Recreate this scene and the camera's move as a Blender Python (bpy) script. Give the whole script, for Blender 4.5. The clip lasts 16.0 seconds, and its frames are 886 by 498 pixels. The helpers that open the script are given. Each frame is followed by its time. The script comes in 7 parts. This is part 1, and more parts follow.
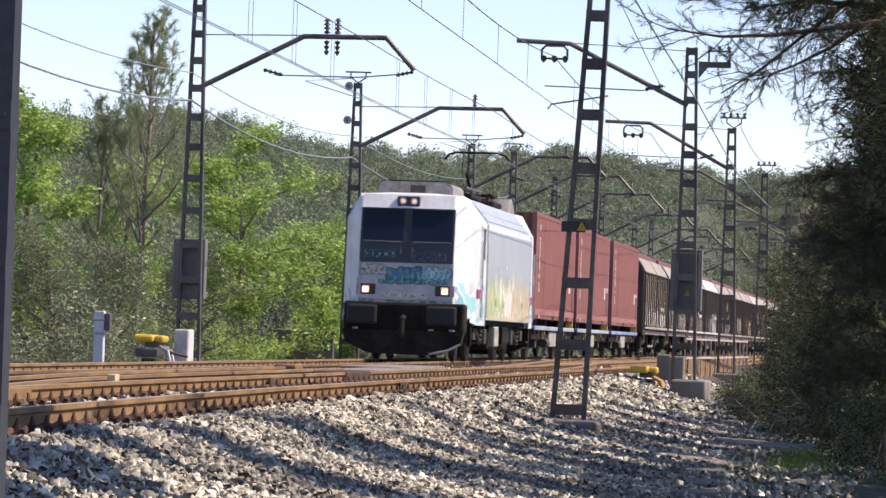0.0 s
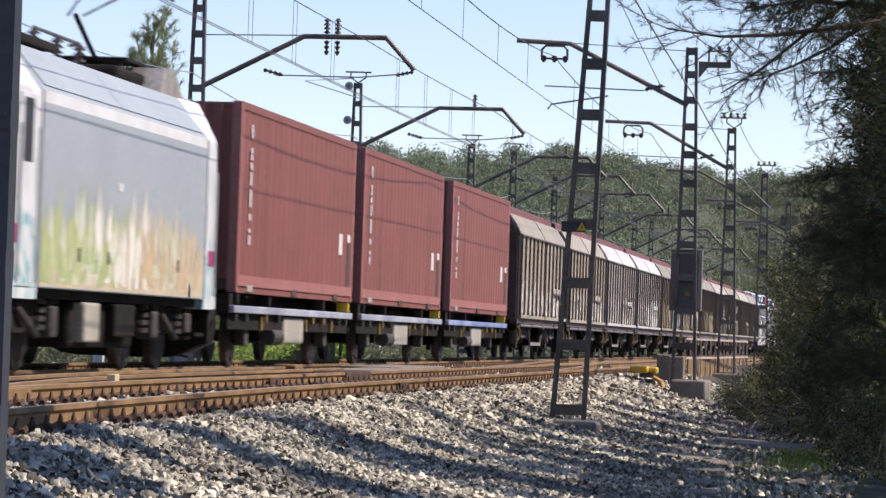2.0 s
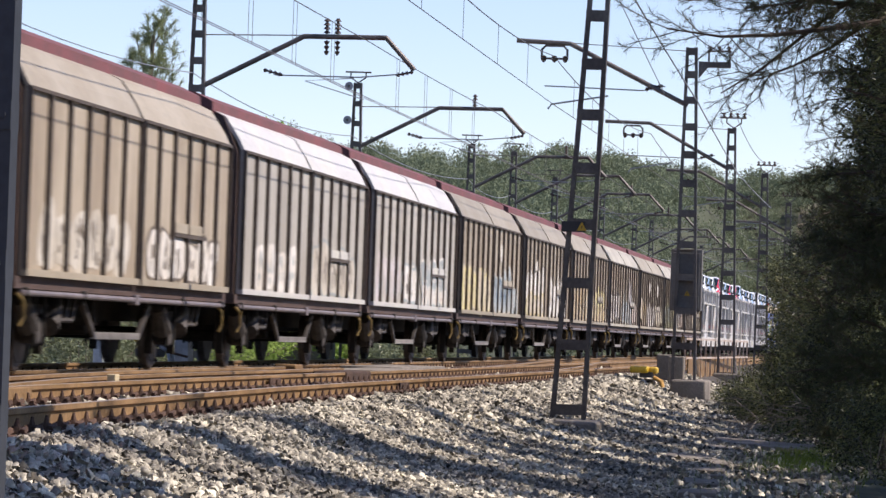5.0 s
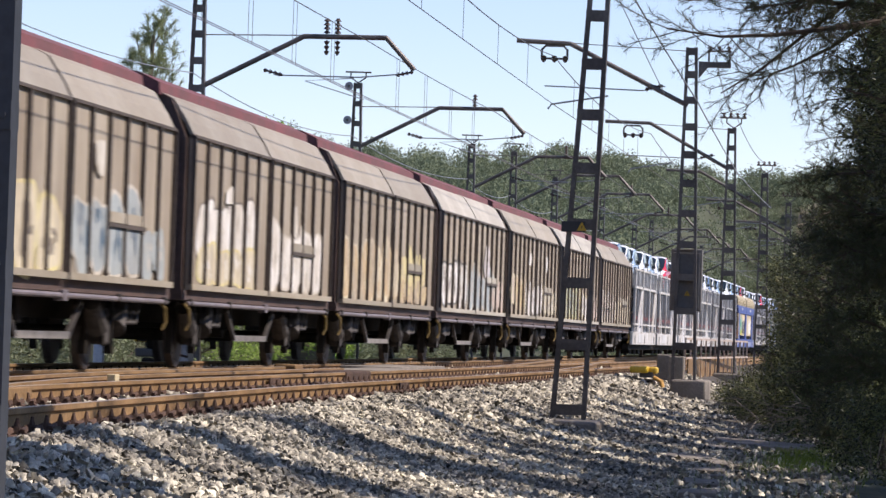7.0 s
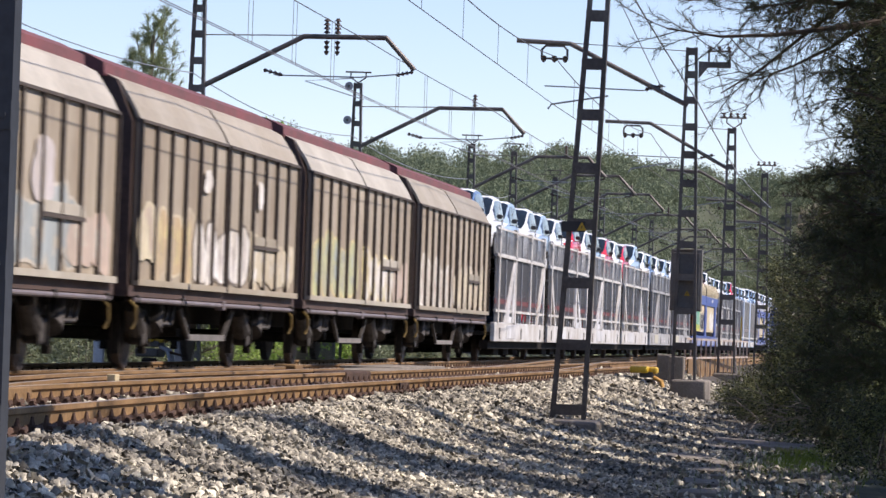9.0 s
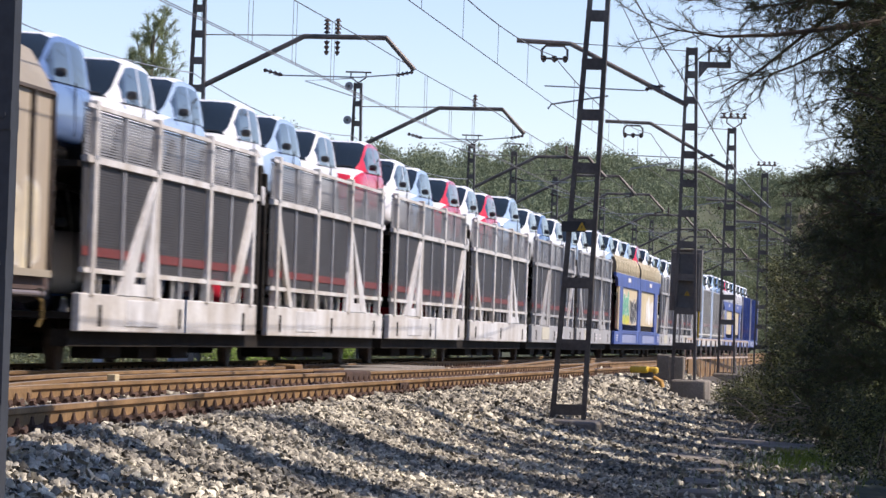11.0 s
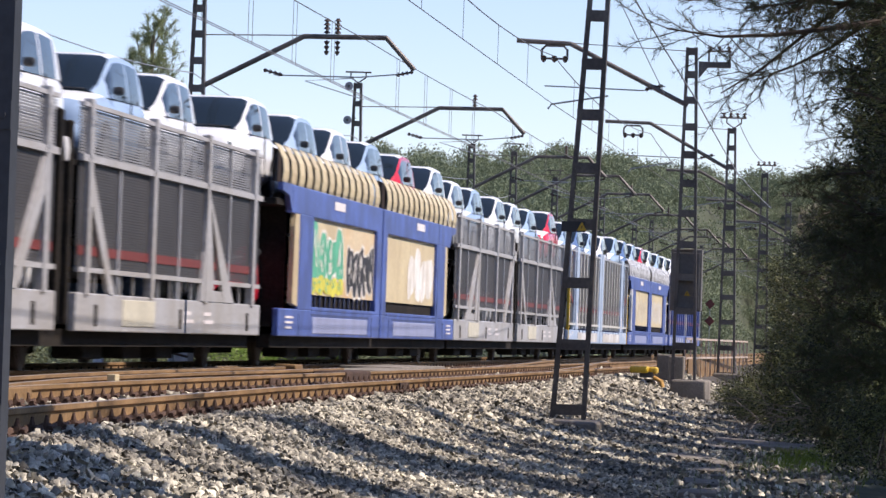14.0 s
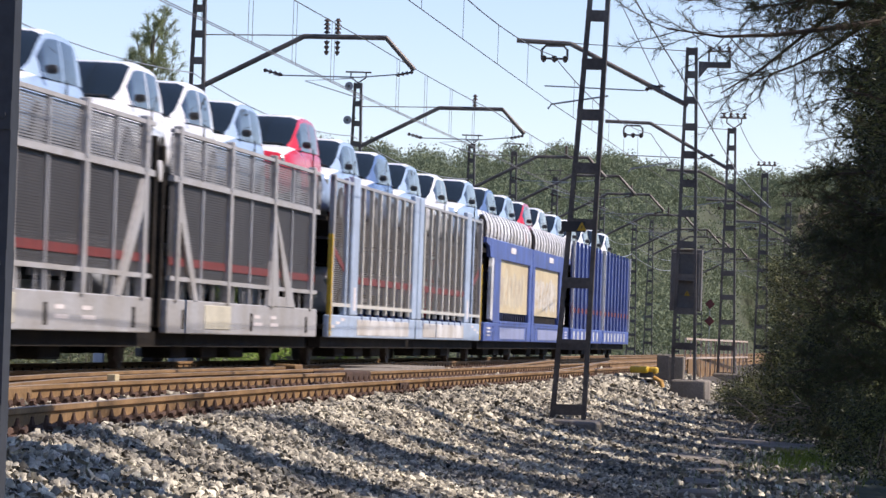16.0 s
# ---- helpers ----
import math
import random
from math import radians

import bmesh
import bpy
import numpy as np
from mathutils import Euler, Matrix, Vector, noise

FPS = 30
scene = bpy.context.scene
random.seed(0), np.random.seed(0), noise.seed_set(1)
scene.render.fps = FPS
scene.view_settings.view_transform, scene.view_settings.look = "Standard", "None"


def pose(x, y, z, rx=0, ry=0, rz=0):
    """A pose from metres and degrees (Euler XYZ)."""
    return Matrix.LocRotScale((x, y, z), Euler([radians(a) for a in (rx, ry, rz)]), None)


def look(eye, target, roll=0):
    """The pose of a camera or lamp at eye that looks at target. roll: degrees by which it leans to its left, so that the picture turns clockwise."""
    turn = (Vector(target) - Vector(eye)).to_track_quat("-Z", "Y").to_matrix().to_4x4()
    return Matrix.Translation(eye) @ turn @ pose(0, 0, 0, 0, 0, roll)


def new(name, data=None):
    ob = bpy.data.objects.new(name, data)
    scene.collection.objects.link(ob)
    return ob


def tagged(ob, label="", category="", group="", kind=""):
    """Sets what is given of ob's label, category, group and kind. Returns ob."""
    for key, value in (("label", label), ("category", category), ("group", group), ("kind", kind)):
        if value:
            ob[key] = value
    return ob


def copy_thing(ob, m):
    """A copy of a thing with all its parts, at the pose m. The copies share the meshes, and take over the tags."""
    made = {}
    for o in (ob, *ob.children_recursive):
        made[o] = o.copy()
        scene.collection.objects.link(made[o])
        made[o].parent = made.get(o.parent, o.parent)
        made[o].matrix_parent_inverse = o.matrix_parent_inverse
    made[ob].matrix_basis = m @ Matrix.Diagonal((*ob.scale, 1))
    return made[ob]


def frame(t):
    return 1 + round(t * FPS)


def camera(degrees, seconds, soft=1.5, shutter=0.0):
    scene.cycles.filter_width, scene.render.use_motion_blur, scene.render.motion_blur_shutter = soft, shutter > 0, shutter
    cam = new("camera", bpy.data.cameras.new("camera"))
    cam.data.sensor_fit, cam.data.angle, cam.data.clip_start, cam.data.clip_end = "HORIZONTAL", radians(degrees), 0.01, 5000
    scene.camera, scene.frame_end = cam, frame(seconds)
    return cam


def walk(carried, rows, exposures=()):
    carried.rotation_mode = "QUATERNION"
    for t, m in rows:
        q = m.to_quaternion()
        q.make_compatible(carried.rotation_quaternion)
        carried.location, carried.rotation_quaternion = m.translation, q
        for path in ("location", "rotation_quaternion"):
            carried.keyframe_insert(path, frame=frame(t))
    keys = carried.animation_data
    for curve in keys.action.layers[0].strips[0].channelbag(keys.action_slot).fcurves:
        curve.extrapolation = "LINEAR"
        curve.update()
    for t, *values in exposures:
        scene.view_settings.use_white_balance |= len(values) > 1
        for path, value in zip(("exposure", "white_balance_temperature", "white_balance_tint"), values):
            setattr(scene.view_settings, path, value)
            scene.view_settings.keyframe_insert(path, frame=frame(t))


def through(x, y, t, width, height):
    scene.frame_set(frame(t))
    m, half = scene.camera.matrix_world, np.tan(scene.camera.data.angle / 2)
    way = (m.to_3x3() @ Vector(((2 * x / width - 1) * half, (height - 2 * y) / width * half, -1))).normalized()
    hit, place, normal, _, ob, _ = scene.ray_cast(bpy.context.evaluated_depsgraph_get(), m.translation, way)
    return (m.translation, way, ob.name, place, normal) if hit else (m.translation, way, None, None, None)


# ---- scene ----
# World: x across the tracks (0 = axis of the train's track, camera side positive), y along the line, z = 0 at rail head.
EYE = (11.04, 0.0, 0.581)
HEAD, PITCH, ROLL = radians(6.358), radians(1.1705), 1.987
TARGET = (EYE[0] - math.sin(HEAD) * math.cos(PITCH) * 50, math.cos(HEAD) * math.cos(PITCH) * 50, EYE[2] + math.sin(PITCH) * 50)
cam = camera(12.007, 16.0, soft=1.5, shutter=0.34)
VIEW = look(EYE, TARGET, ROLL)
walk(cam, [(0, VIEW), (16, VIEW)], exposures=[(0, 0.50, 6600, 28), (0.5, 0.48, 6580, 28), (1.0, 0.36, 6550, 27), (1.5, 0.28, 6450, 26), (16, 0.28, 6450, 26)])

# ---- daylight ----
SUN = Vector((0.65, 0.02, 0.71)).normalized()
world = bpy.data.worlds.new("sky")
scene.world = world
world.use_nodes = True
wn = world.node_tree.nodes
sky = wn.new("ShaderNodeTexSky")
sky.sky_type = "NISHITA"
sky.sun_disc = False
sky.sun_elevation = math.asin(SUN.z)
sky.sun_rotation = math.atan2(SUN.x, SUN.y)
sky.air_density, sky.dust_density, sky.ozone_density = 0.8, 0.0, 2.6
wn["Background"].inputs["Strength"].default_value = 0.132
world.node_tree.links.new(sky.outputs[0], wn["Background"].inputs["Color"])
sun_data = bpy.data.lights.new("sun", "SUN")
sun_data.energy, sun_data.angle, sun_data.color = 5.0, radians(0.53), (0.99, 0.955, 0.80)
sun = new("sun", sun_data)
sun.matrix_world = look(SUN * 60, (0, 0, 0))


# ---- mesh helpers ----
def part(name, bm, material, parent=None, label="", smooth=False):
    """Link a bmesh as one mesh object under a thing or part."""
    me = bpy.data.meshes.new(name)
    if len(bm.faces) < 4000:
        bmesh.ops.recalc_face_normals(bm, faces=bm.faces)
    bm.to_mesh(me)
    bm.free()
    me.materials.append(material)
    if smooth:
        me.shade_smooth()
    ob = new(name, me)
    if parent is not None:
        ob.parent = parent
    if label:
        tagged(ob, label)
    return ob


def shared(name, me, parent, m):
    """One more object on a mesh that alike pieces share."""
    ob = new(name, me)
    ob.parent = parent
    ob.matrix_basis = m
    return ob


def raw(name, verts, faces, material, parent=None, label="", smooth=False):
    """An object straight from arrays (faces all of one size)."""
    verts, faces = np.asarray(verts, dtype=np.float32), np.asarray(faces, dtype=np.int32)
    me = bpy.data.meshes.new(name)
    k = faces.shape[1]
    me.vertices.add(len(verts))
    me.vertices.foreach_set("co", verts.ravel())
    me.loops.add(faces.size)
    me.loops.foreach_set("vertex_index", faces.ravel())
    me.polygons.add(len(faces))
    me.polygons.foreach_set("loop_start", np.arange(0, faces.size, k, dtype=np.int32))
    me.polygons.foreach_set("loop_total", np.full(len(faces), k, dtype=np.int32))
    if smooth:
        me.polygons.foreach_set("use_smooth", np.ones(len(faces), dtype=bool))
    me.update(calc_edges=True)
    me.materials.append(material)
    ob = new(name, me)
    if parent is not None:
        ob.parent = parent
    if label:
        tagged(ob, label)
    return ob


def box(bm, x0, x1, y0, y1, z0, z1, bevel=0.0):
    v = [bm.verts.new((x, y, z)) for x in (x0, x1) for y in (y0, y1) for z in (z0, z1)]
    fs = [bm.faces.new([v[i] for i in q]) for q in ((0, 1, 3, 2), (4, 6, 7, 5), (0, 4, 5, 1), (2, 3, 7, 6), (0, 2, 6, 4), (1, 5, 7, 3))]
    if bevel:
        es = list({e for f in fs for e in f.edges})
        bmesh.ops.recalc_face_normals(bm, faces=fs)
        bmesh.ops.bevel(bm, geom=es, offset=bevel, segments=2, affect="EDGES", profile=0.5)
    return v


def boxes(*rows, bevel=0.0):
    bm = bmesh.new()
    for r in rows:
        box(bm, *r, bevel=bevel)
    return bm


def rod(bm, a, b, r, n=8, r2=None):
    """A round bar from a to b, tapered to r2."""
    a, b = Vector(a), Vector(b)
    d = (b - a).normalized()
    u = d.orthogonal().normalized()
    w = d.cross(u)
    r2 = r if r2 is None else r2
    A, B = [], []
    for k in range(n):
        o = u * math.cos(2 * math.pi * k / n) + w * math.sin(2 * math.pi * k / n)
        A.append(bm.verts.new(a + o * r))
        B.append(bm.verts.new(b + o * r2))
    for k in range(n):
        bm.faces.new((A[k], A[(k + 1) % n], B[(k + 1) % n], B[k]))
    bm.faces.new(A[::-1])
    bm.faces.new(B)


def bar(bm, a, b, w, h):
    """A square bar from a to b, w wide and h deep."""
    a, b = Vector(a), Vector(b)
    q = (b - a).to_track_quat("Z", "Y").to_matrix()
    v = [bm.verts.new(p + q @ Vector((x * w / 2, y * h / 2, 0))) for p in (a, b) for x, y in ((-1, -1), (1, -1), (1, 1), (-1, 1))]
    for f in ((3, 2, 1, 0), (4, 5, 6, 7), (0, 1, 5, 4), (1, 2, 6, 5), (2, 3, 7, 6), (3, 0, 4, 7)):
        bm.faces.new([v[i] for i in f])


def path_tube(bm, pts, r, n=8):
    """One continuous round tube through the points."""
    pts = [Vector(p) for p in pts]
    u = None
    rings = []
    for i, p in enumerate(pts):
        d = (pts[min(i + 1, len(pts) - 1)] - pts[max(i - 1, 0)]).normalized()
        u = d.orthogonal().normalized() if u is None else (u - d * u.dot(d)).normalized()
        w = d.cross(u)
        rings.append([bm.verts.new(p + (u * math.cos(6.2832 * k / n) + w * math.sin(6.2832 * k / n)) * r) for k in range(n)])
    for a, b in zip(rings, rings[1:]):
        for k in range(n):
            bm.faces.new((a[k], a[(k + 1) % n], b[(k + 1) % n], b[k]))
    bm.faces.new(rings[0][::-1])
    bm.faces.new(rings[-1])


def prism(bm, outline, y0, y1):
    """Extrude an (x, z) outline along y."""
    a = [bm.verts.new((x, y0, z)) for x, z in outline]
    b = [bm.verts.new((x, y1, z)) for x, z in outline]
    n = len(outline)
    bm.faces.new(a)
    bm.faces.new(b[::-1])
    for i in range(n):
        bm.faces.new((a[i], b[i], b[(i + 1) % n], a[(i + 1) % n]))


def plate(bm, outline, x0, x1):
    """Extrude a (y, z) outline along x."""
    a = [bm.verts.new((x0, y, z)) for y, z in outline]
    b = [bm.verts.new((x1, y, z)) for y, z in outline]
    n = len(outline)
    bm.faces.new(a)
    bm.faces.new(b[::-1])
    for i in range(n):
        bm.faces.new((a[i], b[i], b[(i + 1) % n], a[(i + 1) % n]))


def thing(name, label, category, group="", kind="", at=(0, 0, 0)):
    ob = new(name)
    ob.location = at
    return tagged(ob, label, category, group, kind)


# ---- materials ----
def mat(name, col, rough=0.7, metal=0.0, var=0.18, coarse=1.5, fine=25.0, bump=0.15, col2=None, mix=0.5, rnd=0.0, island=0.0, spec=0.5, stretch=(1, 1, 1)):
    """A painted, stony or metal surface: two scales of variation, a second colour for stains, fine relief."""
    m = bpy.data.materials.new(name)
    m.use_nodes = True
    nt = m.node_tree
    n, l = nt.nodes, nt.links
    b = n["Principled BSDF"]
    b.inputs["Roughness"].default_value = rough
    b.inputs["Metallic"].default_value = metal
    b.inputs["Specular IOR Level"].default_value = spec
    tc = n.new("ShaderNodeTexCoord")
    mp = n.new("ShaderNodeMapping")
    mp.inputs["Scale"].default_value = stretch
    l.new(tc.outputs["Object"], mp.inputs["Vector"])

    def nz(scale, detail):
        t = n.new("ShaderNodeTexNoise")
        t.inputs["Scale"].default_value = scale
        t.inputs["Detail"].default_value = detail
        l.new(mp.outputs[0], t.inputs["Vector"])
        return t
    big, small = nz(coarse, 5), nz(fine, 3)
    ramp = n.new("ShaderNodeValToRGB")
    ramp.color_ramp.elements[0].position, ramp.color_ramp.elements[1].position = 0.5 - 0.25 * mix, 0.5 + 0.4 * (1.05 - mix)
    c2 = col2 or tuple(min(1, c * (1 - 1.6 * var)) for c in col)
    ramp.color_ramp.elements[0].color = (*c2, 1)
    ramp.color_ramp.elements[1].color = (*col, 1)
    l.new(big.outputs["Fac"], ramp.inputs[0])
    hsv = n.new("ShaderNodeHueSaturation")
    l.new(ramp.outputs[0], hsv.inputs["Color"])
    mr = n.new("ShaderNodeMapRange")
    mr.inputs["From Min"].default_value, mr.inputs["From Max"].default_value = 0.3, 0.7
    mr.inputs["To Min"].default_value, mr.inputs["To Max"].default_value = 1 - var, 1 + var
    l.new(small.outputs["Fac"], mr.inputs["Value"])
    val = mr.outputs[0]
    for amount, node, out in ((rnd, "ShaderNodeObjectInfo", "Random"), (island, "ShaderNodeNewGeometry", "Random Per Island")):
        if amount:
            o = n.new(node)
            r = n.new("ShaderNodeMapRange")
            r.inputs["To Min"].default_value, r.inputs["To Max"].default_value = 1 - amount, 1 + amount
            l.new(o.outputs[out], r.inputs["Value"])
            x = n.new("ShaderNodeMath")
            x.operation = "MULTIPLY"
            l.new(val, x.inputs[0])
            l.new(r.outputs[0], x.inputs[1])
            val = x.outputs[0]
    l.new(val, hsv.inputs["Value"])
    l.new(hsv.outputs[0], b.inputs["Base Color"])
    if bump:
        bp = n.new("ShaderNodeBump")
        bp.inputs["Strength"].default_value = bump
        bp.inputs["Distance"].default_value = 0.02
        l.new(small.outputs["Fac"], bp.inputs["Height"])
        l.new(bp.outputs[0], b.inputs["Normal"])
    return m


def leaf_mat(name, col, col2, through=0.35, rough=0.55, low=0.0, high=1.0):
    """Foliage: hue by leaf, light from the front and through the leaf."""
    m = bpy.data.materials.new(name)
    m.use_nodes = True
    n, l = m.node_tree.nodes, m.node_tree.links
    b = n["Principled BSDF"]
    b.inputs["Roughness"].default_value = rough
    b.inputs["Specular IOR Level"].default_value = 0.25
    g = n.new("ShaderNodeNewGeometry")
    tc = n.new("ShaderNodeTexCoord")
    t = n.new("ShaderNodeTexNoise")
    t.inputs["Scale"].default_value = 0.45
    l.new(tc.outputs["Object"], t.inputs["Vector"])
    a = n.new("ShaderNodeMath")
    a.operation = "MULTIPLY_ADD"
    a.inputs[1].default_value = 0.6
    l.new(g.outputs["Random Per Island"], a.inputs[0])
    s = n.new("ShaderNodeMath")
    s.operation = "MULTIPLY"
    s.inputs[1].default_value = 0.45
    l.new(t.outputs["Fac"], s.inputs[0])
    l.new(s.outputs[0], a.inputs[2])
    ramp = n.new("ShaderNodeValToRGB")
    # a narrow low-high span paints leaves as either sunlit or shaded
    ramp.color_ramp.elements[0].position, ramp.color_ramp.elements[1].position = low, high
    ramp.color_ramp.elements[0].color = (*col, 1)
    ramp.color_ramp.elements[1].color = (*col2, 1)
    l.new(a.outputs[0], ramp.inputs[0])
    l.new(ramp.outputs[0], b.inputs["Base Color"])
    tr = n.new("ShaderNodeBsdfTranslucent")
    l.new(ramp.outputs[0], tr.inputs["Color"])
    mx = n.new("ShaderNodeMixShader")
    mx.inputs[0].default_value = through
    l.new(b.outputs[0], mx.inputs[1])
    l.new(tr.outputs[0], mx.inputs[2])
    l.new(mx.outputs[0], n["Material Output"].inputs["Surface"])
    return m


def lamp_mat(name, col, power):
    m = bpy.data.materials.new(name)
    m.use_nodes = True
    b = m.node_tree.nodes["Principled BSDF"]
    b.inputs["Base Color"].default_value = (*col, 1)
    b.inputs["Emission Color"].default_value = (*col, 1)
    b.inputs["Emission Strength"].default_value = power
    return m


M_SOIL = mat("dry_soil", (0.17, 0.14, 0.10), 0.95, var=0.3, coarse=0.7, fine=14, bump=0.6, col2=(0.09, 0.085, 0.05))
M_STONE = mat("ballast_stone", (0.57, 0.515, 0.39), 0.9, var=0.25, coarse=0.5, fine=60, bump=0.3, col2=(0.22, 0.198, 0.155), island=0.78)
# bed colour is darkened to give the stones shaded gaps
M_BED = mat("gap_shade_bed", (0.07, 0.06, 0.05), 0.95, var=0.4, coarse=1.2, fine=16, bump=0.9, col2=(0.06, 0.05, 0.04))
M_RAIL = mat("rusty_rail", (0.29, 0.172, 0.072), 0.8, 0.0, var=0.22, coarse=1.2, fine=30, bump=0.25, col2=(0.16, 0.09, 0.034))
M_HEAD = mat("polished_rail_head", (0.33, 0.26, 0.17), 0.5, 0.3, var=0.12, coarse=0.8, fine=12, bump=0.03, col2=(0.36, 0.30, 0.26))
M_CLIP = mat("rusted_fastener", (0.12, 0.065, 0.04), 0.85, 0.1, var=0.3, coarse=6, fine=60, bump=0.3, rnd=0.3)
M_SLEEPER = mat("weathered_concrete", (0.36, 0.33, 0.28), 0.9, var=0.2, coarse=2, fine=40, bump=0.3, rnd=0.15)
M_CONC = mat("old_concrete", (0.29, 0.255, 0.215), 0.92, var=0.22, coarse=1.3, fine=30, bump=0.4, col2=(0.17, 0.145, 0.115))
M_WOODSL = mat("creosoted_timber", (0.10, 0.075, 0.055), 0.9, var=0.3, coarse=2, fine=30, bump=0.3, rnd=0.2)
M_MAST = mat("mast_steel", (0.165, 0.148, 0.13), 0.5, 0.2, var=0.2, coarse=1.5, fine=20, bump=0.1, col2=(0.06, 0.05, 0.045))
M_GALV = mat("galvanised_steel", (0.36, 0.38, 0.40), 0.5, 0.5, var=0.12, coarse=2, fine=20, bump=0.06)
M_WIRE = mat("copper_wire", (0.16, 0.14, 0.12), 0.5, 0.7, var=0.1, coarse=2, fine=20, bump=0.0)
M_ISOL = mat("brown_porcelain", (0.07, 0.045, 0.035), 0.25, 0.0, var=0.1, coarse=4, fine=20, bump=0.02)
M_GLASSISO = mat("pale_glass_insulator", (0.32, 0.36, 0.36), 0.2, 0.0, var=0.1, coarse=4, fine=20, bump=0.0)
M_YELLOW = mat("yellow_paint", (0.72, 0.47, 0.02), 0.5, var=0.12, coarse=4, fine=30, bump=0.1, col2=(0.5, 0.32, 0.03))
M_ORANGE = mat("orange_plastic", (0.55, 0.30, 0.07), 0.5, var=0.12, coarse=4, fine=30, bump=0.05)
M_GREYBOX = mat("grey_cabinet_paint", (0.085, 0.08, 0.076), 0.55, var=0.1, coarse=2, fine=20, bump=0.05)
M_CABINET = mat("brown_grey_cabinet_paint", (0.17, 0.16, 0.15), 0.55, var=0.12, coarse=2, fine=20, bump=0.05)
# darker copy of the mast steel: the near mast's shade in its colour
M_SHADEDMAST = mat("shaded_mast_steel", (0.045, 0.05, 0.06), 0.55, 0.2, var=0.15, coarse=2, fine=20, bump=0.05)
M_BLACKSIGN = mat("black_sign_paint", (0.03, 0.03, 0.03), 0.5, var=0.1, bump=0.02)

M_WHITE = mat("loco_white_paint", (0.76, 0.76, 0.74), 0.35, var=0.07, coarse=1.0, fine=9, bump=0.03, col2=(0.6, 0.59, 0.56))
M_SIDEGREY = mat("loco_silver_paint", (0.37, 0.41, 0.425), 0.5, 0.1, var=0.06, coarse=0.8, fine=9, bump=0.03)
M_WIN = mat("dark_windscreen", (0.010, 0.016, 0.030), 0.12, var=0.05, bump=0.0, spec=0.25)
M_BLACK = mat("grimy_black_underframe", (0.012, 0.0115, 0.011), 0.85, var=0.3, coarse=2, fine=20, bump=0.2, col2=(0.028, 0.023, 0.018), spec=0.12)
M_WHEEL = mat("worn_wheel_steel", (0.09, 0.075, 0.065), 0.6, 0.4, var=0.25, coarse=4, fine=20, bump=0.1, col2=(0.05, 0.035, 0.028))
M_SPRING = mat("dusty_running_gear", (0.085, 0.073, 0.063), 0.7, 0.2, var=0.3, coarse=4, fine=20, bump=0.2)
M_MAGENTA = mat("magenta_band", (0.42, 0.05, 0.17), 0.4, var=0.1, bump=0.02)
M_RED = mat("container_red", (0.235, 0.075, 0.058), 0.6, var=0.08, coarse=0.9, fine=14, bump=0.06, col2=(0.19, 0.062, 0.045))
M_REDSILL = mat("container_sill_red", (0.36, 0.14, 0.115), 0.6, var=0.12, coarse=2, fine=14, bump=0.06)
M_DECAL = mat("white_lettering", (0.78, 0.72, 0.70), 0.6, var=0.1, coarse=6, fine=30, bump=0.0)
M_SOLE = mat("wagon_sole_bar", (0.45, 0.47, 0.52), 0.5, 0.1, var=0.2, coarse=1.2, fine=20, bump=0.05, col2=(0.26, 0.28, 0.34))
M_BLUESOLE = mat("blue_sole_bar", (0.10, 0.15, 0.36), 0.5, var=0.2, coarse=1.2, fine=20, bump=0.05, col2=(0.3, 0.34, 0.48))
M_TANK = mat("beige_tank_paint", (0.42, 0.39, 0.32), 0.6, var=0.15, coarse=2, fine=20, bump=0.08)
M_HRIB = mat("dark_wagon_rib", (0.10, 0.078, 0.062), 0.7, var=0.2, coarse=3, fine=20, bump=0.1)
M_HROOF = mat("oxide_red_roof", (0.20, 0.055, 0.055), 0.65, var=0.2, coarse=1.5, fine=14, bump=0.1, col2=(0.13, 0.05, 0.045))
M_HEND = mat("dark_brown_wagon_end", (0.10, 0.062, 0.05), 0.75, var=0.2, coarse=1.5, fine=14, bump=0.1)
M_KFRAME = mat("silver_carrier_frame", (0.76, 0.75, 0.73), 0.45, 0.05, var=0.12, coarse=1.2, fine=15, bump=0.05, col2=(0.50, 0.455, 0.40))
M_KWHITE = mat("white_carrier_frame", (0.80, 0.80, 0.80), 0.45, 0.05, var=0.1, coarse=1.5, fine=15, bump=0.05, col2=(0.5, 0.48, 0.46))
M_KBLUE = mat("blue_carrier_paint", (0.095, 0.155, 0.46), 0.4, var=0.12, coarse=1.5, fine=15, bump=0.05, col2=(0.06, 0.09, 0.25))
M_KDARK = mat("dark_blue_carrier_mesh", (0.06, 0.085, 0.2), 0.55, var=0.15, coarse=1.5, fine=15, bump=0.1)
M_CREAM = mat("cream_panel", (0.62, 0.52, 0.32), 0.55, var=0.1, coarse=0.9, fine=10, bump=0.05, col2=(0.5, 0.4, 0.24))
M_REDSTRIPE = mat("red_stripe_paint", (0.19, 0.035, 0.028), 0.5, var=0.15, coarse=2, fine=15, bump=0.03)
M_CARWIN = mat("car_glass", (0.012, 0.02, 0.026), 0.04, var=0.02, bump=0.0, spec=0.9)
M_TYRE = mat("tyre_rubber", (0.02, 0.02, 0.02), 0.85, var=0.1, bump=0.1)
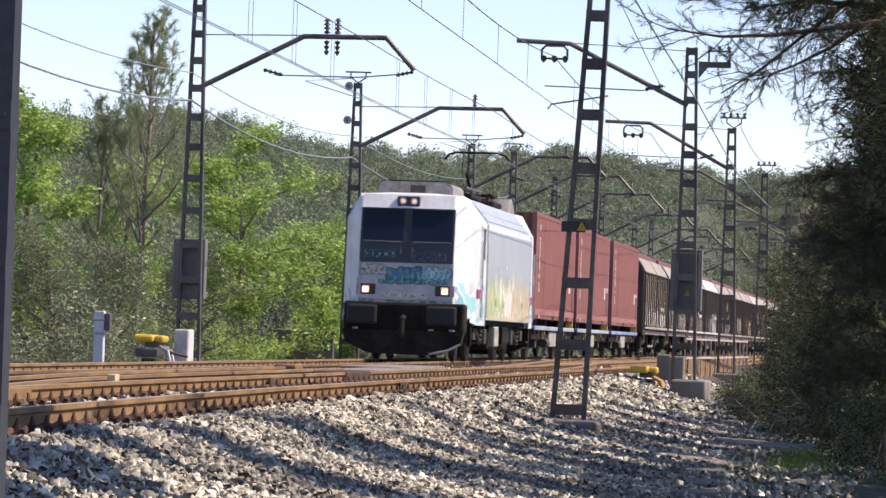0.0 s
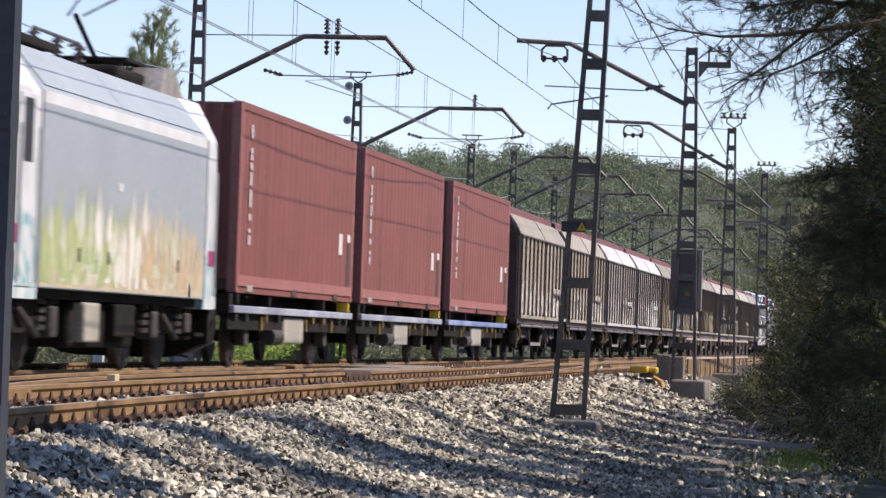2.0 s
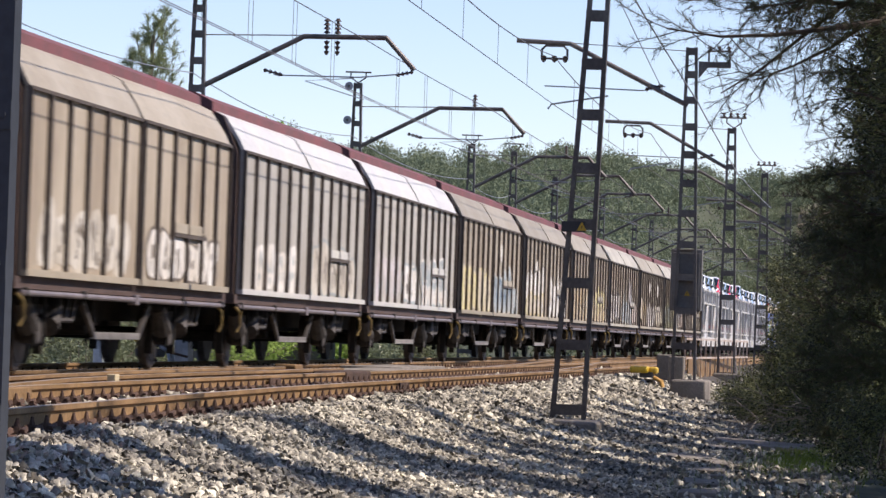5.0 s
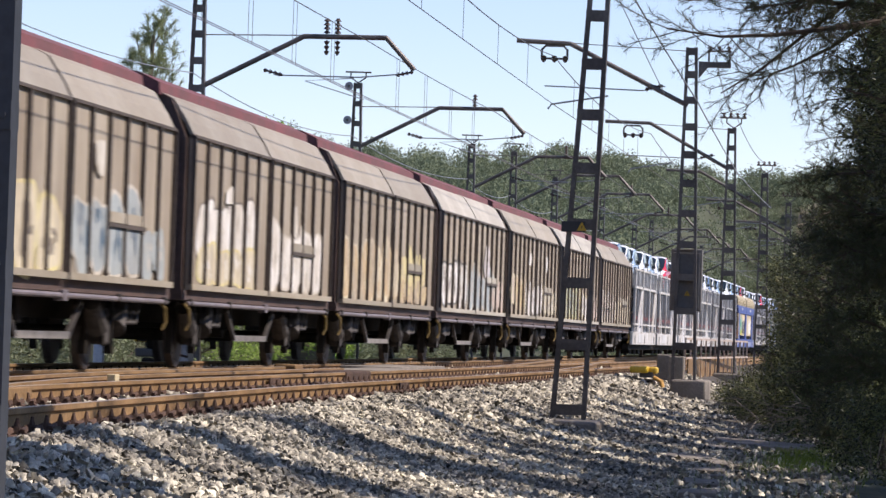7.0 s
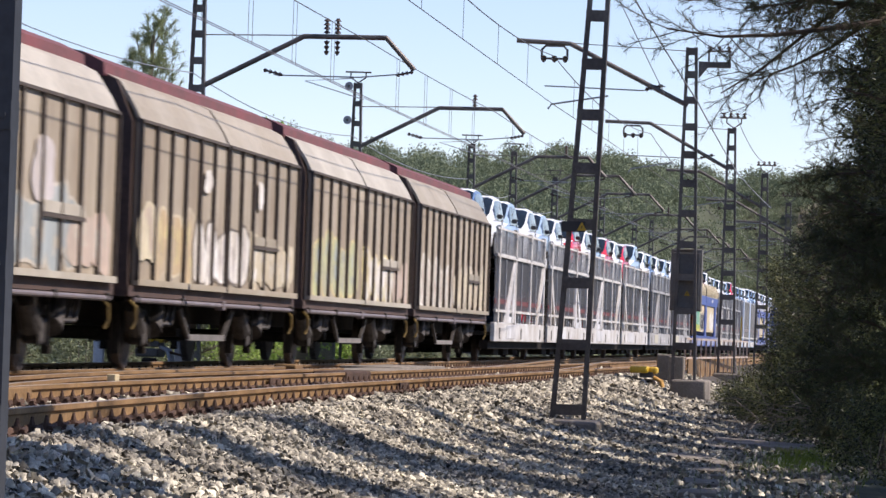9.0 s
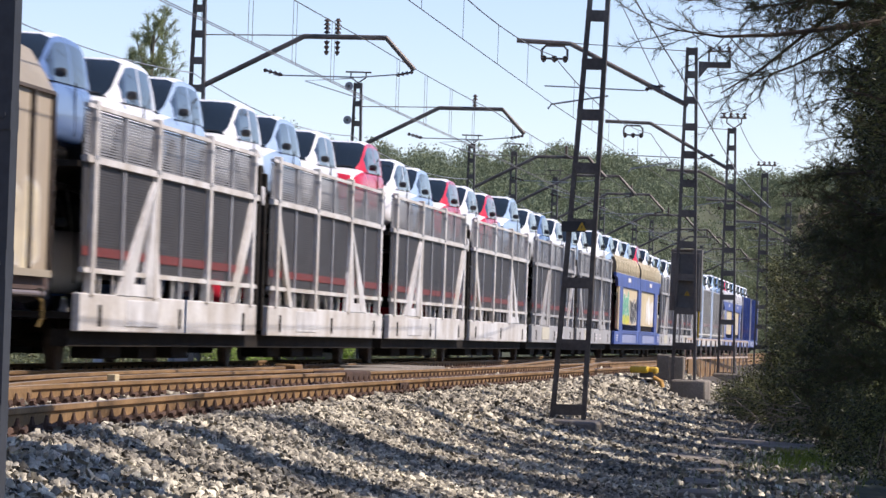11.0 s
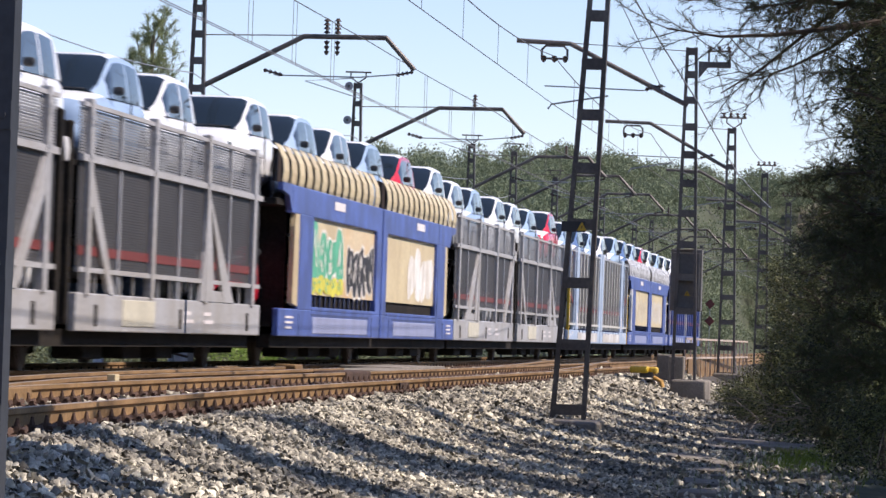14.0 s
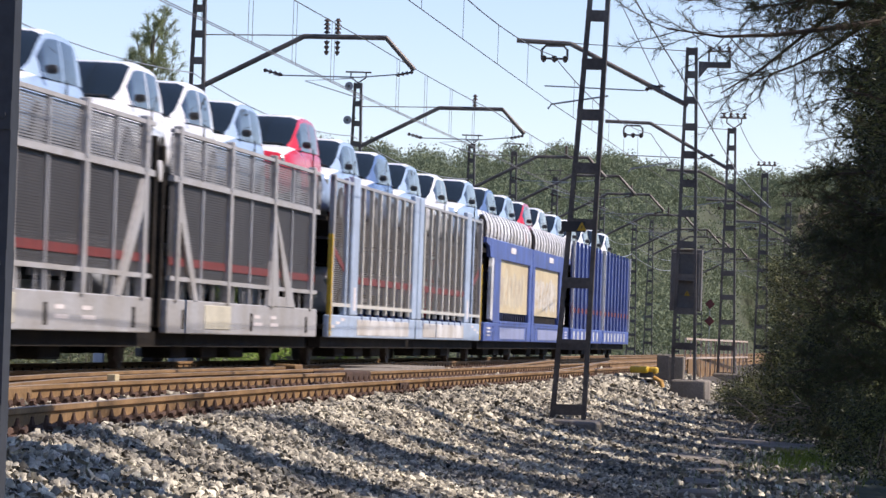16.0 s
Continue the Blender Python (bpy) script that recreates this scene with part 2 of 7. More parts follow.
CARPAINT = [mat("car_paint_" + nm, c, 0.18, 0.0, var=0.02, coarse=1, fine=5, bump=0.0) for nm, c in
            (("white", (0.80, 0.80, 0.80)), ("red", (0.60, 0.03, 0.055)), ("pale_blue", (0.34, 0.46, 0.62)), ("grey", (0.40, 0.42, 0.45)), ("blue", (0.10, 0.17, 0.33)))]
M_FILM = mat("white_protective_film", (0.82, 0.83, 0.84), 0.3, var=0.04, coarse=1.5, fine=9, bump=0.03)
M_BARK = mat("pine_bark", (0.10, 0.075, 0.055), 0.95, var=0.3, coarse=3, fine=25, bump=0.7, stretch=(1, 1, 0.3))
M_PALEBARK = mat("pale_branch_bark", (0.27, 0.23, 0.18), 0.9, var=0.25, coarse=3, fine=25, bump=0.4, stretch=(1, 1, 0.3))
L_BRIGHT = leaf_mat("bright_leaf", (0.12, 0.23, 0.035), (0.50, 0.64, 0.18), 0.42)
L_OLIVE = leaf_mat("olive_leaf", (0.05, 0.068, 0.028), (0.34, 0.375, 0.22), 0.2, 0.35)
L_TALL = leaf_mat("olive_pine_needle", (0.16, 0.20, 0.10), (0.38, 0.42, 0.22), 0.35)
# bush and scrub: sunlit sprigs and black gaps are painted leaf by leaf
L_BUSH = leaf_mat("lit_and_dark_bush_leaf", (0.013, 0.019, 0.007), (0.27, 0.30, 0.115), 0.10, 0.4, 0.42, 0.92)
L_SCRUB = leaf_mat("lit_and_dark_scrub_leaf", (0.022, 0.028, 0.009), (0.34, 0.34, 0.14), 0.12, 0.45, 0.38, 0.92)
L_MID = leaf_mat("grey_green_leaf", (0.09, 0.132, 0.06), (0.40, 0.48, 0.27), 0.4)
M_FLOOR = mat("forest_floor", (0.07, 0.075, 0.04), 0.95, var=0.3, coarse=0.3, fine=5, bump=0.5, col2=(0.04, 0.05, 0.025))
L_PINE = leaf_mat("pine_needle", (0.036, 0.052, 0.022), (0.095, 0.11, 0.05), 0.1)
# distance haze is put into this paler needle colour
L_FAR = leaf_mat("hazed_pine_needle", (0.12, 0.155, 0.10), (0.25, 0.285, 0.17), 0.3, 0.8)
L_GRASS = leaf_mat("grass_blade", (0.09, 0.15, 0.02), (0.22, 0.28, 0.06), 0.4)


# ---- ground ----
def smooth(a, b, v):
    t = np.clip((v - a) / (b - a), 0, 1)
    return t * t * (3 - 2 * t)


PROFILE_X = [-3000, -60, -16, -9, -6, -3.9, -2.7, 5.25, 5.6, 6.1, 6.6, 7.4, 8.4, 9.6, 12, 20, 60, 3000]
PROFILE_Z = [0.5, 0.5, -0.4, -0.9, -0.8, -0.5, -0.23, -0.20, -0.26, -0.44, -0.57, -0.72, -0.88, -0.95, -0.95, -0.5, 1.0, 1.0]


def ground_z(x, y):
    """Height of the ground: track bed, shoulder, and the wooded hill beyond the line."""
    x, y = np.asarray(x, float), np.asarray(y, float)
    z = np.interp(x - np.where(x > 3, 0.7, 0) * np.interp(y, [-120, 20, 30, 36, 42, 48], [6.0, 0.75, 0.38, 0.2, 0.05, 0]), PROFILE_X, PROFILE_Z)
    gate = np.maximum(smooth(-9, -17, x), smooth(575, 640, y))
    crest = np.interp(x, [-200, -84, -60, -24, 50], [27, 25, 21.4, 22.3, 23.5])
    hill = smooth(215, 640, y) * (crest + 0.8 * np.sin(x * 0.13 + 1.1) + 0.7 * np.sin(x * 0.23 + y * 0.006))
    return z + gate * hill


def ground_sheet():
    xs = np.unique(np.concatenate([[-3000, -1500, -700, -400], np.arange(-240, -20, 10), np.arange(-20, -4, 1.0), np.arange(-4, 14, 0.25), np.arange(14, 40, 3), [60, 150, 500, 3000]]))
    ys = np.unique(np.concatenate([[-2000, -600, -150, -40], np.arange(-20, 130, 1.0), np.arange(130, 320, 5), np.arange(320, 900, 15), [1200, 2000, 4000]]))
    X, Y = np.meshgrid(xs, ys)
    Z = ground_z(X, Y)
    rng = np.random.default_rng(3)
    Z = Z + np.where((X > 5.3) & (X < 14) & (Y > 0) & (Y < 130), rng.normal(0, 0.025, X.shape), 0)
    v = np.stack([X, Y, Z], -1).reshape(-1, 3)
    nx, ny = len(xs), len(ys)
    i = np.arange(nx * ny).reshape(ny, nx)
    f = np.stack([i[:-1, :-1], i[:-1, 1:], i[1:, 1:], i[1:, :-1]], -1).reshape(-1, 4)
    ob = raw("ground", v, f, M_SOIL, smooth=True)
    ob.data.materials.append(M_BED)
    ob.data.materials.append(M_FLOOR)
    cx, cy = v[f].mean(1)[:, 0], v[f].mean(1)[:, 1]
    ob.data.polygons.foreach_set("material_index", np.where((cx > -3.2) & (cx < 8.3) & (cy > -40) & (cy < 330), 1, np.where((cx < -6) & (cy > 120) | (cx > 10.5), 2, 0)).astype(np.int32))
    tagged(ob, "dry earth ground rising to a wooded hill", "ground", kind="structure")
    return ob


ground_sheet()


def ballast():
    """Loose crushed stones over the bed and the shoulder, one heap of stuff."""
    rng = np.random.default_rng(11)
    wedge = np.array([(-1, -0.9, -0.6), (1, -0.9, -0.6), (1, 0.9, -0.6), (-1, 0.9, -0.6), (-0.55, 0.1, 0.75), (0.6, -0.1, 0.7)], float)
    tri = np.array([(0, 1, 5), (0, 5, 4), (1, 2, 5), (2, 3, 4), (2, 4, 5), (3, 0, 4)])
    sets = []
    for x0, x1, y0, y1, dens, size in ((4.9, 9.2, 17, 26, 700, 0.017), (4.9, 8.8, 26, 46, 1250, 0.0150), (4.9, 8.8, 46, 72, 650, 0.0185), (4.9, 8.7, 72, 105, 170, 0.029), (8.5, 10.5, 28, 75, 70, 0.022), (-1.9, 5.0, 34, 60, 70, 0.026), (-2.3, 5.0, 60, 110, 40, 0.03)):
        n = int((x1 - x0) * (y1 - y0) * dens)
        x, y = rng.uniform(x0, x1, n), rng.uniform(y0, y1, n)
        s = size * np.clip(rng.lognormal(0, 0.35, n), 0.4, 1.8)
        sets.append((x, y, s))
    x, y, s = (np.concatenate(q) for q in zip(*sets))
    n = len(x)
    lump = 0.02 + 0.02 * np.sin(x * 5.1 + np.sin(y * 2.3) * 2) * np.sin(y * 3.7 + x * 1.3)
    z = ground_z(x, y) + lump * (x > 5.4) + s * rng.uniform(-0.6, 1.6, n)
    q = rng.normal(size=(n, 4)) * (0.0, 0.42, 0.42, 1.0) + (1.0, 0, 0, 0)
    q /= np.linalg.norm(q, axis=1)[:, None]
    w, a, b, c = q.T
    R = np.stack([np.stack([1 - 2 * (b * b + c * c), 2 * (a * b - c * w), 2 * (a * c + b * w)], -1), np.stack([2 * (a * b + c * w), 1 - 2 * (a * a + c * c), 2 * (b * c - a * w)], -1), np.stack([2 * (a * c - b * w), 2 * (b * c + a * w), 1 - 2 * (a * a + b * b)], -1)], 1)
    shape = wedge[None] * (1.0 + rng.uniform(-0.4, 0.4, (n, 6, 3))) * rng.uniform(0.6, 1.35, (n, 1, 3))
    v = np.einsum("nij,nkj->nki", R, shape) * s[:, None, None] + np.stack([x, y, z], -1)[:, None]
    f = tri[None] + (np.arange(n) * 6)[:, None, None]
    ob = raw("ballast_stones", v.reshape(-1, 3), f.reshape(-1, 3), M_STONE)
    tagged(ob, "loose pale grey crushed stone track ballast", "ballast", kind="stuff")


ballast()

# ---- tracks ----
GAUGE = 1.668
NEAR = 3.87
RAIL_SECTION = [(-0.036, 0), (0.036, 0), (0.037, -0.035), (0.012, -0.05), (0.009, -0.13), (0.07, -0.15), (0.07, -0.16), (-0.07, -0.16), (-0.07, -0.15), (-0.009, -0.13), (-0.012, -0.05), (-0.037, -0.035)]


def bend(y):
    """How far the near track swings towards the camera side as it comes close."""
    return float(np.interp(y, [-120, 20, 30, 36, 42, 48, 700], [6.0, 0.75, 0.38, 0.2, 0.05, 0, 0]))


def sweep(outline, line):
    """Carry an (x, z) outline along a line of (x, y)."""
    bm = bmesh.new()
    rings = [[bm.verts.new((x + px, y, z)) for px, z in outline] for x, y in line]
    n = len(outline)
    for a, b in zip(rings, rings[1:]):
        for i in range(n):
            bm.faces.new((a[i], b[i], b[(i + 1) % n], a[(i + 1) % n]))
    bm.faces.new(rings[0])
    bm.faces.new(rings[-1][::-1])
    return bm


def rail(parent, line):
    """A flat-bottomed rail with its bright running face."""
    ob = part("rail", sweep(RAIL_SECTION, line), M_RAIL, parent)
    part("running_band", sweep([(-0.026, 0.0), (-0.026, 0.003), (0.026, 0.003), (0.026, 0.0)], line), M_HEAD, ob, "bright worn strip on the rail head")
    return ob


def sleeper_mesh():
    bm = bmesh.new()
    prism(bm, [(-1.3, -0.30), (-1.3, -0.175), (-1.27, -0.165), (1.27, -0.165), (1.3, -0.175), (1.3, -0.30)], -0.12, 0.12)
    me = bpy.data.meshes.new("sleeper")
    bm.to_mesh(me)
    bm.free()
    me.materials.append(M_SLEEPER)
    return me


def clip_mesh():
    bm = bmesh.new()
    box(bm, -0.06, 0.075, -0.095, 0.095, -0.172, -0.148)
    rod(bm, (0.0, 0, -0.15), (0.0, 0, -0.105), 0.05, 7, 0.034)
    rod(bm, (0.0, 0, -0.105), (0.0, 0, -0.052), 0.024, 6, 0.010)
    rod(bm, (0.045, -0.075, -0.14), (0.05, 0.045, -0.122), 0.022, 5)
    rod(bm, (0.015, 0.075, -0.135), (0.055, 0.03, -0.112), 0.018, 5)
    me = bpy.data.meshes.new("fastener")
    bm.to_mesh(me)
    bm.free()
    me.materials.append(M_CLIP)
    return me


SLEEPER, CLIP = sleeper_mesh(), clip_mesh()


def track(name, cx, label, y_near, y_far, swing):
    t = thing(name, label, "railway track", "tracks", "structure")
    for side in (-1, 1):
        ys = [-120, 0, 20, 25, 30, 33, 36, 39, 42, 45, 48, 700] if swing else [-120, 700]
        rail(t, [(cx + side * GAUGE / 2 + (bend(y) if swing else 0), y) for y in ys])
    y = y_near
    while y < y_far:
        o = bend(y) if swing else 0
        shared("sleeper", SLEEPER, t, pose(cx + o, y, 0))
        for side in (-1, 1):
            shared("fastener", CLIP, t, pose(cx + o + side * GAUGE / 2 + 0.11, y, 0, 0, 0, 4 * math.sin(y * 37)))
        y += 0.57
    return t


track("track_far", 0.0, "rusty rails of the line the train runs on", 44, 118, False)
track("track_near", NEAR, "rusty rails on concrete sleepers beside the ballast shoulder", 22.3, 112, True)


def crossover():
    """The turnout rails between the two lines, with their long timbers, crossing nose and walkway boards."""
    t = thing("turnout", "rusty turnout rails on long timbers between the two lines", "railway track", "tracks", "structure")
    c = [(3.3, 24), (2.75, 32), (2.25, 38), (1.92, 42), (1.62, 46), (1.38, 52), (1.3, 58), (1.3, 66)]
    d = [(4.05, 26), (3.55, 31), (2.95, 37), (2.4, 43), (2.2, 47), (2.1, 52), (2.08, 60), (2.08, 66.5)]
    for line in (c, d):
        rail(t, line)
        y = 34.0
        while y < 65:
            x = float(np.interp(y, [q[1] for q in line], [q[0] for q in line]))
            shared("fastener", CLIP, t, pose(x + 0.11, y, 0, 0, 0, 5 * math.sin(y * 31)))
            y += 0.57
    bm = boxes((-1.1, 1.1, -0.11, 0.11, -0.31, -0.168))
    timber = part("timber", bm, M_WOODSL, t)
    timber.location = (1.9, 34, 0)
    y = 34.57
    while y < 66:
        shared("timber", timber.data, t, pose(1.9, y, 0))
        y += 0.57
    # crossing nose, joint lumps and small housings
    part("crossing_nose", boxes((2.6, 3.1, 59.5, 62.2, -0.16, 0.012), bevel=0.03), M_CLIP, t, "dark cast crossing nose")
    part("joint_housing", boxes((1.15, 1.5, 65.4, 66.2, -0.16, 0.04), bevel=0.03), M_RAIL, t, "rusty joint housing")
    part("walkway_board", boxes((1.75, 2.75, 66.5, 72.5, -0.16, -0.02), bevel=0.01), M_CONC, t, "pale crossing board")
    part("walkway_board", boxes((1.2, 2.3, 72.7, 79.5, -0.16, -0.01), bevel=0.01), M_CONC, t, "pale crossing board")
    bm = bmesh.new()
    for k in range(16):
        box(bm, 2.45, 2.6, 72.8 + k * 0.42, 73.0 + k * 0.42, -0.16, -0.06)
    part("board_bracket", bm, M_CLIP, t)
    bm = bmesh.new()
    path_tube(bm, [(1.55, 62.0, -0.12), (1.7, 65.0, -0.1), (1.75, 66.6, -0.05), (1.6, 67.0, -0.1)], 0.035, 8)
    part("conduit", bm, M_GALV, t, "pale bent conduit")
    part("marker_block", boxes((2.47, 2.56, 44.7, 44.95, -0.06, 0.035), bevel=0.008), M_CREAM, t, "small orange marker block")
    xj = NEAR - GAUGE / 2 + bend(35.6)
    part("joint_plate", boxes((xj + 0.02, xj + 0.075, 35.55, 36.75, -0.14, -0.004), bevel=0.008), M_RAIL, t, "long rusty joint plate")
    part("marker_block", boxes((xj + 0.03, xj + 0.10, 35.05, 35.5, -0.13, 0.0), bevel=0.01), M_ORANGE, t, "small orange marker block")
    part("fishplate", boxes((3.04 + 0.045, 3.04 + 0.07, 52.2, 53.1, -0.12, -0.03)), M_CLIP, t)
    part("fishplate", boxes((4.704 + 0.045, 4.704 + 0.07, 38.8, 39.7, -0.12, -0.03)), M_CLIP, t)
    part("fishplate", boxes((4.704 + 0.045, 4.704 + 0.07, 52.0, 52.9, -0.12, -0.03)), M_CLIP, t)
    # switch blades further along the near track
    rail(t, [(4.45, 78), (4.1, 88), (3.6, 98), (3.1, 108), (2.4, 122)])
    rail(t, [(3.0, 80), (2.5, 92), (1.9, 104), (1.2, 118)])


crossover()


# ---- overhead line ----
def mast(name_label, x, y, z0, z1, base_w, top_w, lean=0.0, steel=None, plate_z=6.5, pitch=0.5, grow=1.04, lip=0.05):
    """A tapered mast: two steel channels joined by batten plates that stand further apart towards the foot."""
    t = thing("catenary_mast", name_label, "mast", "catenary masts", at=(x, y, z0))
    H = z1 - z0
    xs = lambda z, s: lean * z / H + s * (base_w + (top_w - base_w) * z / H) / 2
    for s in (-1, 1):
        bm = bmesh.new()
        C = [(0.008, -0.08), (-lip, -0.08), (-lip, -0.068), (-0.006, -0.066), (-0.006, 0.066), (-lip, 0.068), (-lip, 0.08), (0.008, 0.08)]
        a, b = ([bm.verts.new((xs(z, s) + s * cx, cy, z)) for cx, cy in C] for z in (0, H))
        for i in range(8):
            bm.faces.new((a[i], b[i], b[(i + 1) % 8], a[(i + 1) % 8]))
        bm.faces.new(a)
        bm.faces.new(b[::-1])
        part("leg", bm, steel or M_MAST, t)
    levels, z, p = [], min(plate_z - z0, H - 0.55), pitch
    while z > 0.1:
        levels.append(z)
        p *= grow
        z -= p
    z = plate_z - z0 + pitch
    while z < H - 0.3:
        levels.append(z)
        z += pitch
    for z in levels + [H - 0.08]:
        a, b = xs(z, -1), xs(z, 1)
        for d in (-0.093, 0.081):
            pl = part("batten_plate", boxes((a - 0.008, b + 0.008, d, d + 0.012, z - 0.07, z + 0.07)), steel or M_MAST, t)
            if d < 0 and y < 100:
                for u in (a + 0.03, b - 0.03):
                    bm = bmesh.new()
                    rod(bm, (u, d - 0.012, z), (u, d, z), 0.016, 6)
                    part("rivet", bm, steel or M_MAST, pl)
    return t, xs


def foot(x, y, z, w, d, h):
    bm = boxes((-w / 2, w / 2, -d / 2, d / 2, -0.5, h), bevel=0.04)
    f = thing("mast_foundation", "weathered concrete mast foundation block in the ballast", "foundation", "mast foundations", at=(x, y, z))
    part("block", bm, M_CONC, f)


def insulator(parent, a, b, r=0.06, n=5, material=None):
    """A string of sheds between two points."""
    bm = bmesh.new()
    a, b = Vector(a), Vector(b)
    rod(bm, a, b, r * 0.4, 8)
    for i in range(n):
        p, q = a.lerp(b, (i + 0.2) / n), a.lerp(b, (i + 0.75) / n)
        rod(bm, p, q, r, 10, r * 0.55)
    return part("insulator", bm, material or M_ISOL, parent, smooth=False)


def cantilever(t, x0, z0, pts, material=None, r=0.055):
    """The bent tubular arm, from the mast outward; points (x, z) relative to the mast's axis."""
    bm = bmesh.new()
    path_tube(bm, [(px, 0, pz) for px, pz in pts], r, 10)
    return part("cantilever_arm", bm, material or M_MAST, t)


def steady(t, pts, r=0.014):
    bm = bmesh.new()
    path_tube(bm, [Vector(p) for p in pts], r, 6)
    return part("steady_arm", bm, M_GALV, t)


def top_yoke(t, x, z, n):
    """A forked bracket with a bar of small insulators on its prongs."""
    bm = bmesh.new()
    path_tube(bm, [(x - 0.2, 0, z + 0.26), (x - 0.2, 0, z + 0.14), (x, 0, z), (x + 0.2, 0, z + 0.14), (x + 0.2, 0, z + 0.26)], 0.02, 6)
    rod(bm, (x - 0.34, 0, z + 0.28), (x + 0.34, 0, z + 0.28), 0.022, 6)
    yoke = part("top_yoke", bm, M_MAST, t)
    for k in range(n):
        u = x - 0.28 + 0.56 * k / (n - 1)
        insulator(yoke, (u, 0, z + 0.29), (u, 0, z + 0.42), 0.065, 2)


def left_mast(x, y, top, n_iso=2, detail=True):
    z0 = -0.5
    t, xs = mast("tapered twin-channel steel catenary mast with bent arm", x, y, z0, top, 0.52, 0.20, plate_z=7.03)
    zz = lambda z: z - z0
    ox = 0.06
    cantilever(t, 0, 0, [(ox, zz(5.43)), (2.16, zz(6.52)), (3.83, zz(6.53)), (4.42, zz(5.9))])
    for i in range(n_iso):
        xx = 2.62 + 0.22 * i if n_iso > 1 else 3.1
        insulator(t, (xx, 0, zz(6.58)), (xx, 0, zz(6.9)), 0.075, 4)
        if n_iso > 1:
            insulator(t, (xx, 0, zz(6.45)), (xx, 0, zz(6.15)), 0.06, 3)
    bm = bmesh.new()
    rod(bm, (0.1, 0, zz(6.5)), (2.2, 0, zz(6.54)), 0.012, 6)
    part("stay_wire", bm, M_WIRE, t)
    steady(t, [(4.3, 0, zz(5.82)), (3.3, 0, zz(5.72)), (1.6, 0, zz(5.72))])
    steady(t, [(3.2, 0, zz(5.7)), (2.2, 0, zz(5.62)), (3.4, 0.1, zz(5.28))], 0.012)
    insulator(t, (4.4, 0, zz(5.86)), (4.05, 0, zz(5.78)), 0.05, 4)
    insulator(t, (1.35, 0, zz(5.82)), (1.75, 0, zz(5.72)), 0.05, 4)
    # top bracket with a small yoke
    top_yoke(t, 0.0, zz(top), 0)
    return t


def right_mast(x, y, z0, top, top_bracket, arm_pts, base_w=0.5):
    t, xs = mast("tapered twin-channel steel catenary mast with a straight sloping arm", x, y, z0, top, base_w, 0.22, lean=-0.05)
    zz = lambda z: z - z0
    cantilever(t, 0, 0, [(px, zz(pz)) for px, pz in arm_pts], r=0.05)
    ex, ez = arm_pts[-1]
    hx = ex + 0.78
    bm = bmesh.new()
    path_tube(bm, [(hx - 0.26, 0, zz(6.3)), (hx - 0.26, 0, zz(6.46)), (hx - 0.18, 0, zz(6.54)), (hx + 0.18, 0, zz(6.54)), (hx + 0.26, 0, zz(6.46)), (hx + 0.26, 0, zz(6.3))], 0.025, 8)
    rod(bm, (hx - 0.28, 0, zz(6.28)), (hx + 0.28, 0, zz(6.28)), 0.022, 8)
    yoke = part("messenger_yoke", bm, M_MAST, t)
    for u in (-0.22, 0.0, 0.22):
        insulator(yoke, (hx + u, 0, zz(6.34)), (hx + u, 0, zz(6.2)), 0.06, 2)
    bm = bmesh.new()
    rod(bm, (ex, 0, zz(ez) + 0.02), (0, 0, zz(6.5)), 0.009, 6)
    part("stay_wire", bm, M_WIRE, t)
    steady(t, [(ex + 0.6, 0, zz(5.72)), (ex + 2.6, 0, zz(5.68)), (ex + 3.05, 0, zz(5.78))])
    steady(t, [(ex + 1.9, 0, zz(5.55)), (ex + 0.75, 0, zz(5.35)), (ex + 0.68, 0, zz(5.25))], 0.018)
    insulator(t, (ex + 2.65, 0, zz(5.7)), (ex + 3.0, 0, zz(5.8)), 0.05, 4)
    if top_bracket:
        bm = bmesh.new()
        box(bm, 0.1, 0.75, -0.05, 0.05, zz(6.18), zz(6.30))
        plate_in = [(0.1, zz(5.95)), (0.1, zz(6.2)), (0.3, zz(6.2))]
        prism(bm, plate_in, -0.04, 0.04)
        path_tube(bm, [(0.3, 0, zz(6.3)), (0.3, 0, zz(6.52))], 0.022, 6)
        path_tube(bm, [(0.72, 0, zz(6.3)), (0.72, 0, zz(6.52))], 0.022, 6)
        rod(bm, (0.26, 0, zz(6.52)), (0.76, 0, zz(6.52)), 0.02, 8)
        yoke = part("top_yoke", bm, M_MAST, t)
        for u in (0.32, 0.51, 0.70):
            insulator(yoke, (u, 0, zz(6.5)), (u, 0, zz(6.62)), 0.065, 2)
    else:
        top_yoke(t, 0.0, zz(top), 4)
    return t


left_mast(-3.47, 84.2, 8.2, 2)
left_mast(-3.55, 109.5, 7.12, 1)
for k, (dx, dz) in enumerate(((-0.22, 7.02), (-0.23, 6.13))):
    disc = tagged(new("tension_wheel"), "small pale wheel of the line's tensioning gear", "wheel", "tensioning wheels")
    disc.location = (-3.55 + dx, 109.35, dz)
    bm = bmesh.new()
    rod(bm, (0, -0.02, 0), (0, 0.02, 0), 0.11, 18)
    part("wheel_disc", bm, M_GALV, disc)
    bm = bmesh.new()
    rod(bm, (0, -0.045, 0), (0, -0.02, 0), 0.035, 10)
    part("hub", bm, M_MAST, disc)
    bm = bmesh.new()
    rod(bm, (0, 0, 0), (0.2, 0.14, 0.05), 0.015, 6)
    part("bracket", bm, M_MAST, disc)
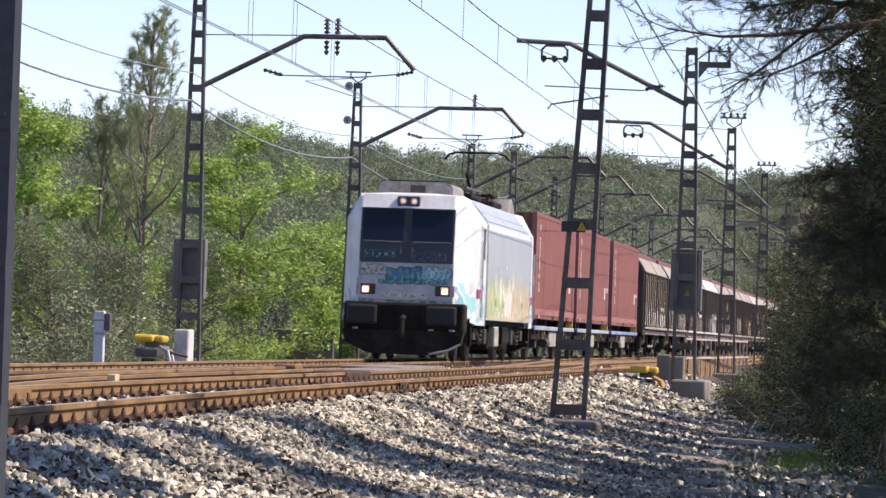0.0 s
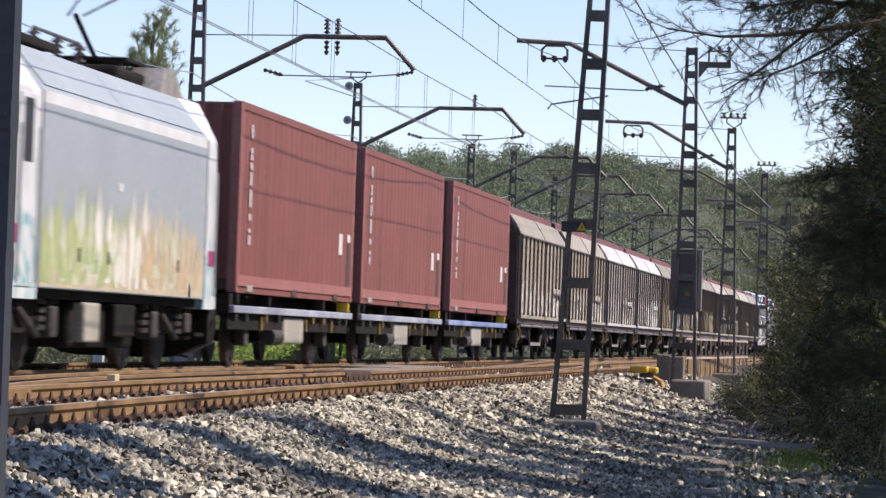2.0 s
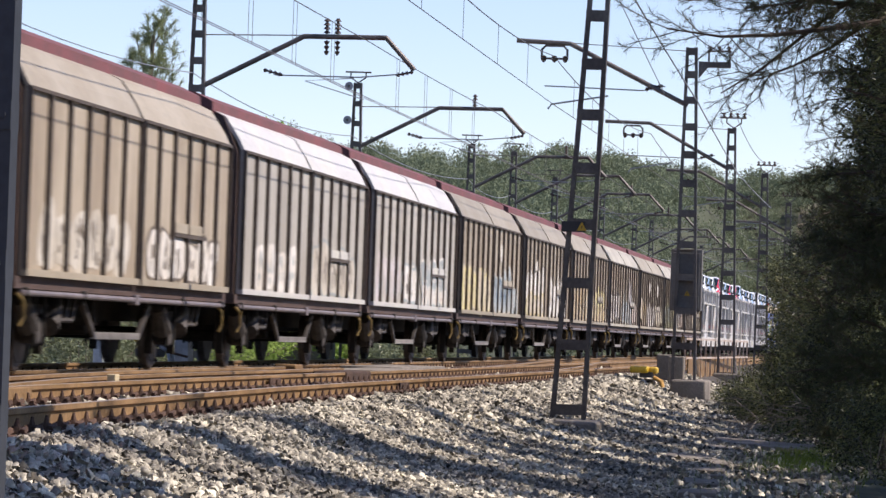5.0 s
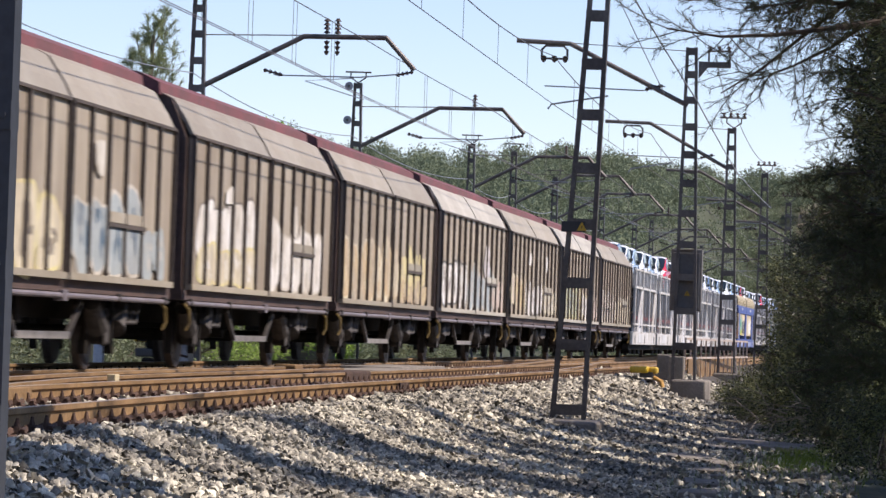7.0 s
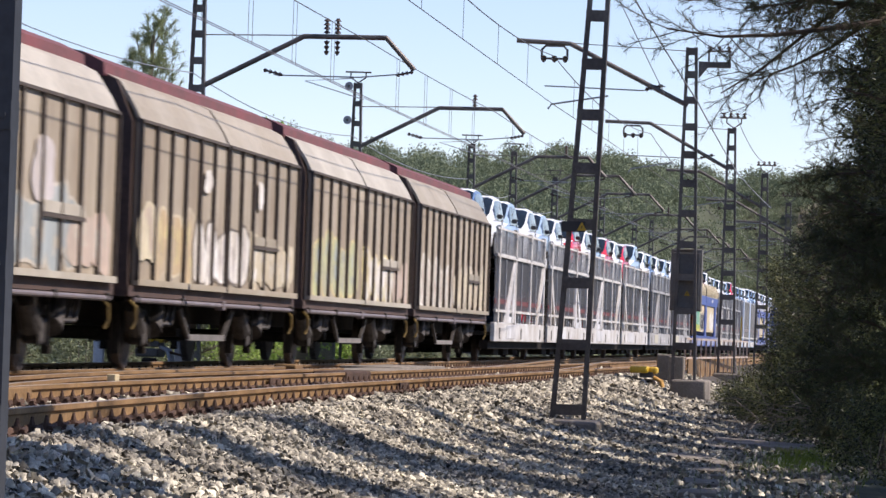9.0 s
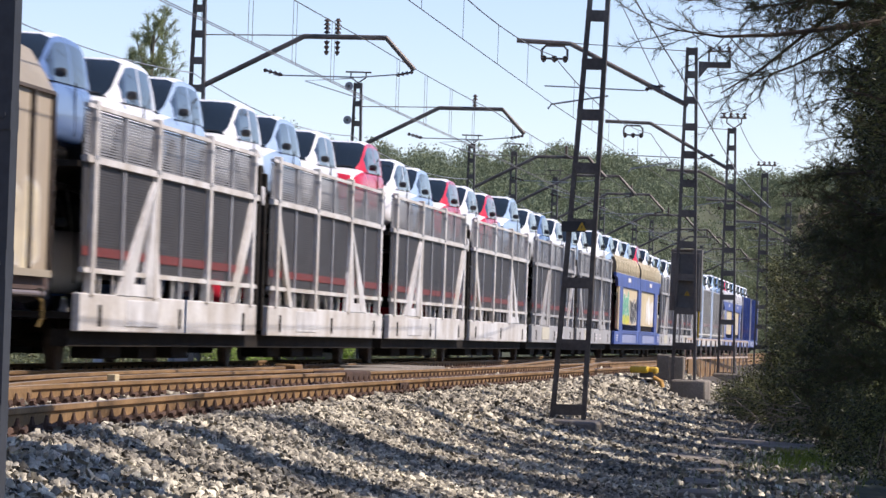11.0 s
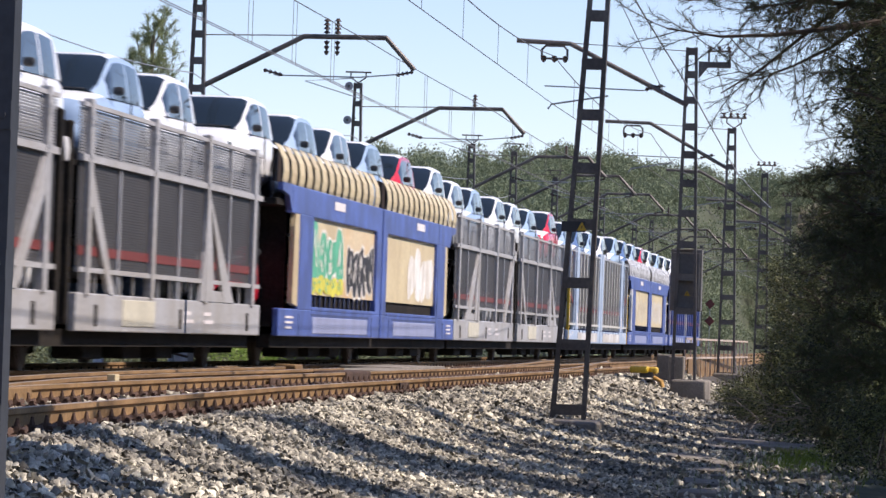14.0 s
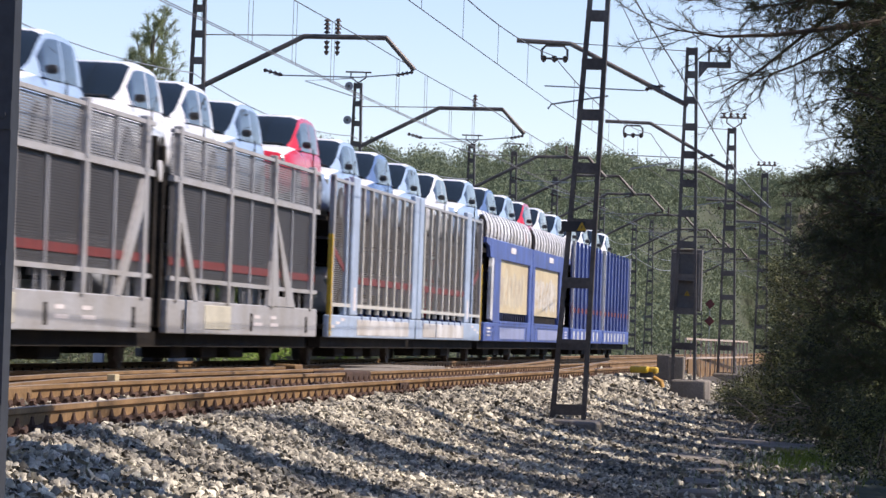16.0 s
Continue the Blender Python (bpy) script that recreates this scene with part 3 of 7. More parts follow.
for yy in (137.1, 151.8, 169.7, 196.0, 219.5, 233.8, 262.0, 290.0):
    left_mast(-3.4, yy, 7.1 + 0.25 * math.sin(yy), 1)
right_mast(6.52, 85.3, -0.42, 6.58, True, [(-0.1, 5.4), (-2.52, 6.59), (-3.62, 6.63)])
right_mast(6.05, 116.0, -0.42, 6.55, False, [(-0.1, 5.41), (-2.3, 6.62), (-3.55, 6.64)])
for yy in (147.0, 176.0, 205.0, 236.0):
    right_mast(5.9, yy, -0.42, 6.6, False, [(-0.1, 5.4), (-2.3, 6.6), (-3.5, 6.62)])
m2, _ = mast("tall tapered twin-channel steel mast with a yellow warning plate", 6.59, 55.5, -0.53, 6.9, 0.46, 0.22, lean=0.30, plate_z=4.87, pitch=0.61, grow=1.05)
foot(6.66, 54.8, -0.66, 0.82, 1.7, 0.19)
mast("tall steel mast standing close beside the near track", 6.515, 19.8, -0.6, 6.9, 0.46, 0.24, lean=0.1, steel=M_SHADEDMAST, lip=0.11)
foot(6.5, 19.8, -0.62, 0.9, 0.9, 0.08)
foot(6.66, 85.6, -0.55, 0.7, 2.2, 0.40)
foot(6.1, 116.0, -0.5, 0.8, 0.8, 0.3)

# wires: contact wire, messenger, droppers
def catenary(name, cx, label, supports, z_support, sag, z_contact, twin):
    t = thing(name, label, "overhead line", "overhead lines")
    bm = bmesh.new()
    ends = [-60] + supports + [420]
    path_tube(bm, [(cx + (0.05 if i % 2 else -0.05), e, z_contact) for i, e in enumerate(ends)], 0.008, 6)
    part("contact_wire", bm, M_WIRE, t)
    if twin:
        bm = bmesh.new()
        path_tube(bm, [(cx + 0.05 + (0.05 if i % 2 else -0.05), e, z_contact + 0.01) for i, e in enumerate(ends)], 0.008, 6)
        part("contact_wire", bm, M_WIRE, t)
    bm = bmesh.new()
    run = []
    for i, (a, b) in enumerate(zip(ends, ends[1:])):
        sa, sb = (0.05 if i % 2 else -0.05), (-0.05 if i % 2 else 0.05)
        n = 10
        g = sag * min(1.0, ((b - a) / 30) ** 2)
        P = [Vector((cx + sa + (sb - sa) * k / n, a + (b - a) * k / n, z_support - 4 * g * (k / n) * (1 - k / n))) for k in range(n + 1)]
        run += P if not run else P[1:]
        m = max(2, int((b - a) / 5))
        for k in range(1, m):
            u = k / m
            x = cx + sa + (sb - sa) * u
            zt = z_support - 4 * g * u * (1 - u)
            for pair in (0.0, 0.45) if twin else (0.0,):
                bd = bmesh.new()
                rod(bd, (x, a + (b - a) * u + pair, z_contact), (x, a + (b - a) * u + pair, zt), 0.005, 5)
                part("dropper", bd, M_WIRE, t)
    path_tube(bm, run, 0.010, 6)
    part("messenger_wire", bm, M_WIRE, t)


catenary("overhead_line", 0.0, "copper contact wire hung on droppers from its messenger", [5, 33, 58.5, 84.2, 109.5, 137.1, 151.8, 169.7, 196, 219.5, 262, 290], 6.48, 0.06, 5.31, True)
catenary("overhead_line", NEAR - 0.15, "copper contact wire hung on droppers from its messenger", [-9, 20.5, 55.5, 85.3, 116, 147, 176, 205, 236], 6.33, 0.30, 5.36, False)


def span(name, label, pts, r, sag):
    """A free cable hung from point to point."""
    t = thing(name, label, "cable", "line cables")
    bm = bmesh.new()
    run = [Vector(pts[0])]
    for a, b in zip(pts, pts[1:]):
        a, b = Vector(a), Vector(b)
        n = 10
        run += [a.lerp(b, k / n) - Vector((0, 0, 4 * sag * (k / n) * (1 - k / n))) for k in range(1, n + 1)]
    path_tube(bm, run, r, 6)
    part("cable", bm, M_GALV, t)


LM = [(-3.5, 30), (-3.5, 58), (-3.47, 84.2), (-3.55, 109.5), (-3.4, 137.1), (-3.4, 151.8), (-3.4, 169.7), (-3.4, 196), (-3.4, 219.5), (-3.4, 262)]
span("feeder_cable", "pale sagging feeder cable strung between masts", [(x - 0.1, y, 5.16) for x, y in LM], 0.02, 0.37)
span("feeder_cable", "thin sagging feeder cable strung between masts", [(x - 0.1, y, 5.72) for x, y in LM], 0.011, 0.29)
span("feeder_cable", "cable strung between the masts beside the near track", [(6.6, -9, 6.8), (6.6, 20, 6.7), (6.62, 55.5, 6.16), (6.62, 85.3, 5.48), (6.2, 116, 5.3), (6.1, 147, 5.4)], 0.014, 0.03)
span("feeder_cable", "cable strung between the masts beside the near track", [(6.95, 85.3, 6.42), (6.12, 116, 6.86), (6.0, 147, 6.9)], 0.012, 0.3)
span("feeder_cable", "thin jumper cable led down to a cantilever arm", [(6.55, 55.5, 6.15), (5.95, 85.1, 5.62)], 0.009, 0.02)


# boxes and plates on the masts
def cabinet(x, y, z, w, d, h, label):
    t = thing("line_cabinet", label, "cabinet", "mast cabinets", at=(x, y, z))
    part("housing", boxes((-w / 2, w / 2, -d / 2, d / 2, 0, h), bevel=0.02), M_CABINET, t)
    part("door", boxes((-w / 2 + 0.05, w / 2 - 0.05, -d / 2 - 0.02, -d / 2 - 0.002, h * 0.28, h - 0.08), bevel=0.008), M_CABINET, t)
    part("lower_panel", boxes((-w / 2 + 0.05, w / 2 - 0.05, -d / 2 - 0.018, -d / 2 - 0.002, 0.05, h * 0.24), bevel=0.008), M_CABINET, t)


cabinet(-3.53, 84.48, 1.14, 0.66, 0.3, 1.22, "grey steel cabinet fixed to a catenary mast")
cabinet(6.50, 85.58, 1.24, 0.64, 0.3, 1.26, "dark grey steel cabinet fixed to a catenary mast")


def warning(x, y, z, s, label):
    t = thing("warning_sign", label, "sign", "warning signs", at=(x, y, z))
    bm = bmesh.new()
    prism(bm, [(-s / 2, 0), (s / 2, 0), (0, s * 0.87)], 0, 0.006)
    part("plate", bm, M_YELLOW, t)
    bm = bmesh.new()
    prism(bm, [(-0.01 * s / 0.14, s * 0.15), (0.02 * s / 0.14, s * 0.36), (0.0, s * 0.36), (0.015 * s / 0.14, s * 0.6), (-0.02 * s / 0.14, s * 0.32), (0.0, s * 0.32)], -0.004, -0.001)
    part("bolt_mark", bm, M_BLACKSIGN, t)


part("sign_board", boxes((-0.16, 0.16, -0.13, -0.11, 2.53, 2.67)), M_BLACKSIGN, m2, "black sign board")
warning(6.70, 55.355, 2.02, 0.13, "small yellow triangular warning sign on a mast")
warning(6.53, 85.38, 1.55, 0.12, "small yellow triangular warning sign on a cabinet")


def track_sign(x, y, label, boards, outline, colour):
    """A thin pole with one small board at each height given."""
    t = thing("track_sign", label, "sign", "track signs", at=(x, y, -0.45))
    bm = bmesh.new()
    rod(bm, (0, 0, 0), (0, 0, max(boards) + 0.5), 0.022, 8)
    part("pole", bm, M_GALV, t)
    for z in boards:
        bm = bmesh.new()
        prism(bm, outline, -0.05, -0.035)
        part("board", bm, colour, t).location = (0, 0, z + 0.45)


M_SIGNRED = mat("weathered_sign_red", (0.17, 0.035, 0.03), 0.6, var=0.15, coarse=4, fine=20, bump=0.03)
track_sign(-3.0, 297.0, "two dull red diamond boards on a tall thin pole", (3.42, 2.22), [(-0.36, 0), (0, -0.36), (0.36, 0), (0, 0.36)], M_SIGNRED)


# ---- lineside equipment ----
def point_machine(x, y, z, label, flip):
    t = thing("point_machine", label, "point machine", "point machines", at=(x, y, z))
    part("base_box", boxes((-0.24, 0.2, -0.4, 0.4, 0.0, 0.16), bevel=0.03), M_BLACK if flip > 0 else M_GREYBOX, t)
    part("lid", boxes((-0.28, 0.10, -0.4, 0.4, 0.28, 0.42), bevel=0.045), M_YELLOW, t, "bright yellow lid")
    part("lid", boxes((0.11, 0.28, -0.3, 0.3, 0.27, 0.41), bevel=0.045), M_YELLOW, t, "bright yellow lid")
    part("body", boxes((-0.08, 0.2, -0.3, 0.3, 0.19, 0.31), bevel=0.02), M_GREYBOX, t)
    bm = bmesh.new()
    rod(bm, (-0.35 * flip, 0, 0.1), (-0.7 * flip, 0, 0.02), 0.025, 8)
    part("drive_rod", bm, M_CLIP, t)
    for k in (-0.2, 0.15):
        bm = bmesh.new()
        path_tube(bm, [(0.2, k, 0.2), (0.36, k - 0.05, 0.12), (0.42, k - 0.1, -0.1)], 0.035, 8)
        part("hose", bm, M_GALV if flip < 0 else M_ORANGE, t)
    return t


point_machine(5.68, 86.0, -0.33, "yellow-lidded point machine at the edge of the ballast", 1)
point_machine(-3.2, 78.6, -0.02, "yellow-lidded point machine with grey hoses beyond the far rails", -1)
pm = thing("relay_box", "pale grey relay box beside a point machine", "box", at=(-2.75, 79.6, -0.3))
part("housing", boxes((-0.14, 0.14, -0.3, 0.3, 0, 0.82), bevel=0.03), M_KWHITE, pm)
M_PALEPOST = mat("pale_grey_post_paint", (0.55, 0.58, 0.62), 0.5, var=0.1, coarse=3, fine=20, bump=0.05)
post = thing("lineside_post", "grey concrete post with a small box beyond the rails", "post", at=(-3.37, 74.3, -0.6))
part("shaft", boxes((-0.09, 0.09, -0.09, 0.09, 0, 1.4), bevel=0.015), M_PALEPOST, post)
for z in (0.98, 1.22):
    part("clamp_band", boxes((-0.105, 0.105, -0.105, 0.105, z, z + 0.05), bevel=0.01), M_GALV, post)
part("side_box", boxes((0.09, 0.2, -0.1, 0.06, 1.05, 1.36), bevel=0.015), M_GREYBOX, post)
small = thing("ground_signal", "small dark ground signal with a white rim", "signal", at=(-2.9, 76.8, -0.22))
part("hood", boxes((-0.14, 0.14, -0.1, 0.1, 0, 0.2), bevel=0.05), M_BLACK, small)
para = thing("parapet", "low dark concrete parapet beyond the far rails", "wall", at=(-4.75, 110, -0.8))
part("parapet_wall", boxes((-0.75, 0.75, -0.2, 0.2, 0, 1.32), bevel=0.03), M_CONC, para)
part("coping", boxes((-0.8, 0.8, -0.25, 0.25, 1.32, 1.40), bevel=0.02), M_CONC, para)


def cable_trough():
    """Concrete trough with loose lids, along the foot of the shoulder."""
    t = thing("cable_trough", "concrete cable trough with loose weathered lids", "cable trough", kind="structure")
    line = lambda y: 9.02 - (y - 42) * 0.032
    bm = boxes((-0.18, 0.18, 0, 0.96, 0, 0.05), bevel=0.012)
    first = None
    y, k = 33.0, 0
    while y < 66:
        tilt = 3.0 * math.sin(k * 2.7)
        if k % 7 not in (1, 4, 5):
            m = pose(line(y), y, -0.895 + 0.02 * math.sin(k * 1.9), tilt * 0.4, tilt, 1.8 + tilt * 0.8)
            if first is None:
                first = part("trough_lid", bm, M_CONC, t)
                first.matrix_basis = m
            else:
                shared("trough_lid", first.data, t, m)
        y += 1.02
        k += 1
    part("trough_wall", sweep([(-0.22, -1.1), (-0.22, -0.93), (-0.17, -0.93), (-0.17, -1.1)], [(line(33), 33), (line(66), 66)]), M_CONC, t)
    part("trough_wall", sweep([(0.17, -1.1), (0.17, -0.93), (0.22, -0.93), (0.22, -1.1)], [(line(33), 33), (line(66), 66)]), M_CONC, t)


cable_trough()
blocks = (("concrete_slab", 8.75, 60.6, -0.86, 0.75, 1.0, 0.07, 12), ("concrete_slab", 9.35, 60.0, -0.88, 0.7, 0.9, 0.07, -8), ("concrete_slab", 8.4, 51.5, -0.84, 0.6, 0.6, 0.06, 20))
for nm, x, y, z, w, d, h, a in blocks:
    ob = tagged(part(nm, boxes((-w / 2, w / 2, -d / 2, d / 2, 0, h), bevel=0.015), M_CONC), "loose broken concrete slab lying on the gravel", "slab", "loose slabs")
    ob.matrix_basis = pose(x, y, z, 3, 2, a)
stump = thing("concrete_post", "short square concrete post beside the track", "post", "short concrete posts", at=(5.75, 92.0, -0.45))
part("shaft", boxes((-0.17, 0.17, -0.17, 0.17, 0, 0.78), bevel=0.03), M_CONC, stump)
copy_thing(stump, pose(6.05, 91.2, -0.48))


def railing():
    t = thing("railing", "white painted railing beside the line", "railing", at=(0, 0, 0))
    a, b = (5.55, 104.0), (6.0, 132.0)
    n = 14
    for k in range(n + 1):
        u = k / n
        x, y = a[0] + (b[0] - a[0]) * u, a[1] + (b[1] - a[1]) * u
        part("baluster", boxes((x - 0.02, x + 0.02, y - 0.02, y + 0.02, -0.4, 0.72)), M_RUSTWHITE, t)
    for z in (0.70, 0.22):
        bm = bmesh.new()
        bar(bm, (*a, z), (*b, z), 0.05, 0.05)
        part("rail_bar", bm, M_RUSTWHITE, t)
    bm = bmesh.new()
    box(bm, 5.6, 5.64, 104, 132, -0.4, 0.2)
    part("kick_board", bm, M_RAIL, t, "rusty kick board")


M_RUSTWHITE = mat("chipped_white_paint", (0.62, 0.58, 0.52), 0.6, var=0.2, coarse=6, fine=40, bump=0.1, col2=(0.35, 0.22, 0.15))
railing()


# ---- the train ----
V = 24.604
MOVERS = []


def wheelset(parent, y, r=0.46, gauge=GAUGE, axle_box=True):
    for s in (-1, 1):
        bm = bmesh.new()
        x = s * gauge / 2
        rod(bm, (x - 0.03 * s, y, r), (x + 0.085 * s, y, r), r, 28)
        rod(bm, (x + 0.085 * s, y, r), (x + 0.10 * s, y, r), r * 0.8, 24)
        rod(bm, (x + 0.10 * s, y, r), (x + 0.16 * s, y, r), r * 0.25, 14)
        w = part("wheel", bm, M_WHEEL, parent)
    bm = bmesh.new()
    rod(bm, (-gauge / 2, y, r), (gauge / 2, y, r), 0.09, 10)
    part("axle", bm, M_BLACK, parent)


def buffers(parent, y, d, z=1.06):
    for s in (-0.875, 0.875):
        bm = bmesh.new()
        rod(bm, (s, y, z), (s, y + d * 0.45, z), 0.09, 12)
        rod(bm, (s, y + d * 0.45, z), (s, y + d * 0.55, z), 0.22, 16)
        part("buffer", bm, M_BLACK, parent)


def mover(ob, y0):
    ob.location = (0, y0, 0)
    MOVERS.append((ob, y0))
    return ob


def graffiti_mat(name, base, rough, stops, z0, z1, y_scale=0.8, seed=0.0, cover=0.5, streak=1.0, twist=2.5):
    """Paint with spray-can patches between the heights z0 and z1."""
    m = bpy.data.materials.new(name)
    m.use_nodes = True
    n, l = m.node_tree.nodes, m.node_tree.links
    b = n["Principled BSDF"]
    b.inputs["Roughness"].default_value = rough
    tc = n.new("ShaderNodeTexCoord")
    oi = n.new("ShaderNodeObjectInfo")
    off = n.new("ShaderNodeVectorMath")
    off.operation = "MULTIPLY_ADD"
    l.new(oi.outputs["Random"], off.inputs[0])
    off.inputs[1].default_value = (0, 400, 0)
    l.new(tc.outputs["Object"], off.inputs[2])
    mp = n.new("ShaderNodeMapping")
    mp.inputs["Location"].default_value = (seed, seed, seed)
    mp.inputs["Scale"].default_value = (1, y_scale, y_scale * streak)
    l.new(off.outputs[0], mp.inputs["Vector"])

    def nz(scale, detail, dist=0.0):
        t = n.new("ShaderNodeTexNoise")
        t.inputs["Scale"].default_value, t.inputs["Detail"].default_value, t.inputs["Distortion"].default_value = scale, detail, dist
        l.new(mp.outputs[0], t.inputs["Vector"])
        return t.outputs["Fac"]
    sep = n.new("ShaderNodeSeparateXYZ")
    l.new(tc.outputs["Object"], sep.inputs[0])
    # height window, with a ragged edge
    edge = nz(2.2, 3)

    def math_node(op, a, bb):
        x = n.new("ShaderNodeMath")
        x.operation = op
        for i, q in enumerate((a, bb)):
            if isinstance(q, (int, float)):
                x.inputs[i].default_value = q
            else:
                l.new(q, x.inputs[i])
        return x.outputs[0]
    zz = math_node("ADD", sep.outputs["Z"], math_node("MULTIPLY", math_node("SUBTRACT", edge, 0.5), 1.2))
    win = math_node("MULTIPLY", math_node("GREATER_THAN", zz, z0), math_node("LESS_THAN", zz, z1))
    blob = math_node("GREATER_THAN", nz(1.5, 2, 1.5), 1 - cover)
    mask = math_node("MULTIPLY", win, blob)
    ramp = n.new("ShaderNodeValToRGB")
    ramp.color_ramp.interpolation = "CONSTANT"
    while len(ramp.color_ramp.elements) < len(stops):
        ramp.color_ramp.elements.new(0.5)
    for i, (e, c) in enumerate(zip(ramp.color_ramp.elements, stops)):
        e.position = 0.0 if i == 0 else 0.32 + 0.36 * i / len(stops)
        e.color = (*c, 1)
    l.new(nz(1.1, 3, twist), ramp.inputs[0])
    dirt = n.new("ShaderNodeValToRGB")
    dirt.color_ramp.elements[0].position, dirt.color_ramp.elements[1].position = 0.3, 0.65
    dirt.color_ramp.elements[0].color = (*[c * 0.68 for c in base], 1)
    dirt.color_ramp.elements[1].color = (*base, 1)
    l.new(nz(2.5, 6), dirt.inputs[0])
    mx = n.new("ShaderNodeMix")
    mx.data_type = "RGBA"
    l.new(math_node("MULTIPLY", mask, 0.85), mx.inputs["Factor"])
    l.new(dirt.outputs[0], mx.inputs["A"])
    l.new(ramp.outputs[0], mx.inputs["B"])
    l.new(mx.outputs["Result"], b.inputs["Base Color"])
    return m


SPRAY = {}


def spray(name, col, other=None):
    """Old spray paint, faded and patchy; one material a colour."""
    if name not in SPRAY:
        SPRAY[name] = mat("spray_paint_" + name, col, 0.6, var=0.16, coarse=2.6, fine=12, bump=0.02, col2=other or tuple(c * 0.72 for c in col), mix=0.6, stretch=(1, 1, 0.45))
    return SPRAY[name]


def blob(rng, a, b, w, h, wobble=0.12, n=22):
    """A rounded, uneven patch round (a, b): half width w, half height h."""
    ph = rng.uniform(0, 6.28, 3)
    pts = []
    for k in range(n):
        u = 2 * math.pi * k / n
        r = 1 + wobble * (math.sin(2 * u + ph[0]) + 0.7 * math.sin(3 * u + ph[1]) + 0.5 * math.sin(5 * u + ph[2]))
        c, d = math.cos(u), math.sin(u)
        pts.append((a + w * r * abs(c) ** 0.7 * (1 if c > 0 else -1), b + h * r * abs(d) ** 0.7 * (1 if d > 0 else -1)))
    return pts


def paint_shapes(name, shapes, material, parent, place, label=""):
    """Flat coats of paint, each a hair above the one before; place(a, b, k) gives the point of the k-th coat."""
    bm = bmesh.new()
    for k, pts in enumerate(shapes):
        bm.faces.new([bm.verts.new(place(a, b, k)) for a, b in pts])
    return part(name, bm, material, parent, label)


def tag_piece(parent, rng, place, a0, a1, b0, b1, n, fill, line, inner=None, edge=0.045):
    """A row of fat overlapping letters with an outline behind and worn strokes within."""
    out, body, eyes = [], [], []
    w = (a1 - a0) / n / 2
    for k in range(n):
        a = a0 + (2 * k + 1) * w
        h = (b1 - b0) / 2 * rng.uniform(0.78, 1.0)
        st = rng.bit_generator.state
        body.append(blob(rng, a, b0 + h, w * 1.08, h * 0.95))
        rng.bit_generator.state = st
        out.append(blob(rng, a, b0 + h, w * 1.08 + 2 * edge, h * 0.95 + edge))
        for _ in range(6):
            aa, bb = a + rng.uniform(-0.55, 0.55) * w, b0 + h + rng.uniform(-0.6, 0.6) * h
            eyes.append(blob(rng, aa, bb, w * rng.uniform(0.05, 0.16), h * rng.uniform(0.12, 0.34), 0.25, 9))
    if line:
        paint_shapes("spray_outline", out, line, parent, lambda a, b, k: place(a, b, 0.0006 + k * 0.00012))
    paint_shapes("spray_lettering", body, fill, parent, lambda a, b, k: place(a, b, 0.003 + k * 0.00012))
    if inner:
        tagged(paint_shapes("spray_stroke", eyes, inner, parent, lambda a, b, k: place(a, b, 0.006 + k * 0.00006)), kind="stuff")


P_PALE = spray("pale", (0.66, 0.62, 0.54), (0.45, 0.40, 0.32))
P_WHITE = spray("white", (0.80, 0.78, 0.74), (0.56, 0.51, 0.43))
P_CREAMY = spray("cream", (0.66, 0.59, 0.42), (0.46, 0.39, 0.28))
P_LEMON = spray("lemon", (0.64, 0.58, 0.27), (0.56, 0.46, 0.25))
P_OCHRE = spray("ochre", (0.57, 0.41, 0.21), (0.42, 0.345, 0.25))
P_TEALY = spray("grey_teal", (0.40, 0.455, 0.455), (0.31, 0.325, 0.315))
P_LILAC = spray("lilac", (0.62, 0.575, 0.585), (0.46, 0.41, 0.36))
P_LEAF = spray("leaf_green", (0.50, 0.53, 0.28), (0.41, 0.385, 0.27))
P_ROSE = spray("rose", (0.60, 0.46, 0.38), (0.45, 0.37, 0.30))
P_SHADE = spray("brown_shade", (0.20, 0.165, 0.13))
P_INK = spray("black", (0.03, 0.03, 0.035))
P_GREEN = spray("green", (0.06, 0.32, 0.19), (0.10, 0.42, 0.26))
P_YELLOW = spray("yellow", (0.70, 0.64, 0.08))
P_TEAL = spray("teal", (0.04, 0.16, 0.20), (0.06, 0.22, 0.27))
P_AQUA = spray("aqua", (0.14, 0.45, 0.47), (0.35, 0.60, 0.60))
P_BLUEGREY = spray("blue_grey", (0.10, 0.16, 0.22))
P_BLADE = spray("pale_grass", (0.58, 0.60, 0.50), (0.50, 0.52, 0.34))
P_GRASS = spray("grass_green", (0.30, 0.38, 0.16), (0.42, 0.44, 0.22))
P_SAND = spray("sand", (0.56, 0.44, 0.29), (0.44, 0.40, 0.29))
G_SIDE = mat("beige_brown_wagon_side", (0.43, 0.372, 0.285), 0.6, 0.0, var=0.10, coarse=1.1, fine=14, bump=0.06, col2=(0.29, 0.235, 0.17), rnd=0.10, stretch=(1, 1, 0.3))
G_SIDEW = mat("silver_grey_wagon_side", (0.50, 0.475, 0.42), 0.55, 0.0, var=0.10, coarse=1.1, fine=14, bump=0.06, col2=(0.38, 0.35, 0.30), rnd=0.06, stretch=(1, 1, 0.3))
G_CAB = graffiti_mat("white_cab_side_with_teal_spray", (0.76, 0.76, 0.75), 0.35, [(0.25, 0.55, 0.55), (0.72, 0.73, 0.73), (0.10, 0.36, 0.38), (0.70, 0.72, 0.72)], 0.4, 1.7, 1.1, 7.0, 0.6, 0.6)

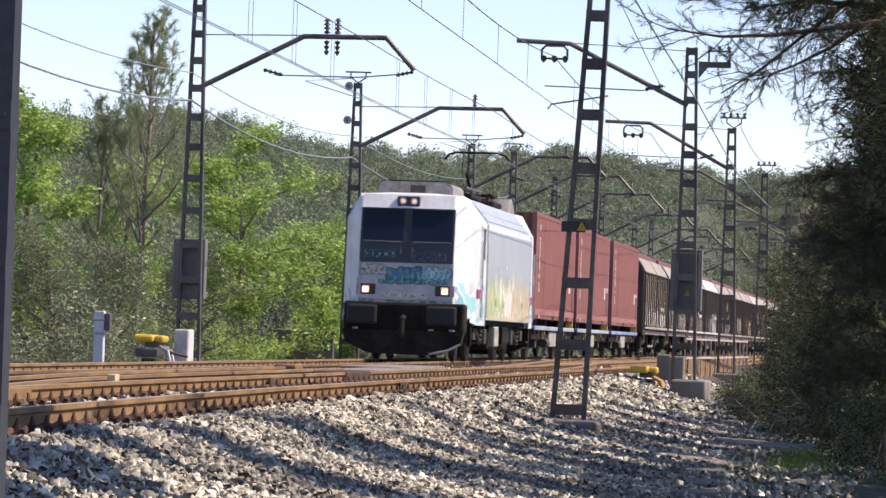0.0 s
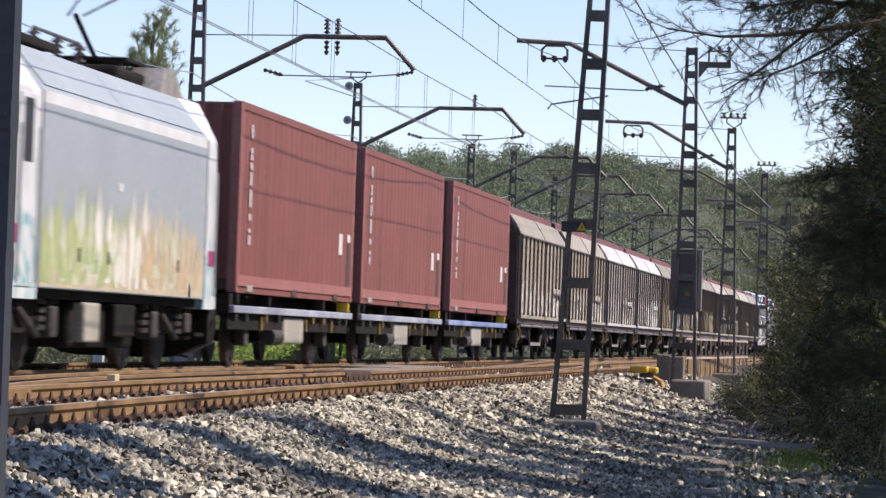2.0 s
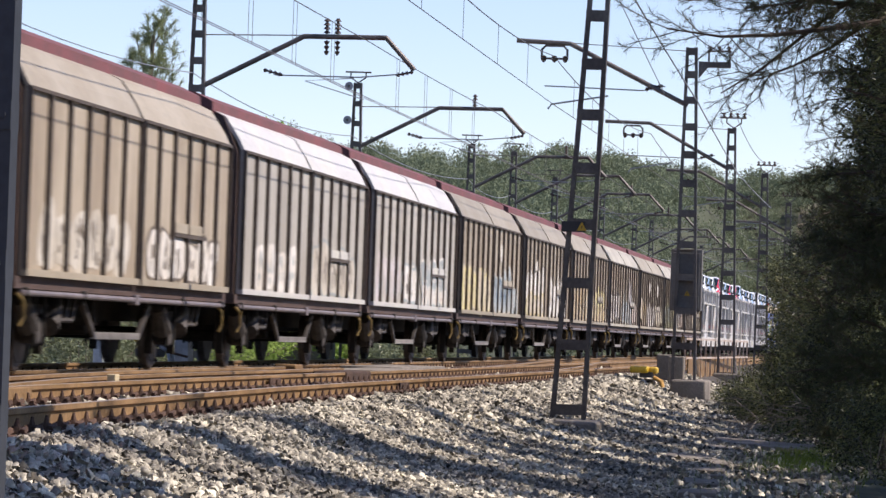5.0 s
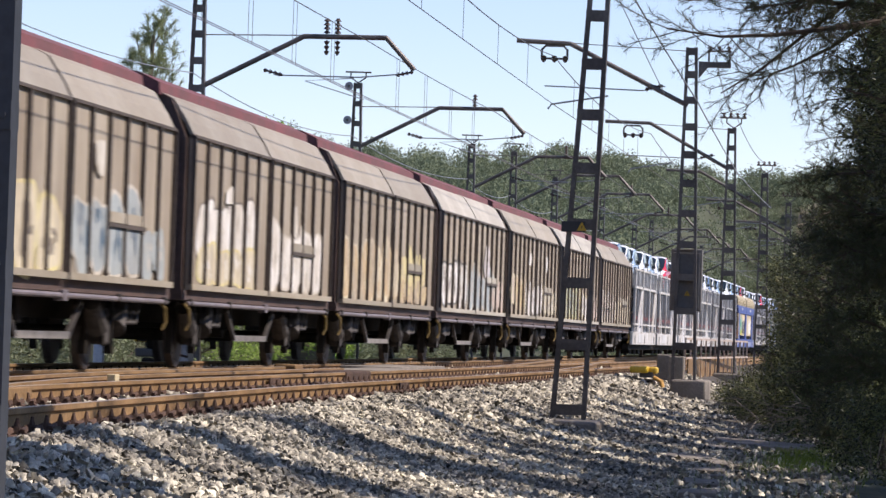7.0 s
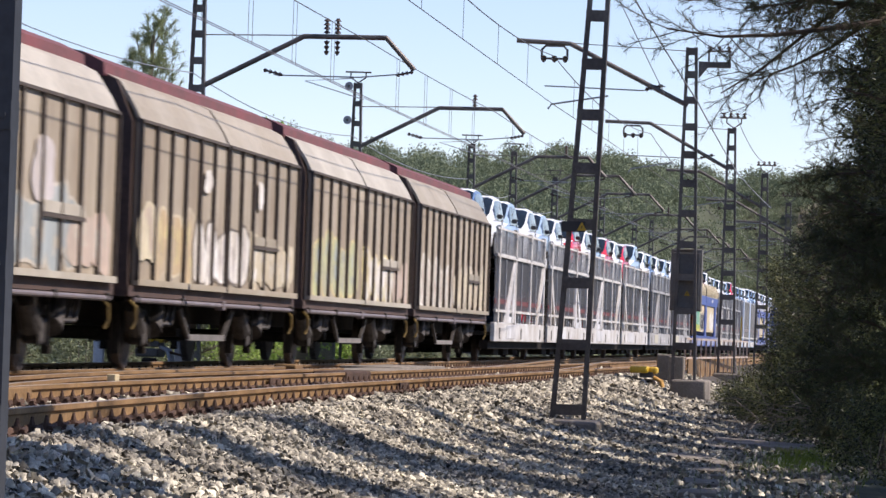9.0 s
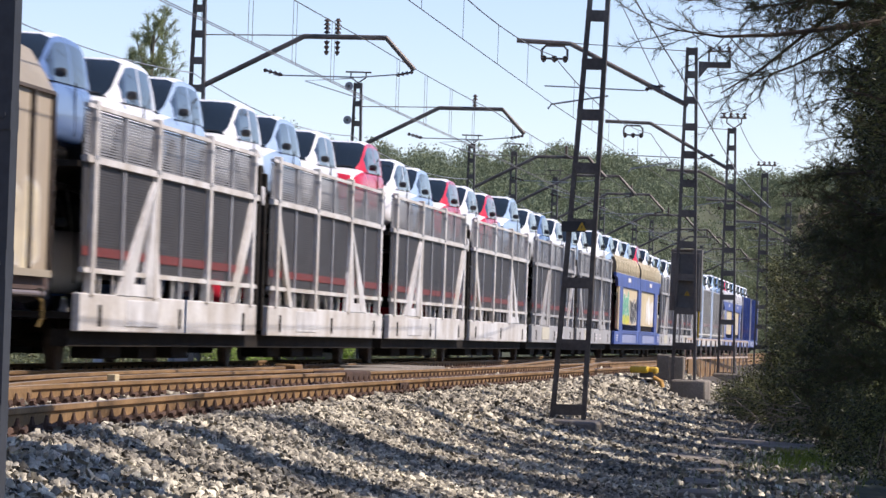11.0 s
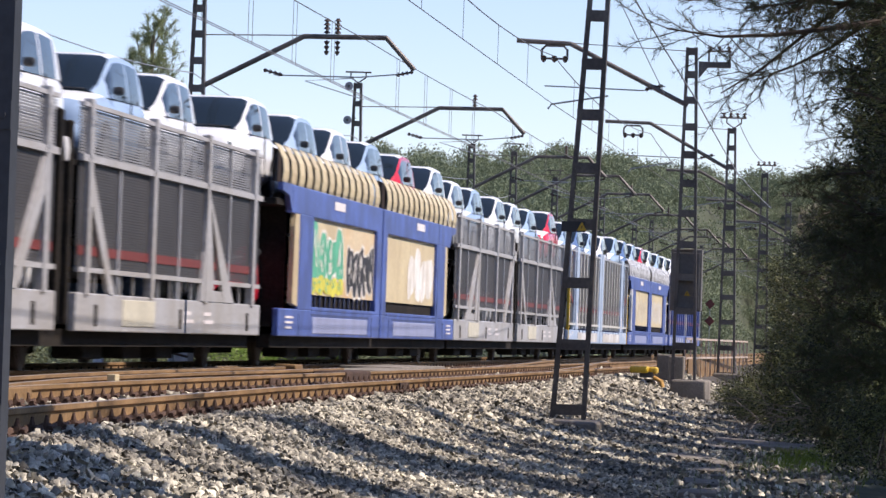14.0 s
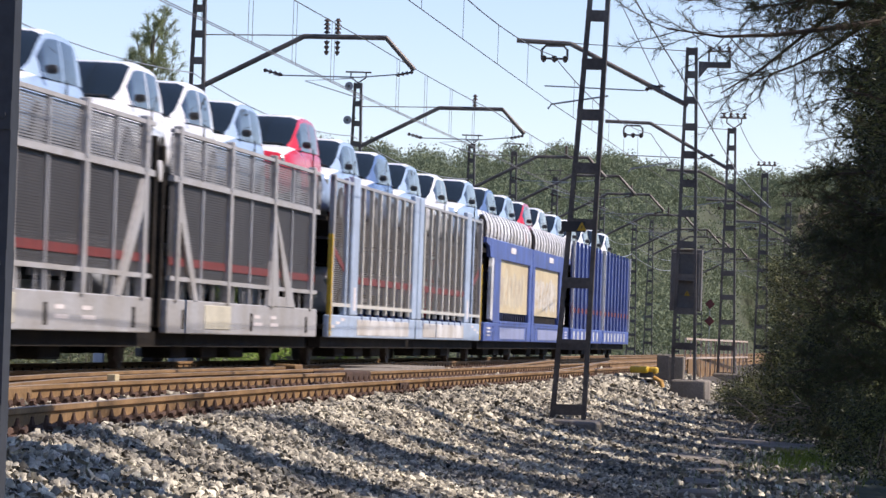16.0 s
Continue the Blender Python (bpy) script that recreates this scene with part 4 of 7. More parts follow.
# --- electric locomotive ---
def bogie(parent, yc, base, r):
    g = new("bogie")
    g.parent = parent
    bm = bmesh.new()
    for s in (-1, 1):
        plate(bm, [(yc - base / 2 - 0.55, 0.62), (yc - base / 2 + 0.5, 0.48), (yc + base / 2 - 0.5, 0.48), (yc + base / 2 + 0.55, 0.62), (yc + base / 2 + 0.5, 0.82), (yc - base / 2 - 0.5, 0.82)], s * 1.06, s * 1.2)
    box(bm, -1.05, 1.05, yc - 0.35, yc + 0.35, 0.45, 0.8)
    part("bogie_frame", bm, M_BLACK, g)
    for d in (-base / 2, base / 2):
        wheelset(g, yc + d, r)
        for s in (-1, 1):
            part("axle_box", boxes((s * 1.22 - 0.12, s * 1.22 + 0.12, yc + d - 0.2, yc + d + 0.2, r - 0.2, r + 0.16), bevel=0.03), M_SPRING, g)
            for k in (-0.36, 0.36):
                bm = bmesh.new()
                for q in range(5):
                    rod(bm, (s * 1.2, yc + d + k, r - 0.12 + q * 0.1), (s * 1.2, yc + d + k, r - 0.06 + q * 0.1), 0.1, 10)
                part("coil_spring", bm, M_SPRING, g)
    for s in (-1, 1):
        bm = bmesh.new()
        rod(bm, (s * 1.25, yc - 0.5, 0.75), (s * 1.28, yc + 0.5, 0.42), 0.045, 8)
        part("damper", bm, M_SPRING, g)
    return g


def grass_picture(panel):
    """Tall grasses sprayed along the lower side: sandy ground, green and pale blades."""
    rng = np.random.default_rng(14)
    at = lambda a, b, k: (1.4985 + k, a, b)
    low = [[(3.5, 0.97), (14.3, 0.97)] + [(14.3 - 10.8 * k / 40, 1.36 + 0.22 * math.sin(k * 0.5) * math.sin(k * 1.3) + 0.1 * rng.uniform(-1, 1)) for k in range(41)]]
    paint_shapes("spray_ground", low, P_SAND, panel, lambda a, b, k: at(a, b, 0.0004))
    for k, (paint, y0, y1, n, h0, h1) in enumerate(((P_SAND, 9.2, 14.2, 70, 0.4, 0.9), (P_GRASS, 3.6, 9.5, 90, 0.35, 0.95), (P_BLADE, 4.0, 13.0, 60, 0.3, 0.9), (P_WHITE, 6.6, 10.4, 24, 0.6, 1.1), (P_GRASS, 3.6, 8.0, 40, 0.2, 0.6), (P_OCHRE, 9.6, 14.0, 40, 0.2, 0.6))):
        blades = []
        for _ in range(n):
            a, b, h, lean, w = rng.uniform(y0, y1), rng.uniform(1.0, 1.35), rng.uniform(h0, h1), rng.normal(0, 0.16), rng.uniform(0.05, 0.14)
            blades.append([(a - w, b), (a + w, b), (a + w * 0.8 + lean * 0.5, b + h * 0.6), (a + lean, b + h), (a - w * 0.8 + lean * 0.5, b + h * 0.6)])
        tagged(paint_shapes("spray_grass", blades, paint, panel, lambda a, b, q: at(a, b, 0.001 * (k + 1) + q * 0.000008)), kind="stuff")


def locomotive():
    t = thing("electric_locomotive", "white and silver electric locomotive with graffiti and lit headlights", "locomotive")
    L = 16.9
    half = [(1.49, 0.95), (1.49, 3.13), (1.02, 3.68), (0.5, 3.78), (0, 3.80)]
    ring = half + [(-x, z) for x, z in half[::-1][1:]]
    bm = bmesh.new()
    prism(bm, ring, 3.4, 14.4)
    part("body_shell", bm, M_SIDEGREY, t, "silver painted body shell")
    for end in (0, 1):
        f = (lambda y: y) if end == 0 else (lambda y: L - y)
        two = lambda a, b: sorted((f(a), f(b)))
        inner = 3.4 if end == 0 else 2.5
        bm = bmesh.new()
        sect = []
        for y, rows in ((inner, [(1.49, 0.82), (1.49, 3.10), (1.04, 3.68), (0.5, 3.76)]), (1.75, [(1.49, 0.82), (1.48, 3.12), (1.10, 3.68), (0.5, 3.72)]),
                        (1.35, [(1.47, 0.84), (1.42, 3.14), (1.14, 3.67), (0.5, 3.70)]), (0.78, [(1.18, 1.0), (1.14, 3.1), (1.10, 3.62), (0.5, 3.66)]),
                        (0.62, [(1.06, 1.22), (1.02, 3.0), (1.02, 3.36), (0.5, 3.38)])):
            rr = rows + [(-x, z) for x, z in rows[::-1]]
            sect.append([bm.verts.new((x, f(y + (max(0, z - 2.5) * 0.2 if y < 0.8 else 0)), z)) for x, z in rr])
        for a, b in zip(sect, sect[1:]):
            k = len(a)
            for i in range(k):
                bm.faces.new((a[i], a[(i + 1) % k], b[(i + 1) % k], b[i]))
        bm.faces.new(sect[-1])
        bm.faces.new(sect[0][::-1])
        part("cab", bm, G_CAB, t, "white cab with teal spray paint")
        # front: grey panel, dark band, screens leaning back, brow with marker lights
        bm = bmesh.new()
        plate(bm, [(f(0.55), 1.32), (f(0.57), 2.14), (f(0.66), 2.14), (f(0.66), 1.32)], -1.05, 1.05)
        panel = part("face_panel", bm, M_FACE, t, "graffiti covered lower cab front")
        if end == 0:
            rng = np.random.default_rng(5)
            at = lambda a, b, k: (a, f(0.549 - k), b)
            for a0, a1, b0, b1, n, fill, line, marks in ((-1.0, -0.45, 1.86, 2.12, 4, P_PALE, P_TEAL, P_INK), (-0.42, 0.36, 1.72, 2.08, 6, P_TEAL, P_INK, P_AQUA), (0.34, 0.98, 1.78, 2.08, 5, P_AQUA, P_BLUEGREY, P_TEAL), (-0.6, 0.9, 1.66, 1.78, 8, P_TEAL, None, P_AQUA),
                                                         (-0.55, 0.5, 1.36, 1.52, 5, P_PALE, None, P_BLUEGREY)):
                tag_piece(panel, rng, at, a0, a1, b0, b1, n, fill, line, marks, 0.014)
        bm = bmesh.new()
        plate(bm, [(f(0.55), 2.145), (f(0.60), 2.58), (f(0.68), 2.58), (f(0.68), 2.145)], -1.04, 1.04)
        band = part("mask_band", bm, M_BAND, t, "dark band with faded blue tags under the windscreen")
        if end == 0:
            rng = np.random.default_rng(8)
            at = lambda a, b, k: (a, f(0.549 + (b - 2.145) * 0.115 - k), b)
            for a0, a1, b0, b1, n in ((-0.95, -0.25, 2.24, 2.44, 5), (0.12, 0.85, 2.18, 2.40, 5)):
                tag_piece(band, rng, at, a0, a1, b0, b1, n, M_BAND, P_BLUEGREY, P_AQUA if a0 < 0 else P_BLUEGREY, 0.008)
        bm = bmesh.new()
        plate(bm, [(f(0.60), 2.585), (f(0.74), 3.34), (f(0.82), 3.34), (f(0.68), 2.585)], -1.04, 1.04)
        part("window_mask", bm, M_BLACKSIGN, t)
        for s in (-1, 1):
            bm = bmesh.new()
            plate(bm, [(f(0.594), 2.63), (f(0.722), 3.31), (f(0.76), 3.31), (f(0.63), 2.63)], *sorted((s * 0.09, s * 0.99)))
            part("windscreen", bm, M_WIN, t, "dark glass windscreen pane")
            bm = bmesh.new()
            bar(bm, (s * 0.15, f(0.575), 2.60), (s * 0.95, f(0.575), 2.61), 0.035, 0.02)
            part("wiper", bm, M_GALV, t)
            bm = bmesh.new()
            bar(bm, (s * 0.12, f(0.55), 2.5), (s * 0.14, f(0.55), 2.34), 0.09, 0.03)
            part("wiper_motor", bm, M_GREYBOX, t)
            lamp = part("headlight", boxes((*sorted((s * 0.66, s * 0.99)), *two(0.53, 0.58), 1.43, 1.66), bevel=0.02), M_BLACKSIGN, t, "lit square headlight")
            bm = boxes((*sorted((s * 0.80, s * 0.95)), *two(0.515, 0.532), 1.46, 1.62), bevel=0.012)
            part("lens", bm, lamp_mat("headlight_glow", (0.8, 0.5, 0.22), 0.55 if end == 0 else 0.0), lamp)
            bm = boxes((*sorted((s * 0.83, s * 0.93)), *two(0.508, 0.516), 1.48, 1.58), bevel=0.004)
            part("bulb", bm, lamp_mat("bulb_glow", (1.0, 0.82, 0.55), 3.0 if end == 0 else 0.0), lamp)
            part("tail_lamp", boxes((*sorted((s * 1.0, s * 1.08)), *two(0.56, 0.66), 1.42, 1.66), bevel=0.01), M_MAGENTA, t, "magenta lamp lens")
            bm = bmesh.new()
            rod(bm, (s * 0.125, f(0.75), 3.50), (s * 0.125, f(0.66), 3.50), 0.085, 16)
            top = part("top_light", bm, M_GLASSISO, t, "lit marker light over the windscreen")
            bm = bmesh.new()
            rod(bm, (s * 0.125, f(0.66), 3.50), (s * 0.125, f(0.655), 3.50), 0.05, 12)
            part("bulb", bm, lamp_mat("marker_glow", (1.0, 0.62, 0.45), 0.5 if end == 0 else 0.0), top)
        bm = bmesh.new()
        plate(bm, [(f(0.66), 3.345), (f(0.78), 3.64), (f(1.1), 3.66), (f(1.1), 3.345)], -1.02, 1.02)
        part("brow", bm, M_WHITE, t)
        part("top_light_housing", boxes((-0.25, 0.25, *two(0.67, 0.8), 3.38, 3.61), bevel=0.03), M_BLACKSIGN, t)
        # apron, plough, buffers, coupling
        part("buffer_beam", boxes((-1.34, 1.34, *two(0.45, 1.1), 0.62, 1.27), bevel=0.06), M_BLACK, t)
        bm = bmesh.new()
        pts = [(-1.34, 0.66), (1.34, 0.66), (1.28, 0.38), (0.8, 0.16), (0.55, 0.13), (-0.55, 0.13), (-0.8, 0.16), (-1.28, 0.38)]
        prism(bm, pts, *two(0.32, 0.75))
        part("snow_plough", bm, M_BLACK, t)
        bm = bmesh.new()
        path_tube(bm, [(0.6, f(0.31), 0.15), (1.0, f(0.31), 0.24), (1.29, f(0.33), 0.39)], 0.028, 6)
        part("plough_edge", bm, M_GALV, t, "pale strip along one plough edge")
        for s in (-0.875, 0.875):
            bm = bmesh.new()
            rod(bm, (s, f(0.45), 1.0), (s, f(0.12), 1.0), 0.1, 12)
            box(bm, s - 0.33, s + 0.33, *two(0.0, 0.12), 0.78, 1.2, bevel=0.05)
            part("buffer", bm, M_BUFFER, t, "wide black buffer head")
        bm = bmesh.new()
        path_tube(bm, [(0, f(0.5), 0.95), (0, f(0.15), 0.9), (0, f(0.12), 0.5)], 0.06, 8)
        part("coupling", bm, M_BLACK, t)
        for k in (-1.05, 0.62, 1.08):
            part("air_cock", boxes((k - 0.05, k + 0.05, *two(0.3, 0.46), 0.66, 0.7)), M_GALV, t)
        for s in (-1, 1):
            part("magenta_band", boxes((*sorted((s * 1.475, s * 1.497)), *two(1.6, min(2.4, inner - 0.3)), 1.42, 1.62)), M_MAGENTA, t)
            if end == 0:
                d = part("cab_door", boxes((*sorted((s * 1.485, s * 1.505)), *two(2.25, 3.05), 0.95, 3.05), bevel=0.01), G_CAB, t)
                part("door_window", boxes((*sorted((s * 1.49, s * 1.512)), *two(2.42, 2.9), 2.3, 3.0), bevel=0.01), M_BLACKSIGN, d, "dark side window")
            for yy in (2.15, 3.16) if end == 0 else (1.9,):
                bm = bmesh.new()
                rod(bm, (s * 1.535, f(yy), 1.0), (s * 1.535, f(yy), 2.7), 0.02, 6)
                part("handrail", bm, M_GALV, t)
            part("step_plate", boxes((*sorted((s * 1.32, s * 1.40)), *two(1.3, 1.5), 0.35, 0.95)), M_BLACK, t)
            part("step", boxes((*sorted((s * 1.15, s * 1.47)), *two(2.25, 2.95), 0.45, 0.5)), M_BLACK, t)
    for s in (-1, 1):
        panel = part("side_panel", boxes((*sorted((s * 1.488, s * 1.498)), 3.45, 14.35, 0.96, 3.0)), M_SIDEGREY, t, "silver side panel with painted grasses")
        if s > 0:
            grass_picture(panel)
        part("light_stripe", boxes((*sorted((s * 1.47, s * 1.496)), 3.45, 14.35, 3.0, 3.13)), M_WHITE, t)
        for y, ln in ((3.7, 4.6), (8.33, 5.9)):
            bm = bmesh.new()
            plate(bm, [(y, 3.2), (y + ln, 3.2), (y + ln, 3.62), (y, 3.62)], 0, 0.014)
            for v in bm.verts:
                v.co.x = s * (1.49 - (v.co.z - 3.13) / 0.55 * 0.47 + 0.006 + v.co.x)
            part("roof_hatch", bm, M_SIDEGREY, t)
        # real joints at both ends of the side panel
        for y in (3.42, 14.38):
            part("panel_seam", boxes((*sorted((s * 1.49, s * 1.503)), y - 0.014, y + 0.014, 0.96, 3.12)), M_BLACKSIGN, t)
        for y in (5.6, 7.4, 12.2):
            part("sole_bracket", boxes((*sorted((s * 1.49, s * 1.506)), y, y + 0.14, 1.28, 1.44)), M_BLACKSIGN, t)
        part("round_badge", boxes((*sorted((s * 1.49, s * 1.504)), 8.0, 8.25, 2.18, 2.28)), M_WHITE, t)
    part("underframe", boxes((-1.38, 1.38, 1.1, L - 1.1, 0.84, 0.96)), M_BLACK, t)
    part("transformer", boxes((-1.28, 1.28, 6.4, 10.4, 0.28, 0.84), bevel=0.06), M_BLACK, t)
    for s in (-1, 1):
        part("equipment_box", boxes((*sorted((s * 1.0, s * 1.42)), 6.6, 7.5, 0.35, 0.82), bevel=0.03), M_TANK, t, "grey underfloor equipment box")
        part("equipment_box", boxes((*sorted((s * 1.0, s * 1.42)), 8.5, 9.8, 0.42, 0.82), bevel=0.03), M_BLACK, t)
    bogie(t, 3.95, 2.5, 0.6)
    bogie(t, 12.95, 2.5, 0.6)
    # roof gear
    bm = bmesh.new()
    prism(bm, [(-0.84, 3.68), (-0.84, 3.86), (-0.78, 3.94), (-0.66, 3.98), (0.66, 3.98), (0.78, 3.94), (0.84, 3.86), (0.84, 3.68)], 1.9, 4.1)
    part("roof_box", bm, M_ROOFPALE, t, "pale roof equipment housing with rounded shoulders")
    part("roof_lid", boxes((-0.64, 0.64, 1.95, 4.05, 3.981, 4.01), bevel=0.01), M_BLACK, t)
    part("roof_vent", boxes((-0.12, 0.22, 1.88, 1.9, 3.74, 3.9), bevel=0.005), M_SPRING, t)
    part("roof_box", boxes((-0.85, 0.85, 11.0, 13.0, 3.74, 3.9), bevel=0.06), M_BLACK, t)
    bm = bmesh.new()
    plate(bm, [(13.6, 3.7), (13.8, 4.04), (14.6, 4.06), (15.4, 3.7)], -0.95, 0.95)
    part("roof_box", bm, M_ROOFPALE, t, "pale tapering roof end housing")
    part("roof_plate", boxes((-0.98, 0.98, 4.5, 6.5, 3.74, 3.84), bevel=0.02), M_BLACK, t)
    for y in (7.2, 8.6, 10.0):
        insulator(t, (0.55, y, 3.78), (0.55, y, 4.06), 0.09, 4)
    bm = bmesh.new()
    path_tube(bm, [(0.55, 7.2, 4.08), (0.55, 10.0, 4.08), (0.3, 10.6, 4.1)], 0.025, 6)
    part("roof_busbar", bm, M_WIRE, t)
    for y0, sgn, up in ((13.6, -1, True),):
        p = new("pantograph")
        p.parent = t
        tagged(p, "raised single-arm pantograph" if up else "folded single-arm pantograph")
        part("pantograph_base", boxes((-0.6, 0.6, y0 - 0.7, y0 + 0.7, 4.08, 4.12)), M_BLACK, p)
        for sx in (-0.5, 0.5):
            for sy in (-0.6, 0.6):
                insulator(p, (sx, y0 + sy, 3.88), (sx, y0 + sy, 4.09), 0.07, 3)
        k = (y0 - 1.2, 4.62) if up else (y0 + 1.3 * sgn, 4.2)
        h = (y0 + 1.3, 5.2) if up else (y0 - 0.5 * sgn, 4.24)
        bm = bmesh.new()
        rod(bm, (0, y0 + 0.3 * (1 if up else -sgn), 4.12), (0, *k), 0.035, 8)
        part("lower_arm", bm, M_BLACK, p)
        for sx in (-0.35, 0.35):
            bm = bmesh.new()
            rod(bm, (sx * 0.3, *k), (sx, *h), 0.016, 6)
            part("upper_arm", bm, M_BLACK, p)
        for d in (-0.16, 0.16):
            bm = bmesh.new()
            path_tube(bm, [(-0.82, h[0] + d, h[1] - 0.16), (-0.72, h[0] + d, h[1] - 0.03), (-0.52, h[0] + d, h[1] + 0.03), (0.52, h[0] + d, h[1] + 0.03), (0.72, h[0] + d, h[1] - 0.03), (0.82, h[0] + d, h[1] - 0.16)], 0.02, 6)
            part("pan_head", bm, M_BLACK, p)
    return mover(t, 91.3)


M_BAND = mat("dark_mask_paint", (0.02, 0.022, 0.03), 0.3, var=0.1, coarse=3, fine=20, bump=0.02)
M_FACE = mat("grimy_pale_cab_front", (0.50, 0.51, 0.52), 0.45, var=0.12, coarse=2.5, fine=16, bump=0.03, col2=(0.36, 0.37, 0.38))
M_ROOFPALE = mat("dusty_pale_roof_paint", (0.34, 0.33, 0.305), 0.6, var=0.25, coarse=2.0, fine=14, bump=0.1, col2=(0.2, 0.17, 0.14))
M_BUFFER = mat("grimy_buffer_rubber", (0.011, 0.011, 0.011), 0.65, var=0.2, coarse=5, fine=20, bump=0.1)
locomotive()


# --- container wagons ---
M_DULLYELLOW = mat("grimy_yellow_paint", (0.36, 0.24, 0.05), 0.7, var=0.3, coarse=4, fine=20, bump=0.1, col2=(0.14, 0.09, 0.03))

def container_wagon(L, blue, label):
    t = thing("container_wagon", label, "wagon", "container wagons")
    part("deck_frame", boxes((-0.55, 0.55, 0.6, L - 0.6, 0.78, 1.05), (-1.25, 1.25, 0.6, 0.9, 0.8, 1.08), (-1.25, 1.25, L - 0.9, L - 0.6, 0.8, 1.08)), M_BLACK, t)
    for s in (-1, 1):
        part("sole_bar", boxes((*sorted((s * 1.18, s * 1.32)), 0.7, L - 0.7, 0.80, 0.91), bevel=0.015), M_BLUESOLE if blue else M_SOLE, t, "faded sole bar")
        for y in (1.1, 4.2, L - 4.2, L - 1.1):
            part("container_lock", boxes((*sorted((s * 1.1, s * 1.3)), y - 0.09, y + 0.09, 0.93, 1.08)), M_YELLOW if y > L - 2 else M_BLACK, t)
        part("equipment_box", boxes((*sorted((s * 0.85, s * 1.25)), 6.1, 8.2, 0.36, 0.77), bevel=0.03), M_TANK, t, "beige equipment box")
        for y in (3.6, 8.35, L - 3.0):
            part("lever_plate", boxes((*sorted((s * 1.2, s * 1.27)), y, y + 0.12, 0.55, 0.76)), M_DULLYELLOW, t)
        part("sole_web", boxes((*sorted((s * 1.10, s * 1.22)), 0.7, L - 0.7, 0.56, 0.795)), M_BLACK, t)
        for y in (1.0, 2.0, 3.9, 5.2, 9.0, 10.2, L - 4.0, L - 2.2, L - 1.3):
            part("load_lashing", boxes((*sorted((s * 1.2, s * 1.30)), y, y + 0.1, 0.68, 0.80), bevel=0.01), M_DULLYELLOW if int(y * 10) % 3 == 0 else M_SPRING, t)
        bm = bmesh.new()
        rod(bm, (s * 1.16, 4.9, 0.46), (s * 1.16, 5.9, 0.46), 0.13, 14)
        part("air_tank", bm, M_SPRING, t)
        for y in (1.4, L - 5.4):
            part("brace", boxes((*sorted((s * 1.0, s * 1.1)), y, y + 4.0, 0.62, 0.74)), M_BLACK, t)
    for y in (2.9, L - 2.9):
        wheelset(t, y)
        for s in (-1, 1):
            part("axle_box", boxes((*sorted((s * 0.98, s * 1.16)), y - 0.16, y + 0.16, 0.32, 0.6), bevel=0.02), M_SPRING, t)
            bm = bmesh.new()
            for q in range(3):
                bar(bm, (s * 1.06, y - 0.6 + q * 0.14, 0.70 - q * 0.03), (s * 1.06, y + 0.6 - q * 0.14, 0.70 - q * 0.03), 0.1, 0.03)
            part("leaf_spring", bm, M_SPRING, t)
    buffers(t, 0.6, -1)
    buffers(t, L - 0.6, 1)
    return t


